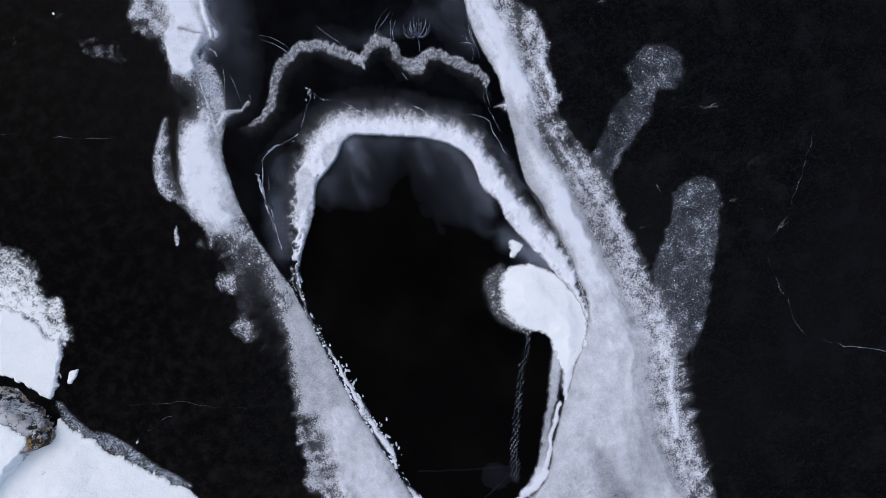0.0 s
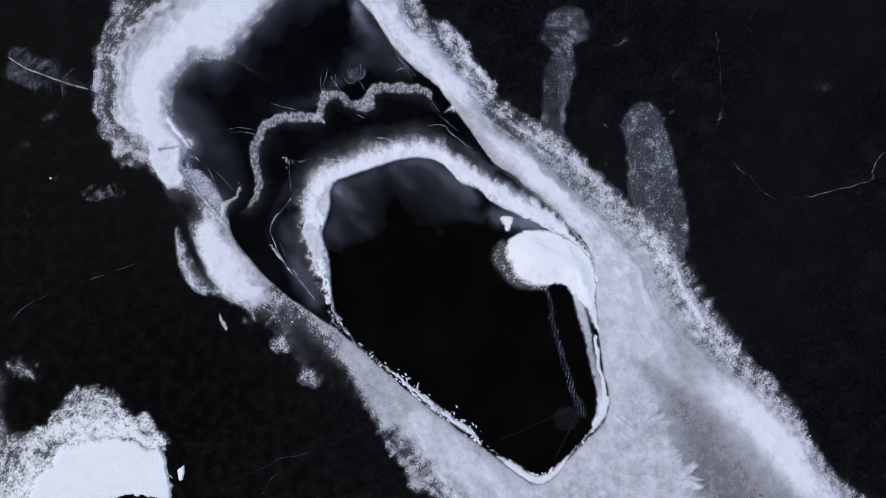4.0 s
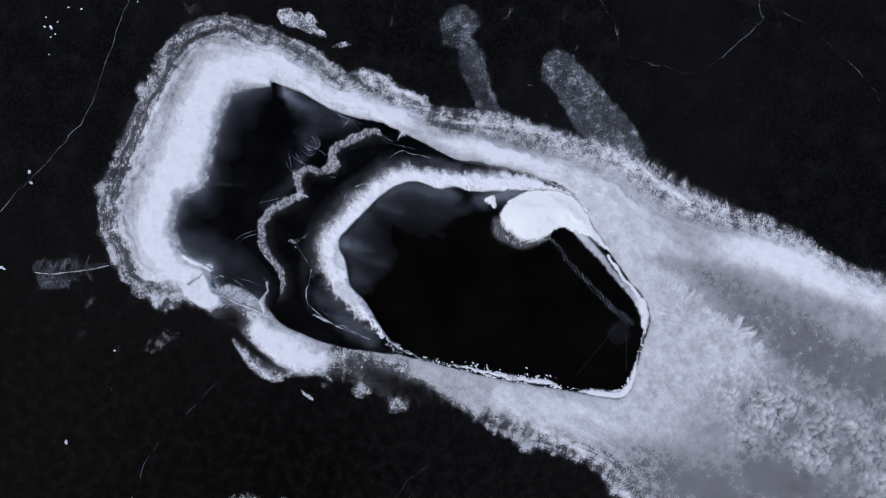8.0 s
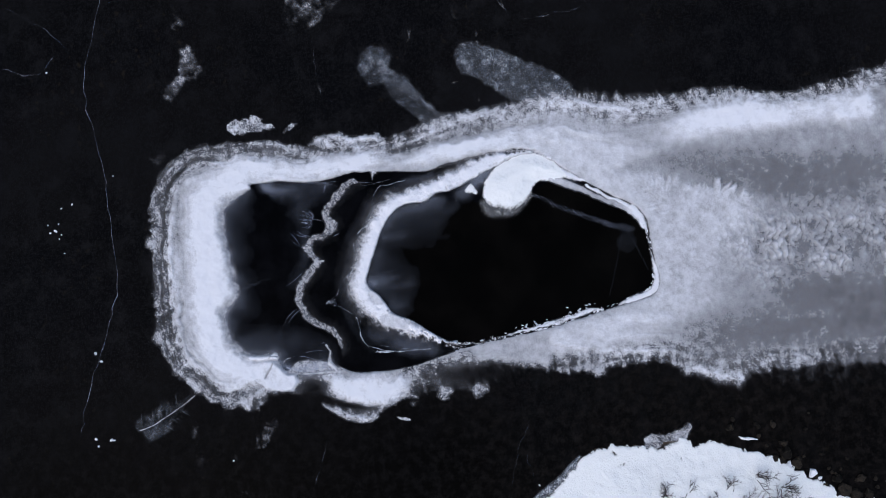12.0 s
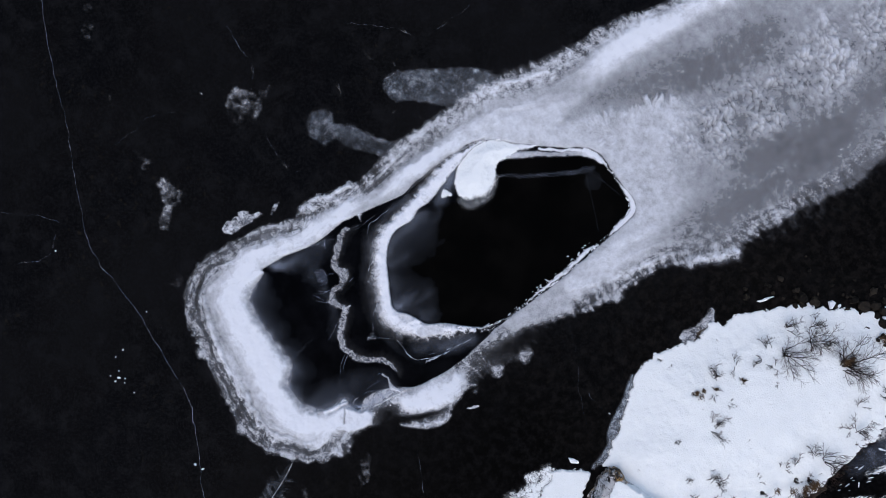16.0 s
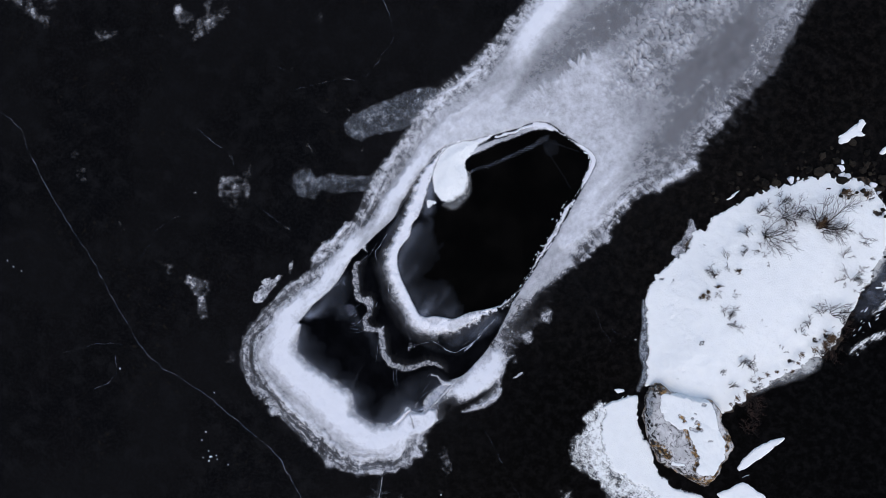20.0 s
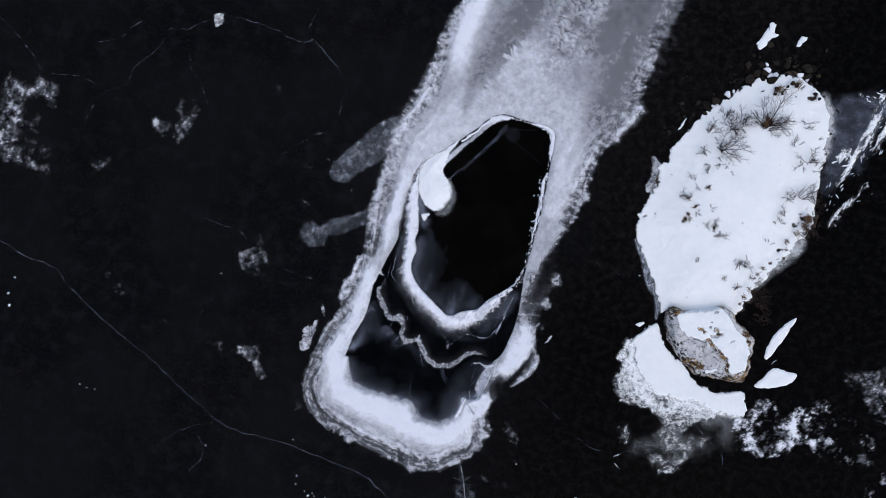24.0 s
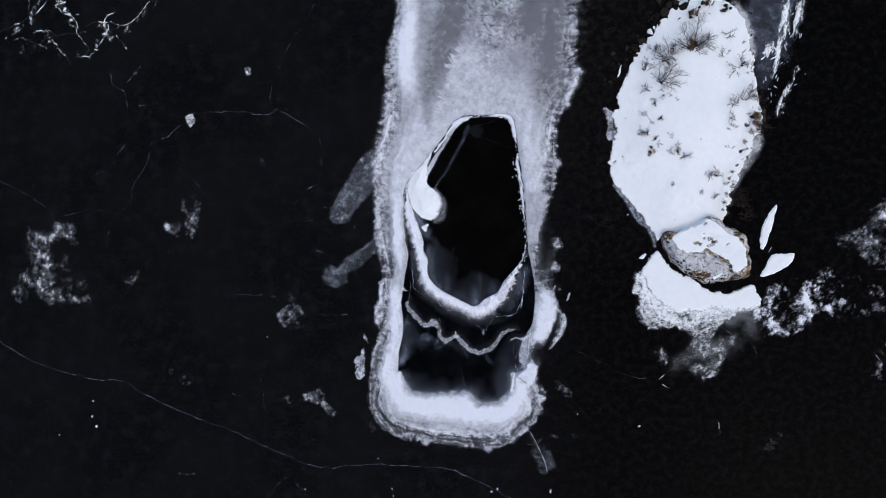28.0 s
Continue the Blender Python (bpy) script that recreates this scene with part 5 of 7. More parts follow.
# ---- frost fingers and patches lying on the ice ----
def frost_patch(name, outline, cover, soft, material, label, grain=0.8, step=0.05, warp=0.1, warp_scale=2.2, seed=1, blotch=0.0, blotch_scale=1.2, strokes=(), height=0.02, count=0.0, flow=None):
    pts = np.array([p[:2] for p in (outline or [])] + [p[:2] for line in strokes for p in line])
    lo, hi = pts.min(0) - 0.9, pts.max(0) + 0.9
    sheet = Sheet(lo[0], lo[1], hi[0], hi[1], step, max(warp, 0.26) if material is CLOUD else warp, warp_scale, seed, grain)
    if outline:
        sheet.area(outline, cover, soft, grain)
    for line in strokes:
        sheet.stroke(line, 2.0, highest=True)
    if blotch:
        u, v = sheet.X, sheet.Y
        if flow:
            ca, sa = math.cos(flow[0]), math.sin(flow[0])
            u, v = (sheet.X * ca + sheet.Y * sa) / flow[1] * 1.6, (sheet.Y * ca - sheet.X * sa) * 1.6
        sheet.cover *= 1 - blotch + blotch * 1.6 * smooth(-0.4, 0.9, fbm(u, v, blotch_scale, seed + 40, 7, 0.74))
    if material is CLOUD:
        wisps = np.clip(1 - np.abs(fbm(sheet.wx, sheet.wy, 1.5, seed + 70, 6, 0.62)), 0, 1) ** 3
        puffs = smooth(-0.25, 0.75, fbm(sheet.X + 0.3 * sheet.wy, sheet.Y - 0.3 * sheet.wx, 1.9, seed + 75, 6, 0.66))
        sheet.cover = np.maximum(np.maximum(0, sheet.cover * (0.06 + 1.1 * puffs + 0.35 * wisps) - 0.02) * 1.2, 0.0006 * (sheet.cover > 0.012))
        sheet.grain *= 0.45
    if blotch > 0.9:
        sheet.cover = np.maximum(0, sheet.cover - 0.09) * 1.18
    ob = tagged(new(name), label, "frost patch", "frost patches on the ice") if count else None
    film = sheet.build("film" if count else name, material, height, 0.003, parent=ob, least=0.0004 if material is CLOUD else 0.004)
    if not count:
        return tagged(film, label, "frost", kind="stuff") if name == "frost_cloud" else tagged(film, label, "frost patch", "frost patches on the ice")
    crystals("crystal_crust", sheet, min(1.0, 1.6 * count), 0.008, height, seed, 0.08, 1.0, ob)
    return ob


frost_patch("frost_finger", [(-10.92, -3.55), (-11.5, -3.75), (-12.05, -3.61), (-12.35, -3.19), (-12.27, -2.71), (-11.82, -2.38), (-11.33, -2.42), (-10.95, -1.98), (-10.44, -1.6), (-9.85, -1.25), (-8.95, -0.7), (-8.85, -1.4), (-9.64, -2.17), (-10.1, -2.61), (-10.71, -2.81), (-10.73, -3.25)], 0.125, 0.1, FILM, "long finger of grey granular frost with a round tip", 1.0, 0.035, 0.08, 5.0, 61, 0.45, 1.9, count=0.6)
frost_patch("frost_finger", [(-10.6, 0.38), (-11.12, 0.18), (-11.62, 0.25), (-11.88, 0.59), (-11.7, 1.3), (-11.25, 2.15), (-10.63, 3.11), (-9.96, 4.14), (-9.05, 4.75), (-8.9, 3.4), (-9.3, 2.06), (-9.91, 1.39), (-10.32, 0.96)], 0.165, 0.1, FILM, "broad finger of grey granular frost on black ice", 1.0, 0.035, 0.08, 5.0, 62, 0.42, 1.9, count=0.6)
frost_patch("frost_patch", [(-14.93, -5.15), (-15.23, -5.65), (-14.94, -6.11), (-14.5, -6.28), (-14.02, -6.7), (-13.47, -6.26), (-13.43, -5.55), (-13.76, -5.03), (-14.12, -4.15), (-14.55, -4.08), (-14.38, -4.79)], 0.2, 0.12, CLOUD, "cloudy grey frost patch frozen into black ice", 0.6, 0.05, 0.2, 1.6, 63, 0.8)
frost_patch("frost_patch", [(-13.14, -10.23), (-12.34, -10.06), (-12.12, -10.84), (-11.51, -11.53), (-12.06, -11.73), (-12.6, -11.03), (-13.4, -10.7)], 0.22, 0.1, CLOUD, "small forked frost patch on black ice", 0.5, 0.05, 0.2, 1.8, 64, 0.7)
frost_patch("frost_patch", [(-21.56, 1.69), (-20.8, 1.94), (-20.25, 1.33), (-20.45, 0.08), (-21.03, -0.64), (-21.78, -0.46), (-22.61, 0.08), (-22.34, 0.26), (-21.4, 0.08), (-21.27, 0.79)], 0.18, 0.14, CLOUD, "ragged grey frost patch on black ice", 0.5, 0.06, 0.3, 1.3, 65, 0.85, strokes=([(-22.54, 0.08, 0.2, 0.3), (-21.9, -0.64, 0.18, 0.2)], [(-22.37, -1.36, 0.3, 0.05), (-21.22, -1.18, 0.3, 0.04)]))
frost_patch("frost_patch", None, 0, 0, CLOUD, "large blotchy white frost patch on black ice", 0.4, 0.06, 0.3, 1.3, 66, 0.8, 1.6, strokes=([(-31.83, -0.66, 0.5, 0.5), (-31.38, -1.95, 0.7, 0.6), (-31.08, -3.24, 0.7, 0.6), (-30.43, -4.35, 0.5, 0.5), (-29.24, -4.7, 0.3, 0.45), (-28.05, -4.61, 0.2, 0.3)], [(-30.95, -0.84, 0.4, 0.5), (-29.74, -0.21, 0.5, 0.6), (-28.96, -0.84, 0.3, 0.3)], [(-32.84, -4.37, 0.4, 0.4), (-32.21, -3.25, 0.4, 0.4)], [(-30.52, 0.63, 0.4, 0.08), (-29.41, -3.6, 0.6, 0.12), (-27.82, -3.21, 0.3, 0.15)]))
frost_patch("frost_patch", [(-25.75, -3.56), (-24.89, -3.19), (-24.42, -2.57), (-24.58, -3.18), (-25.1, -3.66)], 0.12, 0.08, CLOUD, "small grey frost smear on black ice", 0.4, 0.05, 0.1, 2.0, 67, 0.3)
frost_patch("frost_patch", [(-28.13, -4.8), (-27.46, -4.68), (-26.77, -3.57), (-27.21, -4.01)], 0.09, 0.1, CLOUD, "faint grey frost smear on black ice", 0.3, 0.05, 0.1, 2.0, 68, 0.4)
frost_patch("frost_patch", [(-22.67, -9.16), (-21.72, -9.61), (-20.77, -9.95), (-21.72, -9.97), (-22.48, -9.63)], 0.08, 0.08, CLOUD, "thin grey frost streak on black ice", 0.4, 0.05, 0.1, 2.0, 69, 0.4)
frost_patch("frost_patch", [(2.83, -12.83), (2.25, -12.52), (2.96, -12.36), (4.04, -12.47), (3.71, -12.64)], 0.05, 0.12, CLOUD, "faint frost streak on black ice", 0.7, 0.05, 0.15, 2.0, 70, 0.7)
frost_patch("frost_patch", [(2.74, -10.01), (1.87, -9.35), (2.05, -9.23), (2.69, -9.74)], 0.09, 0.06, CLOUD, "thin grey frost smear on black ice", 0.5, 0.04, 0.06, 3.0, 71, 0.4)
frost_patch("frost_patch", [(-9.18, -12.75), (-9.38, -12.29), (-9.59, -11.96), (-9.34, -12.02), (-9.17, -12.52)], 0.1, 0.06, CLOUD, "thin grey frost smear on black ice", 0.5, 0.04, 0.06, 3.0, 72, 0.4)
frost_patch("frost_patch", [(4.69, -11.45), (4.49, -11.11), (4.6, -10.74), (4.76, -10.97)], 0.1, 0.06, CLOUD, "small frost spot on black ice", 0.5, 0.04, 0.06, 3.0, 73, 0.3)
frost_patch("frost_patch", [(-9.83, -9.38), (-10.17, -9.42), (-10.3, -8.87), (-10.2, -8.42), (-10.38, -8.37), (-10.25, -7.97), (-9.99, -7.87), (-9.75, -7.5), (-9.6, -7.77), (-9.7, -8.67), (-9.66, -9.12)], 0.42, 0.05, FROST, "coarse clump of frost crystals beside the bank", 1.0, 0.035, 0.12, 3.5, 74, 0.4, 2.5, height=0.06, count=0.8)
frost_patch("frost_patch", [(-9.53, -7.22), (-9.71, -6.87), (-9.76, -6.46), (-9.61, -6.65), (-9.41, -7.11)], 0.3, 0.03, FROST, "small clump of frost crystals beside the bank", 1.0, 0.035, 0.1, 3.5, 75, 0.5, 2.5)
frost_patch("frost_patch", [(2.1, -2.65), (1.85, -2.62), (1.71, -2.34), (1.84, -2.05), (2.04, -2.19), (2.17, -2.37)], 0.36, 0.1, FROST, "bright frost crystals at the rim of the bank", 1.0, 0.03, 0.1, 4.0, 76, 0.3, 3.0, height=0.06, count=0.8)
frost_patch("frost_patch", [(2.29, -1.25), (1.91, -1.31), (1.77, -0.93), (2.02, -0.61), (2.17, -0.73), (2.31, -1)], 0.36, 0.1, FROST, "bright frost crystals at the rim of the bank", 1.0, 0.03, 0.1, 4.0, 77, 0.3, 3.0, height=0.06, count=0.8)
frost_patch("frost_patch", [(2.63, -4.35), (2.52, -4.4), (2.68, -3.94), (2.78, -3.95)], 0.4, 0.03, FROST, "tiny streak of frost crystals on black ice", 1.0, 0.03, 0.06, 4.0, 78, 0.4, 3.0)
frost_patch("frost_patch", [(2.87, -10.12), (2.38, -9.86), (1.91, -9.31), (2.05, -9.27), (2.64, -9.68), (2.88, -9.9)], 0.1, 0.05, CLOUD, "thin grey frost smear on black ice", 0.5, 0.04, 0.08, 3.0, 79, 0.4)
frost_patch("frost_patch", [(-16.87, 4.03), (-16.5, 4.31), (-16.02, 4.12), (-16.32, 3.78)], 0.07, 0.12, CLOUD, "faint frost spot on black ice", 0.4, 0.05, 0.15, 2.0, 80, 0.5)
frost_patch("frost_patch", [(-21.19, 6.85), (-20.74, 7.12), (-20.55, 6.66), (-20.82, 6.31)], 0.5, 0.04, LACE, "small bright frost shell at a crack", 0.7, 0.035, 0.1, 3.0, 81, 0.5, 3.0)
frost_patch("frost_patch", [(-17.25, 9.85), (-16.88, 9.91), (-16.85, 9.56), (-17.14, 9.46)], 0.35, 0.04, LACE, "small bright frost shell on black ice", 0.7, 0.035, 0.08, 3.0, 82, 0.4, 3.0)
frost_patch("frost_patch", [(-15.43, -11.1), (-15.21, -10.84), (-14.84, -10.54), (-14.59, -10.78), (-14.89, -11)], 0.16, 0.08, CLOUD, "small cloudy frost patch on black ice", 0.5, 0.05, 0.12, 2.0, 83, 0.6)
frost_patch("frost_patch", [(13.65, -12.66), (14.41, -11.97), (15.34, -11.78), (15.49, -12.1), (14.73, -12.46), (14.12, -12.91)], 0.12, 0.15, CLOUD, "small cloudy frost patch on black ice", 0.5, 0.05, 0.2, 1.6, 84, 0.8)
frost_patch("frost_patch", [(1.69, -9.11), (2.19, -9.37), (2.79, -9.83), (2.46, -9.84), (2.02, -9.64)], 0.1, 0.06, CLOUD, "thin frost smear on black ice", 0.5, 0.05, 0.08, 2.0, 85, 0.4)
frost_patch("frost_patch", [(1.54, -12.29), (2.87, -12.34), (4.19, -12.36), (3.87, -12.71), (2.54, -12.69)], 0.07, 0.12, CLOUD, "faint frost streaks on black ice", 0.8, 0.05, 0.2, 2.0, 86, 0.8, 2.5)
frost_patch("frost_patch", [(-9.72, -11.89), (-9.36, -11.81), (-9.08, -12.58), (-9.36, -12.59)], 0.12, 0.06, CLOUD, "small grey frost smear on black ice", 0.5, 0.05, 0.08, 2.0, 87, 0.4)
frost_patch("frost_patch", None, 0, 0, LACE, "lacy streaks of drifted frost on black ice", 1.0, 0.06, 0.35, 1.6, 88, 0.98, 2.6, strokes=([(-35.5, 11.54, 0.3, 0.25), (-33.06, 12.55, 0.35, 0.25), (-31.43, 13.94, 0.3, 0.3), (-30.41, 15.34, 0.3, 0.3)], [(-30.03, 14.79, 0.2, 0.6), (-29.07, 13.67, 0.2, 0.6), (-28.31, 12.57, 0.15, 0.5)], [(-31.45, 12.86, 0.2, 0.3), (-30.08, 12.09, 0.2, 0.35), (-29.51, 10.99, 0.15, 0.3)], [(-32.68, 11.63, 0.5, 0.12), (-31.28, 11.59, 0.45, 0.2)], [(-28.34, 10.95, 0.2, 0.3), (-27.35, 11.46, 0.15, 0.35), (-26.36, 12.68, 0.25, 0.35), (-27.52, 13.08, 0.2, 0.2)], [(-25.99, 12.13, 0.25, 0.35), (-24.63, 12.97, 0.3, 0.35), (-23.66, 14, 0.4, 0.2), (-22.51, 15.01, 0.5, 0.15)], [(-25.42, 11.58, 0.1, 0.35), (-25.15, 11.57, 0.1, 0.3)]))
corner = tagged(new("frost_filigree"), "bright thin frost filaments along refrozen cracks", "frost", kind="stuff")
for k, line in enumerate(([(-35.08, 12.07), (-33.05, 12.99), (-31.63, 13.59), (-30.02, 14.97)], [(-30.11, 14.79), (-29.64, 14.3), (-29.14, 14.03), (-28.76, 13.41), (-28.23, 12.46)], [(-31.8, 15.04), (-31.75, 13.95), (-31.56, 13.22)], [(-31.46, 12.5), (-30.66, 12.65), (-29.88, 12.37), (-29.17, 12.49), (-27.92, 12.38)], [(-31.08, 11.58), (-30.87, 12.12), (-30.08, 12.02), (-29.7, 11.54), (-29.2, 10.8), (-28.97, 10.54)], [(-28.34, 10.88), (-27.63, 11), (-27.16, 11.35), (-26.57, 12.15), (-26.36, 12.86)], [(-27.91, 12.73), (-26.94, 13.13), (-25.97, 13.02), (-25.01, 12.92), (-24.05, 13.48)], [(-25.79, 12.23), (-25.53, 11.76), (-25.15, 11.57), (-25, 11.49)], [(-26.56, 12.51), (-25.79, 12.66), (-24.63, 13.04), (-24.05, 13.66), (-23.58, 14.35)], [(-33.06, 12.19), (-32.26, 12.34), (-31.39, 11.95), (-30.61, 11.6)], [(-29.08, 13.13), (-28.39, 12.39), (-27.93, 11.84), (-27.55, 11.29)], [(-29.91, 14.6), (-29.38, 13.68), (-28.29, 13.53)], [(-25.96, 13.8), (-26.35, 13.39), (-26.75, 12.87)], [(-27.16, 11.28), (-26.85, 11.45)])):
    thread("filament", line, 0.035, 0.5, LACE, 0.004, corner, 5 * k, 0.95, 0.2)
frond = frost_patch("frost_frond", [(1.09, -14.82), (0.73, -14.09), (0.45, -13.52), (0.68, -13.26), (0.4, -12.36), (1.21, -13.24), (1.64, -13.45), (1.93, -13.91), (2.05, -14.51), (1.59, -14.61), (1.49, -14.79)], 0.09, 0.08, FILM, "feathered frond of frost growing from the bank", 0.9, 0.035, 0.06, 3.0, 89, 0.7, 2.6)
thread("frond_rib", [(0.45, -12.28), (0.79, -12.87), (1.11, -13.55), (1.35, -14.11), (1.49, -14.72)], 0.03, 0.3, FROST, 0.008, frond, 5, 0.3, 0.02)

rib = curve_through([(0.45, -12.28), (0.79, -12.87), (1.11, -13.55), (1.35, -14.11), (1.49, -14.72)], False, 8)
for k in range(9, len(rib) - 1):
    d = rib[k + 1] - rib[k]
    d = d / np.linalg.norm(d)
    side = np.array((-d[1], d[0]))
    for turn in (-1, 1):
        far = 0.62 * (0.75 + 0.25 * math.sin(5.1 * k))
        thread("barb", [tuple(rib[k] + side * turn * u * far - d * 0.25 * u) for u in (0.08, 0.45, 1.0)], 0.035, 0.07, FILM, 0.006, frond, k, 0.8, 0.03, taper=True)

# drifted frost clouds past the islet
frost_patch("frost_cloud", None, 0, 0, CLOUD, "drifted cloud of white frost on black ice by the boulder", 0.35, 0.06, 0.45, 0.9, 90, 0.97, 1.5, strokes=([(13.08, -6.11, 0.5, 0.3), (13.85, -5.28, 0.9, 1), (15.21, -4.28, 0.9, 0.8), (16.42, -3.62, 0.75, 0.75), (17.16, -2.81, 0.55, 0.65)], [(15.24, -6.07, 0.6, 0.6), (16.45, -5.07, 0.75, 0.65), (17.64, -4.41, 0.7, 0.5)]))
frost_patch("frost_cloud", None, 0, 0, CLOUD, "thin torn cloud of frost on black ice", 0.45, 0.07, 0.5, 1.0, 91, 0.97, 1.7, strokes=([(16.73, -4.1, 1.2, 0.18), (18.24, -3.92, 1.2, 0.24), (20.02, -3.74, 1.2, 0.24), (21.79, -3.72, 1.2, 0.2)], [(17.97, -6.02, 0.6, 0.12), (16.77, -6.36, 0.5, 0.12)], [(16.98, -1.21, 0.6, 0.08), (17.87, -0.57, 0.6, 0.08)]))
frost_patch("frost_cloud", None, 0, 0, CLOUD, "bright drifted cloud of frost on black ice", 0.3, 0.07, 0.4, 1.0, 92, 0.9, 1.5, strokes=([(18.17, -0.57, 0.5, 0.4), (19.23, -1.2, 0.7, 0.75), (20.27, -1.51, 0.9, 0.8), (21.73, -0.88, 1, 0.7)], [(19.65, 0.07, 0.5, 0.4), (20.37, 0.7, 0.6, 0.5)]))
frost_patch("frost_cloud", None, 0, 0, CLOUD, "torn cloud of frost on black ice", 0.3, 0.07, 0.4, 1.0, 93, 0.95, 1.6, strokes=([(19.67, -8.39, 0.35, 0.3), (20.09, -6.93, 0.4, 0.32), (20.51, -5.97, 0.5, 0.4), (21.53, -5.31, 0.6, 0.4)],))
frost_patch("frost_cloud", None, 0, 0, LACE, "lacy frost film on black ice below the boulder", 0.8, 0.05, 0.3, 1.6, 94, 0.6, 1.6, strokes=([(9.02, -8.01, 0.35, 0.25), (10.28, -7.22, 0.5, 0.4), (11.85, -6.79, 0.5, 0.35)], [(7.99, -7.37, 0.12, 0.5), (8.2, -7.75, 0.12, 0.45)], [(9.98, -8.32, 0.2, 0.3), (10.98, -7.96, 0.2, 0.4), (11.54, -7.62, 0.15, 0.3)], [(10.45, -8.54, 0.1, 0.6), (11.24, -8.25, 0.1, 0.6)]))

# small lumps of ice
LUMPS = [(-27.78, -11.33, 0.08), (-27.88, -12.34, 0.12), (-27.57, -13, 0.13), (-17.1, 9.64, 0.1), (6.84, -11.75, 0.1), (1.72, -15.81, 0.06), (-21.88, -15.84, 0.05), (-21.42, -15.89, 0.05), (-20.92, -15.8, 0.05), (-13.55, -16.47, 0.06), (-30.22, -13.66, 0.06)] + [(-7.02, -17.01, 0.09), (-6.97, -17.23, 0.06), (-7.28, -16.84, 0.05), (-7.31, -17.29, 0.05), (-6.83, -16.78, 0.05), (-7.9, -16.64, 0.05), (-6.68, -16.9, 0.04), (1.56, -16.53, 0.08), (1.7, -15.91, 0.1), (1.85, -16.47, 0.07), (-1.84, -16.07, 0.1), (-1.49, -15.88, 0.08), (-7.99, -16.18, 0.05), (-8.86, -14.34, 0.04), (-6.06, -16.76, 0.04)] + [(3.26, -11.14, 0.06)]
for k, (x, y, r) in enumerate(LUMPS):
    ob = new("ice_lump", chips[k % 6])
    ob.matrix_basis = pose(x, y, 0, 0, 0, 53 * k) @ Matrix.Diagonal((r, r * 1.2, r, 1))
    tagged(ob, "small white lump of ice lying on black ice", "ice lump", "ice lumps on the lake")

# ---- the islet: frozen ground, snow, shrubs ----
ISLET = [(5.01, 3.19), (5.06, 4.57), (5.22, 5.18), (4.99, 5.82), (5.19, 6.76), (5.49, 6.77), (5.49, 8), (5.81, 8.55), (6.41, 9.79), (7.09, 10.73), (7.51, 11.45), (8.34, 12.32), (8.97, 12.8), (10.09, 13.12), (11.01, 13.01), (11.9, 12.44), (12.54, 11.66), (12.7, 10.46), (13.02, 9), (13.1, 7.78), (13.36, 6.29), (13.18, 5.16), (12.6, 3.92), (12.13, 2.86), (11.71, 1.56), (11.45, 0.49), (11.05, 0.01), (10.39, -0.11), (9.6, -0.25), (8.71, -0.36), (8.12, -0.45), (7.79, -0.73), (7.22, 0.02), (6.4, 1.4), (5.51, 2.45)]
isle = Sheet(2.02, -1.79, 16.27, 14.44, 0.04, warp=0.17, warp_scale=2.6, seed=21, grain=0.9)


def islet_rise(sheet, reach=0.8):
    rise = np.full(len(sheet.X), -0.05)
    idx, deep, _ = sheet.depth_in(ISLET, reach)
    rise[idx] = 0.4 * smooth(-0.3, 3.0, deep) + 0.05 * smooth(0, .8, deep) * fbm(sheet.X[idx], sheet.Y[idx], 0.6, 5, 3) - 0.05 * (1 - smooth(-0.6, -0.1, deep))
    return rise, idx, deep


rise, idx, deep = islet_rise(isle)
isle.area(ISLET, 1.25, 0.05, steps=2)
# bare ground showing through near the shore and under the shrubs
for x, y, r, c in [(9.5, 12.09, 0.16, 0.1), (9.78, 12.27, 0.14, 0.1), (11.34, 12.46, 0.22, 0.1), (10.64, 12.71, 0.2, 0.15), (12.87, 6.3, 0.16, 0.05), (12.69, 5.89, 0.16, 0.05), (12.38, 3.92, 0.14, 0.2), (12.31, 4.4, 0.12, 0.2), (7.3, 4.24, 0.2, 0.2), (7.39, 4.95, 0.12, 0.3), (7.79, 6.24, 0.1, 0.2), (5.27, 3.84, 0.12, 0.25), (5.75, 4, 0.1, 0.5), (12.38, 10.43, 0.12, 0.3), (12.45, 9.96, 0.12, 0.4), (9.52, 10.3, 0.25, 0.1), (9.43, 10.62, 0.15, 0.3), (11.63, 2.48, 0.12, 0.3), (11.94, 2.32, 0.2, 0.3), (10.11, 0.23, 0.12, 0.2), (12.95, 6.77, 0.12, 0.2), (10.39, 3.14, 0.12, 0.4)]:
    isle.stroke([(x - r * .4, y - r * .3, r * .7, c), (x + r * .4, y + r * .4, r * .55, c)], 2.2)
isle.stroke([(4.65, 6.82, 0.2, 0), (4.95, 6.29, 0.3, 0), (5.16, 5.66, 0.28, 0), (4.98, 5.26, 0.16, 0)], 3.0)
isle.cover -= 0.5 * smooth(0.62, 0.95, fbm(isle.X, isle.Y, 2.4, 29, 5, 0.65))
islet = tagged(new("islet"), "low islet under bright snow with dark bare edges", "islet")
isle.build("snow_cover", LACE, 0.06, 0.02, extra=rise, least=0.25, parent=islet)
soil = Sheet(2.02, -1.79, 16.27, 14.44, 0.09, warp=0.17, warp_scale=2.6, seed=21)
rise_soil, si, sd = islet_rise(soil, 1.0)
east = smooth(0.0, 2.5, soil.X[si] - [(9.17, 6.59)][0][0] + 0.25 * (soil.Y[si] - [(9.17, 6.59)][0][1]))
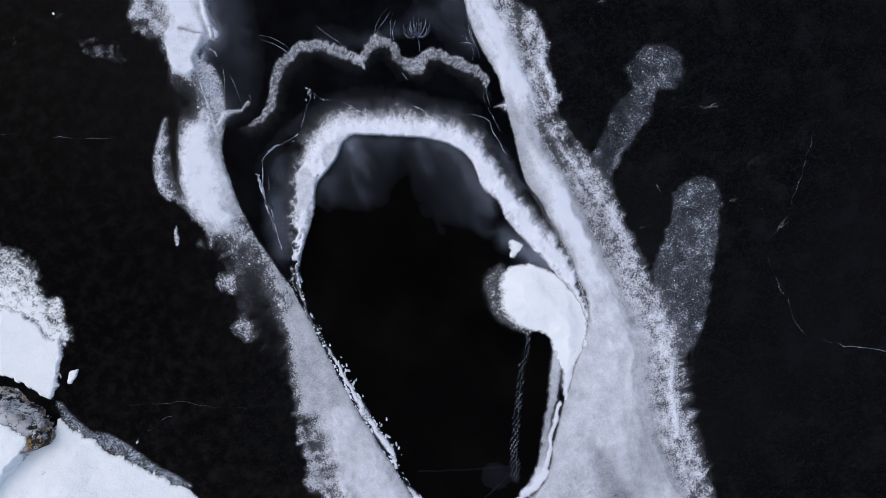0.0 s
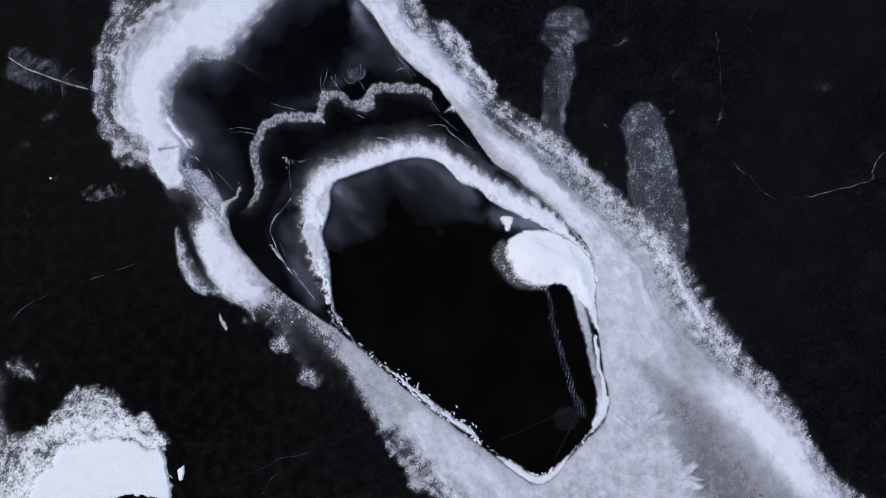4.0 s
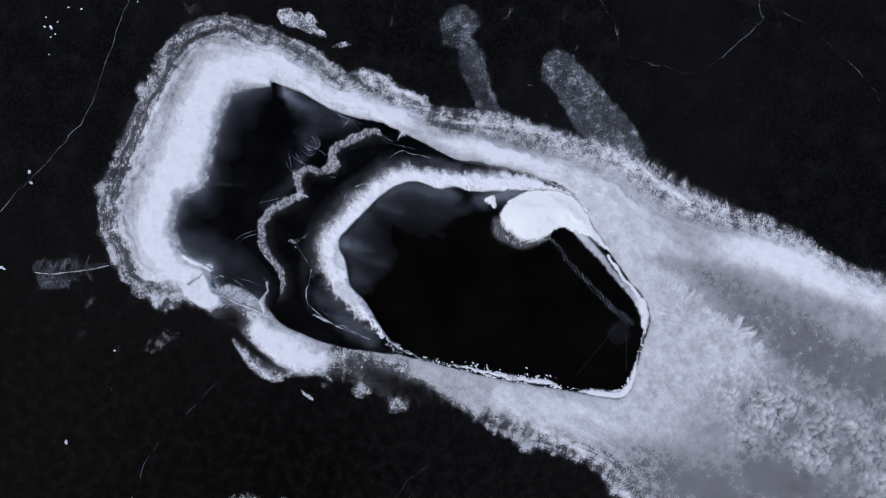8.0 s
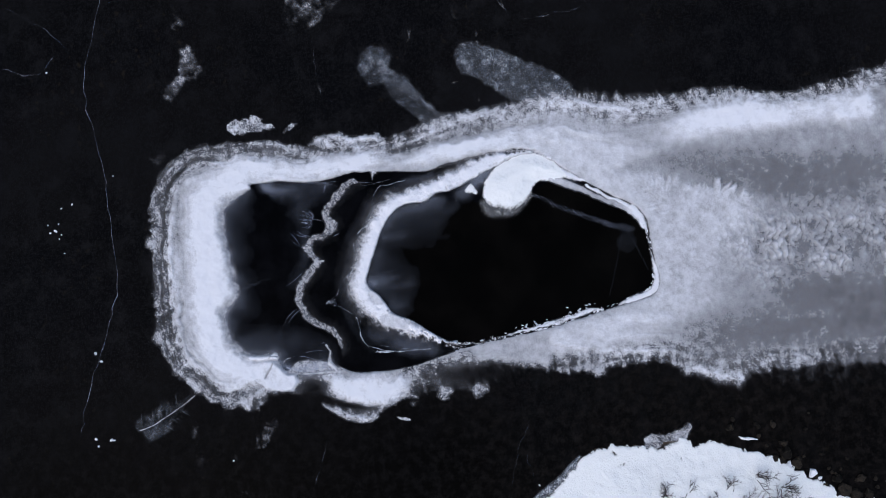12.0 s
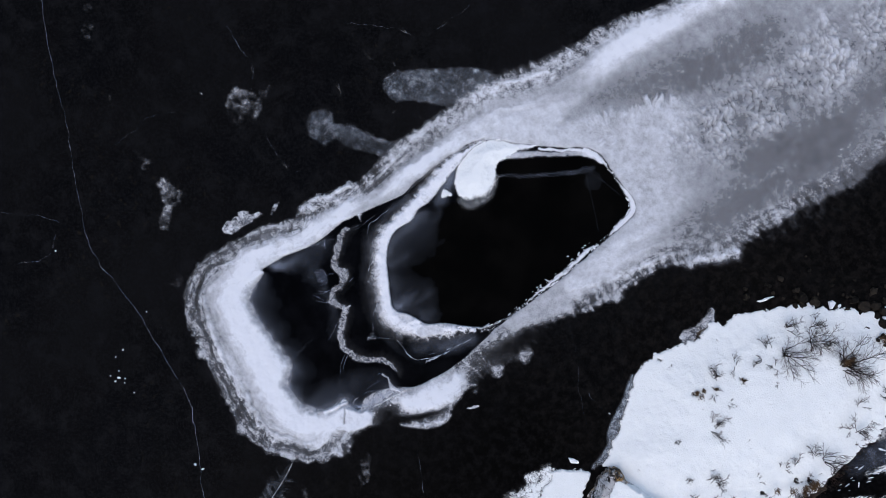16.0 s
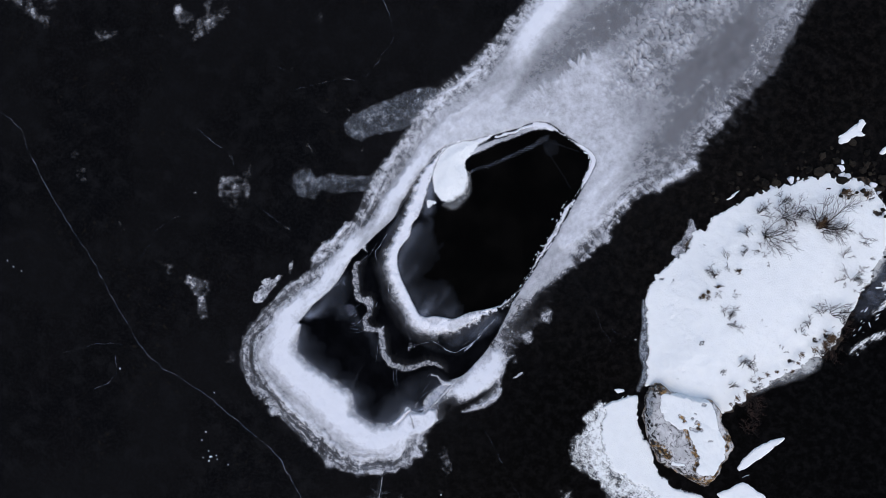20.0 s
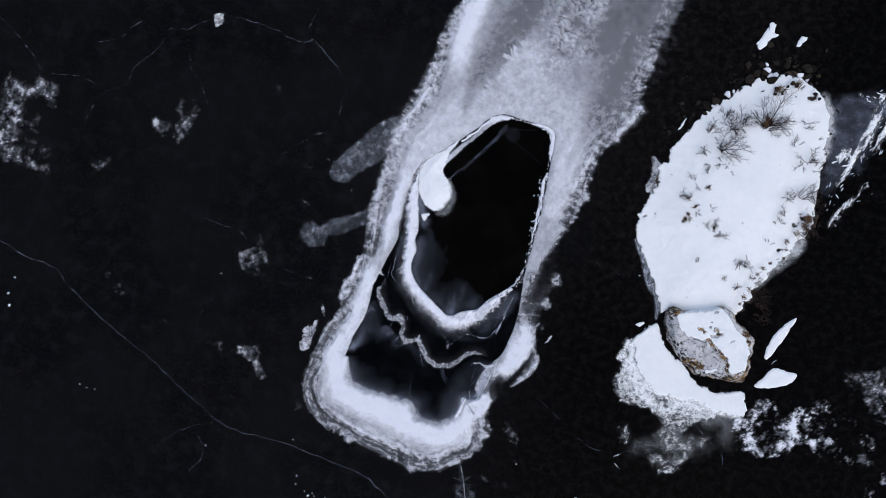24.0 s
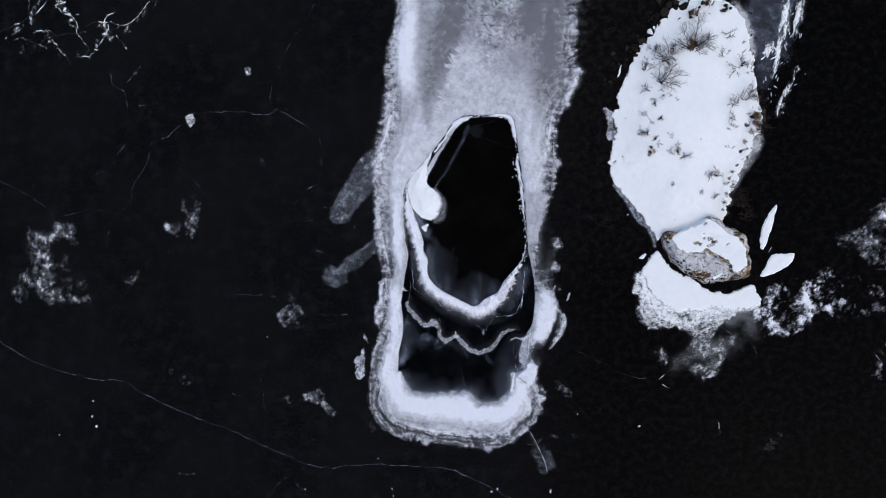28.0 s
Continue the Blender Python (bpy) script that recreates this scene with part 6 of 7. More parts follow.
soil.cover[si] = smooth(-0.02, 0.1, sd + 0.34 * east * smooth(-0.3, 0.7, fbm(soil.X[si], soil.Y[si], 1.1, 23, 4)))
soil.stroke([(4.65, 6.82, 0.25, 0), (4.95, 6.29, 0.35, 0), (5.16, 5.66, 0.33, 0), (4.98, 5.26, 0.2, 0)], 3.0)
ground_under = soil.build("ground", EARTH, 0.02, 0.0, 0.03, 4.0, least=0.05, parent=islet, extra=rise_soil - 0.01)
ground_under["label"] = "dark frozen earth with dry brown grass"

# granular grey skirts of ice round the islet
frost_patch("shore_ice", [(5.16, 2.46), (5.71, 2.19), (6.68, 1.33), (7.33, 0.3), (7.73, -0.92), (7.6, -1.25), (7.27, -0.32), (6.63, 0.3), (5.97, 1.33)], 0.24, 0.06, FILM, "grey granular ice skirt along the islet shore", 1.0, 0.04, 0.05, 3.0, 101, 0.2, count=0.5)
frost_patch("shore_ice", [(4.58, 6.92), (5.03, 6.82), (5.47, 6.14), (5.48, 5.37), (5.07, 5.08), (4.79, 5.32), (4.93, 5.85)], 0.4, 0.05, FROST, "pale granular ice at the islet shore", 0.6, 0.035, 0.12, 3.0, 102, 0.5, 2.0, count=0.3)
frost_patch("shore_ice", [(12.46, 12.1), (13.21, 13.04), (14.94, 13.68), (15.25, 13.26), (14.89, 11.28), (14.62, 9.84), (13.96, 8.45), (13.6, 7.9), (13, 9.3)], 0.1, 0.4, VEIL, "smooth grey shore ice beside the islet", 0.4, 0.05, 0.3, 1.4, 103, 0.55, 2.2)
frost_patch("shore_ice", [(12.55, 5.07), (13.29, 5.22), (13.42, 4.74), (12.94, 3.78), (12.33, 2.92), (11.82, 1.69), (11.58, 1.69), (12.02, 3.15), (12.44, 4.27)], 0.62, 0.26, LACE, "pale snowy shore ice beside the islet", 0.25, 0.05, 0.1, 2.0, 104, 0.5)
frost_patch("shore_ice", [(11.68, 12.7), (12.47, 12.26), (12.98, 10.53), (12.91, 9.43), (12.41, 11.01)], 0.55, 0.2, LACE, "pale snowy shore ice beside the islet", 0.3, 0.05, 0.1, 2.0, 105, 0.3)
# flakes of snow blown across the shore ice, each a plate of its own
frost_patch("shore_ice", None, 0, 0, LACE, "wind-torn streaks of white snow on shore ice", 0.9, 0.045, 0.12, 2.5, 106, 0.98, 1.9, flow=(math.atan2(*(np.array([(14.85, 13.47)][0]) - np.array([(13.98, 8.92)][0]))[::-1]), 4.0), strokes=([(15.87, 14.55, 0.3, 0.6), (15.43, 12.93, 0.3, 0.65), (15.11, 11.33, 0.3, 0.65), (14.82, 10.19, 0.25, 0.6)], [(14.85, 13.47, 0.25, 0.6), (14.71, 12.31, 0.25, 0.7), (14.56, 11.2, 0.3, 0.7), (14.47, 10.2, 0.3, 0.7), (14.18, 9.27, 0.25, 0.6), (14.04, 8.47, 0.2, 0.45)], [(13.59, 13.28, 0.2, 0.5), (14.85, 13.47, 0.25, 0.7)], [(13.89, 10.19, 0.25, 0.9), (13.7, 9.77, 0.2, 0.8)], [(15.3, 8.92, 0.2, 0.5), (14.83, 7.89, 0.2, 0.5), (14.3, 6.52, 0.2, 0.5)]))
FLAKES = ([(15.79, 14.08), (15.5, 12.64), (15.21, 11.51), (14.99, 10.69), (14.82, 10.19)], [(14.85, 13.47), (14.76, 12.47), (14.63, 11.53), (14.4, 10.71), (14.41, 10.09)], [(13.75, 13.23), (14.33, 13.23), (14.83, 13.56)], [(14.68, 10.77), (14.59, 9.98), (14.32, 9.3), (14.2, 8.66)], [(14.06, 10.32), (13.93, 9.67), (13.69, 9.46)], [(15.43, 8.95), (15.03, 8.24), (14.57, 7.21), (14.17, 6.49)], [(14.39, 9.63), (14.02, 8.77), (13.93, 7.98), (13.8, 7.33)], [(15.26, 14.11), (15.6, 14.49), (16.07, 14.9)])
flake_sizes = (0.15, 0.15, 0.13, 0.14, 0.2, 0.1, 0.12, 0.12)
rng = random.Random(11)
for line, size in zip(FLAKES, flake_sizes):
    path = curve_through(line, False, 8)
    for k in range(0, len(path), 2):
        for _ in range(1):
            d = path[min(k + 1, len(path) - 1)] - path[max(k - 1, 0)]
            r = size * (0.25 + rng.random())
            ob = new("snow_flake_plate", chips[rng.randrange(6)])
            ob.matrix_basis = pose(path[k][0] + rng.gauss(0, 0.22), path[k][1] + rng.gauss(0, 0.22), 0.01, 0, 0, math.degrees(math.atan2(d[1], d[0])) + rng.gauss(0, 18)) @ Matrix.Diagonal((r * 1.2, r * 0.4, 0.05, 1))
            tagged(ob, "thin wind-torn plate of white snow on shore ice", "snow plate", "snow plates by the islet")

SNOWPATCH = [(7.77, -1.34), (8.41, -2.35), (9.1, -2.72), (9.81, -3.07), (10.88, -3.72), (11.66, -3.82), (12.43, -3.6), (13.05, -3.39), (13.57, -4.39), (12.78, -4.69), (11.75, -4.74), (10.93, -4.6), (9.8, -4.81), (9.05, -4.86), (8.18, -4.46), (7.38, -3.73), (7.12, -3.01), (6.83, -2.77), (7.13, -2.14)]
FRINGE = [(6.83, -2.6), (6.4, -3.52), (6.78, -4.37), (6.55, -4.97), (7.41, -5.95), (8.53, -5.8), (9.21, -6.08), (10.11, -6.62), (10.72, -6.6), (11.27, -5.82), (12.2, -5.0), (11.6, -4.4), (9.0, -4.0), (7.6, -3.2)]
lace = Sheet(5.44, -7.72, 14.33, -0.6, 0.03, warp=0.2, warp_scale=3.4, seed=24, grain=0.85)
lace.area(FRINGE, 0.44, 0.13)
idx, deep, run = lace.depth_in(with_length(SNOWPATCH), 2.6)
# torn bands that run along the edge of the solid snow, thinning outwards
torn = fbm(run[:, 0] * 1.1, deep * 6.0, 1.0, 27, 5, 0.68)
lace.cover[idx] *= np.clip(np.interp(-deep, [0, 0.4, 0.9, 1.5, 2.2], [1.7, 1.2, 0.85, 0.6, 0.3]) * (1 + 0.75 * torn + 0.35 * fbm(lace.X[idx], lace.Y[idx], 3.0, 12, 5, 0.66)), 0, 2)
lace.stroke([(11.83, -5.31, 0.5, 0.14), (12.76, -5.13, 0.45, 0.14), (13.08, -6.11, 0.5, 0.05)], grain=.2, highest=True)
patch = Sheet(5.44, -7.72, 14.33, -0.6, 0.04, warp=0.12, warp_scale=2.4, seed=24, grain=1.0)
patch.area([(x, y, 0.05 if k < 9 or k > 14 else 0.35) for k, (x, y) in enumerate(SNOWPATCH)], 1.25, 0.07, grain=0.8)
snow_patch = new("snow_patch")
patch.build("snow_sheet", LACE, 0.12, 0.006, parent=snow_patch)
lace.build("lacy_fringe", LACE, 0.03, 0.004, parent=snow_patch)["label"] = "torn lacy snow fringe"
tagged(snow_patch, "bright snow patch with a lacy edge on black ice", "snow")


def floe(outline, label):
    """A flat snow-covered ice floe with a rounded, lightly uneven top."""
    line = curve_through(outline, True, 5)
    line = line + 0.07 * np.stack([fbm(line[:, 0], line[:, 1], 4.0, 2, 5, 0.7), fbm(line[:, 0], line[:, 1], 4.0, 5, 5, 0.7)], -1)
    mid = line.mean(0)
    bm = bmesh.new()
    rings = []
    for scale, z in ((1.0, 0.0), (1.0, 0.03), (0.93, 0.055), (0.6, 0.07)):
        rings.append([bm.verts.new((*(mid + (p - mid) * scale), z + 0.006 * noise.noise((p[0] * 3, p[1] * 3, z * 9)))) for p in line])
    n = len(line)
    for a, b in zip(rings, rings[1:]):
        for k in range(n):
            bm.faces.new((a[k], a[(k + 1) % n], b[(k + 1) % n], b[k]))
    top = bm.verts.new((*mid, 0.072))
    for k in range(n):
        bm.faces.new((rings[-1][k], rings[-1][(k + 1) % n], top))
    for f in bm.faces:
        f.smooth = True
    return tagged(part("ice_floe", bm, SNOW, None), label, "ice floe", "ice floes by the boulder")


floe([(14.3, 1.29), (14.25, 0.55), (13.99, -0.41), (13.66, -1.25), (13.47, -0.9), (13.58, 0.01), (13.91, 0.72)], "slender pointed floe covered in white snow")
floe([(15.32, -1.51), (15.12, -2.12), (14.42, -2.58), (13.53, -2.88), (13.71, -2.39), (14.13, -1.61), (14.74, -1.51)], "leaf-shaped floe covered in white snow")
floe([(14.06, -1.25), (14.12, -1.12), (13.97, -1.42)], "tiny white floe between two larger ones")
floe([(5.45, 9.05), (5.63, 9.42), (5.57, 8.97), (5.51, 8.79), (5.37, 8.71)], "small hooked sliver of white ice at the shore")
floe([(7.77, 14.2), (7.91, 14.57), (8, 15.11), (8.1, 15.48), (8.29, 15.53), (8.36, 15.04), (8.66, 14.99), (8.34, 14.65), (8.13, 14.33)], "small ragged white floe off the islet")
floe([(7.9, 14.03), (7.9, 14.65), (8.12, 15.32), (8.39, 15.44), (8.38, 14.75), (8.21, 14.25)], "small ragged white floe off the islet")
floe([(9.68, 14.72), (9.77, 15.18), (10.09, 15.31), (9.91, 14.84)], "small white floe off the islet")
floe([(6.71, -1.84), (6.87, -1.65), (7.13, -1.54), (6.97, -1.81)], "tiny white floe by the snow patch")

# ---- the boulder ----
ROCK = [(8.07, -0.4), (8.04, -0.94), (8.25, -1.53), (8.62, -2.1), (9.18, -2.54), (9.65, -2.9), (10.22, -3.17), (10.99, -3.27), (11.73, -3.12), (12.37, -3.05), (12.78, -2.85), (13, -2.4), (12.99, -1.83), (12.82, -1.08), (12.52, -0.46), (11.84, -0.12), (11.32, 0.18), (10.81, 0.5), (10.4, 0.48), (9.56, -0.05), (8.87, -0.28), (8.44, -0.28)]
CAP = [(8.51, -0.75), (9.14, -1.41), (9.68, -1.48), (10.11, -1.41), (10.41, -1.24), (10.8, -1.5), (11.21, -1.75), (11.51, -1.81), (11.68, -2.11), (11.84, -2.49), (12.15, -2.44), (12.49, -2.17), (12.53, -1.7), (12.44, -1.2), (12.08, -0.64), (11.45, -0.27), (11, 0.08), (10.55, 0.42), (10.14, 0.41), (9.37, -0.04), (8.86, -0.3)]


def rock_height(sheet):
    idx, deep, _ = sheet.depth_in(ROCK, 0.4)
    h = np.zeros(len(sheet.X))
    x, y = sheet.X[idx], sheet.Y[idx]
    ridged = np.abs(fbm(x, y, 0.8, 14, 5, 0.55))
    to_shore = smooth(-0.5, 0.4, y - [(10.67, -0.91)][0][1])
    foot = smooth(-0.05, 0.4, deep) * (1 - to_shore) + smooth(-0.1, 0.05, deep) * to_shore
    h[idx] = (0.62 + 0.05 * ridged) * foot + 0.035 * smooth(0.1, .5, deep) * fbm(x + 0.6 * y, y, 1.5, 19, 5, 0.6)
    return h, idx, deep


stone = Sheet(7.45, -3.76, 13.71, 0.6, 0.035, warp=0.1, warp_scale=2.5, seed=26)
tall, idx, deep = rock_height(stone)
stone.cover[idx] = smooth(-0.05, 0.0, deep)
rust = np.zeros(len(stone.X))
rust[idx] = 0.5 * (1 - smooth(0.02, 0.22, deep))
for x, y, r in [(9.66, -2.74, 0.2), (10.03, -2.7, 0.24), (10.4, -2.72, 0.2), (12.36, -2.85, 0.28), (12.42, -2.5, 0.2), (12.75, -2.55, 0.25), (12.63, -2.06, 0.22), (12.05, -0.43, 0.2), (12.22, -0.81, 0.2), (12.5, -1.34, 0.22), (12.75, -1.55, 0.22), (8.3, -0.45, 0.25), (10.45, -1.3, 0.12), (11.95, -2.88, 0.2), (9.9, -0.93, 0.2), (10.72, -0.75, 0.16)]:
    rust = np.maximum(rust, np.exp(-((stone.X - x) ** 2 + (stone.Y - y) ** 2) / (1.2 * r) ** 2))
GROOVE = [(10.37, -1.3), (10.71, -1.56), (11.12, -1.76), (11.44, -1.9), (11.7, -2.21), (11.77, -2.47)]
gi, gd, _ = stone.along(GROOVE, 0.5)
rust[gi] = np.maximum(rust[gi], 1.1 * np.exp(-(gd / 0.12) ** 2))
tall[gi] -= 0.07 * np.exp(-(gd / 0.07) ** 2)
# mask for black flecks: along the lower rim and one line across the face
dark_band = np.zeros(len(stone.X))
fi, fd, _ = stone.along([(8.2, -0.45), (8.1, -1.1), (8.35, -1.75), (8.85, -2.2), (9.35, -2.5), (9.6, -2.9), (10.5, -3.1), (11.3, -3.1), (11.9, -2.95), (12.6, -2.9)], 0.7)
dark_band[fi] = np.exp(-(fd / 0.32) ** 2)
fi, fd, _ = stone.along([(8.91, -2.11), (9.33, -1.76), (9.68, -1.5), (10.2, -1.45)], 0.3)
dark_band[fi] = np.maximum(dark_band[fi], 0.55 * np.exp(-(fd / 0.14) ** 2))
boulder = new("boulder")
stone.build("stone_body", STONE, 0.0, -0.02, extra=tall, least=0.3, more=(("rust", rust), ("dark_band", dark_band)), parent=boulder)["label"] = "grey rough stone with ochre lichen"
tagged(boulder, "big grey lichened boulder with ochre edges, half under snow", "boulder")
cap = Sheet(7.45, -3.76, 13.71, 0.6, 0.035, warp=0.1, warp_scale=2.5, seed=26, grain=0.7)
tall, _, _ = rock_height(cap)
cap.area(CAP, 1.3, 0.06)
for x, y, r in [(9.82, -0.89, 0.13), (10.02, -0.98, 0.1), (10.6, -0.67, 0.12), (10.8, -0.8, 0.11), (10.5, -1.1, 0.1), (10.68, -0.95, 0.12), (11.55, -0.99, 0.05), (10.25, -0.66, 0.05), (10.24, -0.37, 0.05), (10.29, 0.18, 0.08)]:
    cap.stroke([(x - .05, y, r, 0), (x + .05, y + .03, r, 0)], 3)
cap.stroke([(10.84, -2.86, 0.1, 1.1), (11.05, -2.8, 0.1, 1.1), (11.21, -2.72, 0.08, 1.1)], 3)
cap.stroke([(x, y, 0.055, 0) for x, y in GROOVE], 3)
cap.build("snow_cap", LACE, 0.05, 0.0, extra=tall, least=0.2, parent=boulder)["label"] = "bright snow cap with bare spots"


# ---- shrubs, grass and stones on the islet ----
def shrub(x, y, z, reach, stems, twigs, lean, seed):
    """A leafless shrub: bowed stems from one root, each with forked twigs."""
    rng = random.Random(seed)
    root = tagged(new("shrub"), "leafless dark shrub standing in snow" if stems > 9 else "small sparse leafless shrub in snow", "shrub", "shrubs on the islet")
    root.matrix_basis = pose(x, y, z)

    def tube(bm, pts, r0, r1):
        prev = None
        for k, p in enumerate(pts):
            r = r0 + (r1 - r0) * k / (len(pts) - 1)
            ring_v = [bm.verts.new((p[0] + r * math.cos(a), p[1] + r * math.sin(a), p[2] + 0.4 * r * math.sin(2 * a))) for a in (0.3, 2.4, 4.5)]
            if prev:
                for i in range(3):
                    bm.faces.new((prev[i], prev[(i + 1) % 3], ring_v[(i + 1) % 3], ring_v[i]))
            prev = ring_v

    for s in range(stems):
        a = lean + rng.gauss(0, 0.85)
        length = reach * rng.uniform(0.45, 1.0)
        bm, fine = bmesh.new(), bmesh.new()

        def limb(p, ang, length, r, level):
            pts = [p]
            steep = rng.uniform(0.5, 1.0) if level == 0 else rng.uniform(0.1, 0.7)
            for _ in range(5):
                ang += rng.gauss(0, 0.16)
                q = pts[-1]
                pts.append((q[0] + length / 5 * math.cos(ang), q[1] + length / 5 * math.sin(ang), q[2] + length / 5 * steep * 0.8))
                steep *= 0.85
            tube(bm if level == 0 else fine, pts, r, r * (0.3 if level == 0 else 0.5))
            if level < 2:
                for _ in range(twigs if level == 0 else 4):
                    k = rng.randint(1, 4)
                    limb(pts[k], ang + rng.choice((-1, 1)) * rng.uniform(0.3, 0.9), length * rng.uniform(0.3, 0.6), (r * 0.42 if level == 0 else r * 0.6), level + 1)

        limb((rng.gauss(0, 0.08), rng.gauss(0, 0.08), -0.05), a, length, 0.012 + 0.007 * reach, 0)
        stem = part("stem", bm, BARK, root)
        part("twig", fine, BARK, stem)["kind"] = "stuff"
    return root


SHRUBS = [(9.53, 10.08, 1.9, 14, 75), (9.59, 10.15, 1.3, 6, 15), (11.2, 9.72, 0.5, 6, 60), (11.34, 10.72, 0.7, 6, 45), (7.75, 8.22, 1.6, 8, 20), (7.75, 8.28, 1.1, 5, 120), (7.86, 9.5, 1.1, 11, 70), (7.48, 9.89, 0.9, 8, 110), (8.29, 10, 0.9, 8, 60), (6.92, 8.95, 0.7, 9, 100), (7.18, 7.85, 0.7, 6, 200), (7.57, 7.32, 0.6, 5, 240), (8.75, 7.42, 0.5, 4, 300), (8.13, 7.66, 0.6, 5, 280), (12.19, 9.05, 0.9, 8, 90), (11.82, 8.81, 0.6, 6, 150)] + [(12.6, 8.8, 0.5, 5, 60), (12.41, 7.16, 1.1, 11, 100), (12.11, 6.94, 0.7, 6, 170), (7.06, 5.4, 0.8, 7, 130), (7.54, 4.94, 0.6, 5, 10), (7.84, 6.17, 0.35, 7, 80), (8.74, 4.02, 1, 8, 80), (10.75, 2.91, 0.7, 8, 70), (10.56, 2.71, 0.5, 6, 150), (11.82, 5.58, 0.5, 5, 120), (10.13, 5.03, 0.3, 4, 90), (11.59, 4.5, 0.3, 4, 90), (10.76, 1.68, 0.5, 5, 90), (8.57, 2.34, 0.3, 4, 60), (7.14, 6.37, 0.6, 4, 90), (8.17, 5.1, 0.5, 4, 60), (10.08, 1.85, 0.4, 4, 120), (11.88, 6.09, 0.5, 5, 160)]
EDGE_SHRUBS = [(13.16, 6.54, 0.9, 14), (13.41, 6, 0.8, 12), (13.02, 5.68, 0.7, 10), (11.99, 1.85, 0.8, 12), (12.37, 1.2, 0.8, 12), (12.57, 0.55, 0.7, 10), (11.74, 2.33, 0.6, 9), (13.3, 7.11, 0.6, 8)]
for k, (x, y, reach, stems, lean) in enumerate(SHRUBS):
    shrub(x, y, 0.45, reach * 0.8, max(3, int(stems * 0.8)), 8 if stems > 6 else 6, radians(lean), 300 + k)

for k, (x, y, reach, stems) in enumerate(EDGE_SHRUBS):
    shrub(x, y, 0.08, reach * 0.8, int(stems), 5, 0.4 * k - 1.2, 400 + k)

TUFT = Nodes("dry_grass")
TUFT.set(TUFT.mix(TUFT.noise(9.0, 3), (0.06, 0.038, 0.022), (0.2, 0.125, 0.065)), 0.9, 0.15)


def tuft(x, y, z, reach, blades, seed):
    rng = random.Random(seed)
    bm = bmesh.new()
    for _ in range(blades):
        a, r = rng.uniform(0, 6.3), reach * rng.uniform(0.3, 1.0)
        bx, by = rng.gauss(0, reach * 0.35), rng.gauss(0, reach * 0.35)
        w = 0.01
        p = [(bx, by, 0.0), (bx + 0.6 * r * math.cos(a), by + 0.6 * r * math.sin(a), 0.12 + 0.1 * r), (bx + r * math.cos(a), by + r * math.sin(a), 0.06)]
        vs = [bm.verts.new((q[0] - w * s * math.sin(a), q[1] + w * s * math.cos(a), q[2])) for q in p[:2] for s in (-1, 1)] + [bm.verts.new(p[2])]
        bm.faces.new((vs[0], vs[1], vs[3], vs[2]))
        bm.faces.new((vs[2], vs[3], vs[4]))
    ob = part("grass_tuft", bm, TUFT.mat, None)
    ob.matrix_basis = pose(x, y, z)
    return tagged(ob, "flattened tuft of dry brown grass in snow", "grass", "grass tufts on the islet")


for k, (x, y, r, n) in enumerate([(11.28, 1.0, 0.2, 30), (11.32, 1.4, 0.22, 34), (11.45, 1.87, 0.2, 30), (11.6, 2.77, 0.2, 30), (12.01, 3.5, 0.2, 34), (12.39, 4.83, 0.22, 36), (12.74, 5.4, 0.24, 40), (12.9, 5.9, 0.28, 60), (13.0, 6.4, 0.28, 60), (9.45, 10.26, 0.26, 90), (9.52, 10.48, 0.2, 60), (7.2, 4.3, 0.22, 60), (7.27, 4.6, 0.18, 40), (7.77, 6.25, 0.14, 30), (7.44, 4.37, 0.2, 30), (7.49, 5.1, 0.18, 30), (13.07, 6.19, 0.3, 90), (13.02, 5.78, 0.2, 40), (7.8, 6.26, 0.15, 25), (9.47, 10.55, 0.25, 50), (9.59, 12.23, 0.35, 60), (10.34, 12.73, 0.3, 50), (12.52, 4.43, 0.2, 30), (12.55, 3.95, 0.2, 30), (11.72, 3.13, 0.2, 25)]):
    tuft(x, y, 0.4 if r < 0.3 else 0.3, r * (0.5 + 0.35 * math.sin(2.3 * k) ** 2), int(n), 500 + k)


def stone_mesh(seed):
    bm = bmesh.new()
    bmesh.ops.create_icosphere(bm, subdivisions=2, radius=1.0)
    for v in bm.verts:
        d = v.co.normalized()
        v.co = d * (0.8 + 0.35 * noise.noise(d * 1.6 + Vector((seed * 3.1, 0, 0))))
        v.co.z *= 0.6
    mesh = bpy.data.meshes.new("stone")
    bm.to_mesh(mesh)
    bm.free()
    mesh.materials.append(PEBBLE)
    return mesh


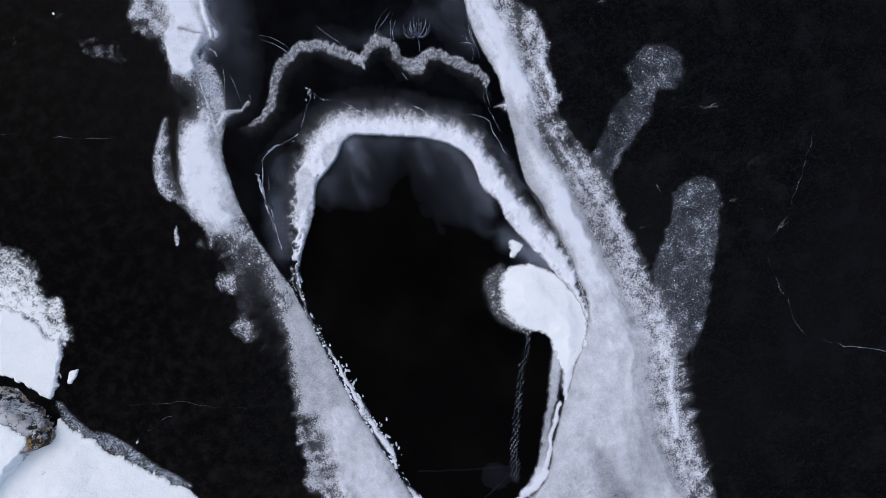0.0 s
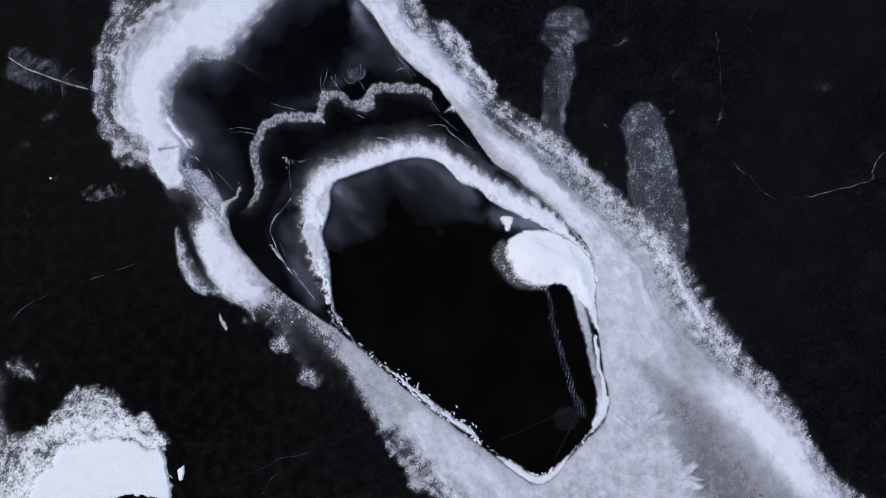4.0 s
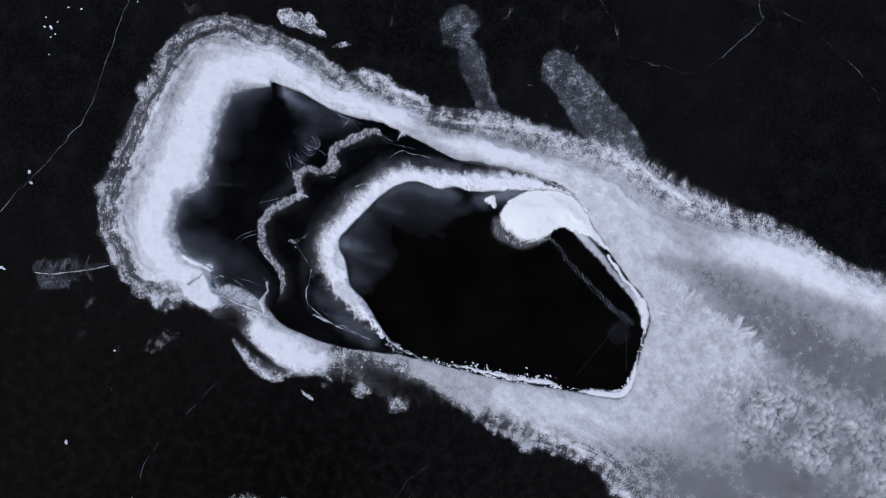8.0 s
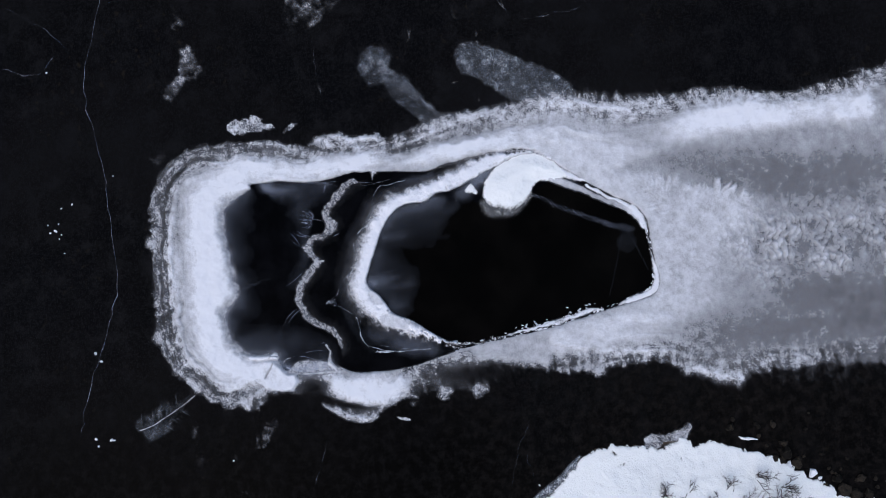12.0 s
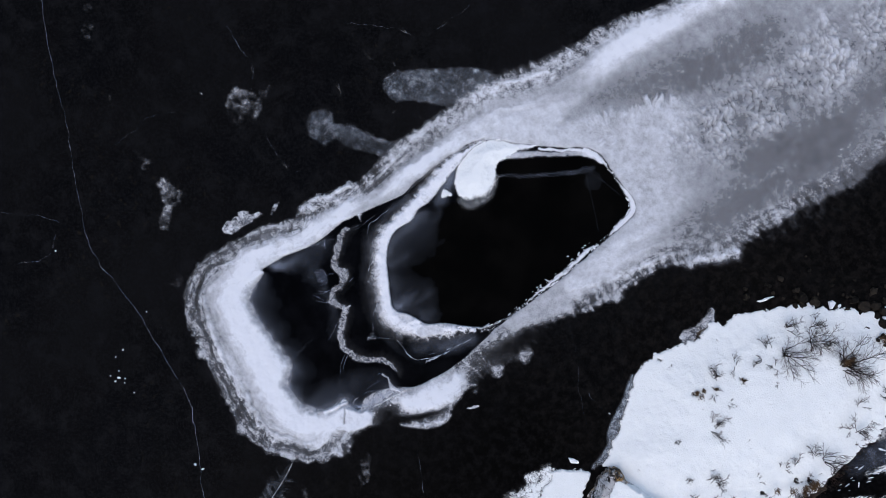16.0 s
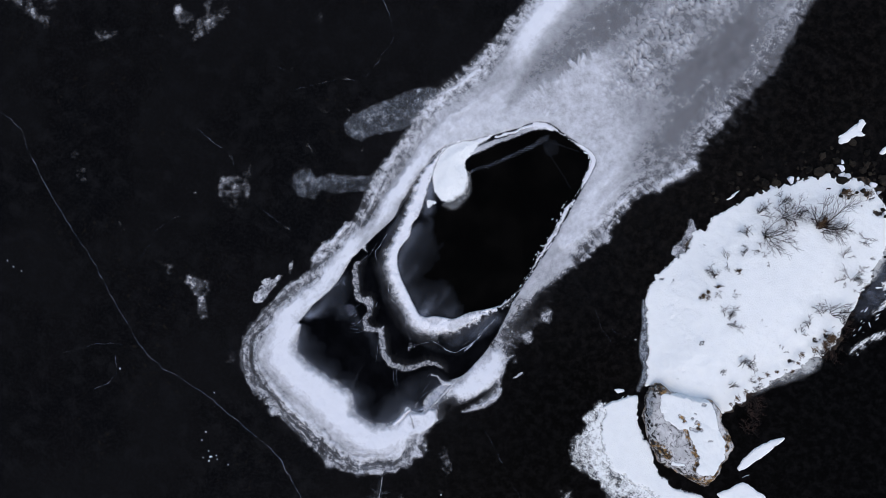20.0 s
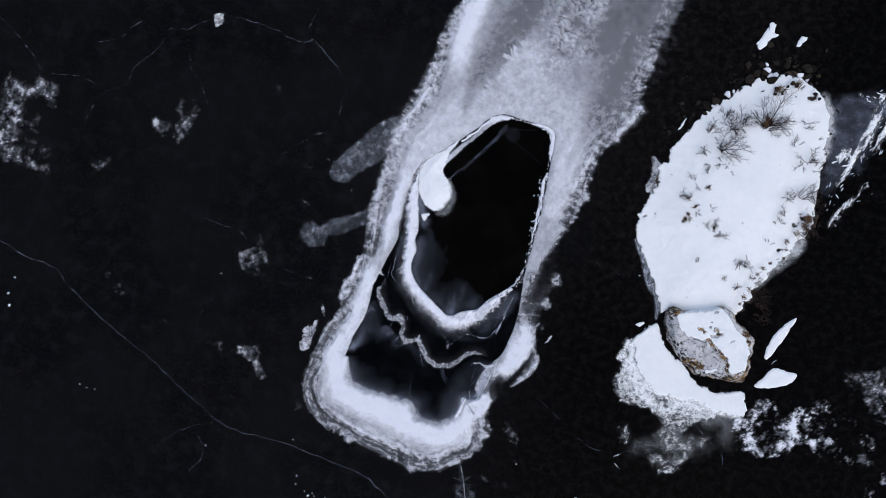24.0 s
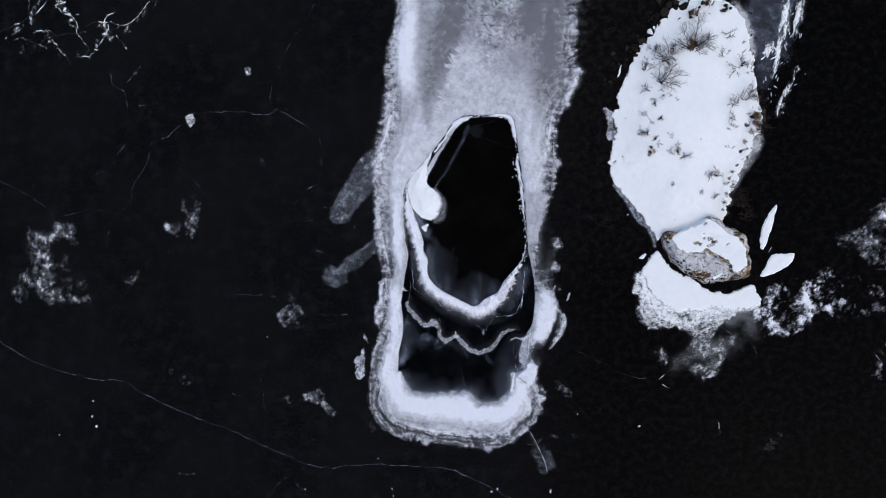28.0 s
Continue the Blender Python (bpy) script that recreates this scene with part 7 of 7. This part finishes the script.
stones = [stone_mesh(k) for k in range(5)]
rng = random.Random(8)
STONE_RUNS = (([(5.91, 8.47), (6.29, 9.51), (6.88, 10.46), (7.44, 11.45), (8.21, 12.58), (9.24, 13.35), (10.22, 13.54), (11.12, 13.31)], 46, 0.28, 0.35), ([(11.86, 12.59), (12.72, 11.55), (12.98, 9.6), (13.31, 7.52), (13.33, 5.97), (12.81, 4.29)], 26, 0.16, 0.25), ([(5.41, 9.36), (6.1, 11.07), (7.32, 12.48), (9.26, 13.76), (10.7, 14.17)], 40, 0.2, 0.6))
for line, count, size, spread in STONE_RUNS:
    path = curve_through(line, False, 10)
    for k in range(count):
        p = path[rng.randrange(len(path))]
        r = size * (0.35 + 1.0 * rng.random() ** 2)
        ob = new("stone", stones[rng.randrange(5)])
        ob.matrix_basis = pose(p[0] + rng.gauss(0, spread), p[1] + rng.gauss(0, spread), 0.15 * r, 0, 0, rng.uniform(0, 360)) @ Matrix.Diagonal((r, r * rng.uniform(0.6, 1), r * 0.8, 1))
        tagged(ob, "dark wet stone at the islet shore", "stone", "stones along the islet shore")

for x, y, r in [(9.42, 12.2, 0.3), (9.43, 11.93, 0.2), (10.07, 12.71, 0.26), (10.29, 12.69, 0.28), (9.9, 12.49, 0.18), (11.32, 12.53, 0.24), (11.59, 12.36, 0.2), (9.77, 12.04, 0.14), (10.45, 12.11, 0.08)]:
    ob = new("stone", stones[int(x * 7) % 5])
    ob.matrix_basis = pose(x, y, 0.3, 0, 0, 97 * x) @ Matrix.Diagonal((0.62 * r, 0.5 * r, 0.6 * r, 1))
    tagged(ob, "dark stone half sunk in the snow of the islet", "stone", "stones in the snow")
CHUNKS = [(8.73, 13.1, 0.2), (8.92, 12.84, 0.18), (7.25, 11.25, 0.24), (10.36, 13.33, 0.22), (10.78, 13.24, 0.16), (6.78, 10.45, 0.14), (9.17, 12.94, 0.2), (8.6, 13.35, 0.12), (11.0, 13.0, 0.14), (7.45, 11.5, 0.12)]
for k, (x, y, r) in enumerate(CHUNKS):
    ob = new("snow_chunk", chips[k % 6])
    ob.matrix_basis = pose(x, y, 0.03, 0, 0, 71 * k) @ Matrix.Diagonal((r * 1.2, r * 1.3, r * 0.8, 1))
    tagged(ob, "small white snow chunk between shore stones", "snow chunk", "snow chunks at the shore")
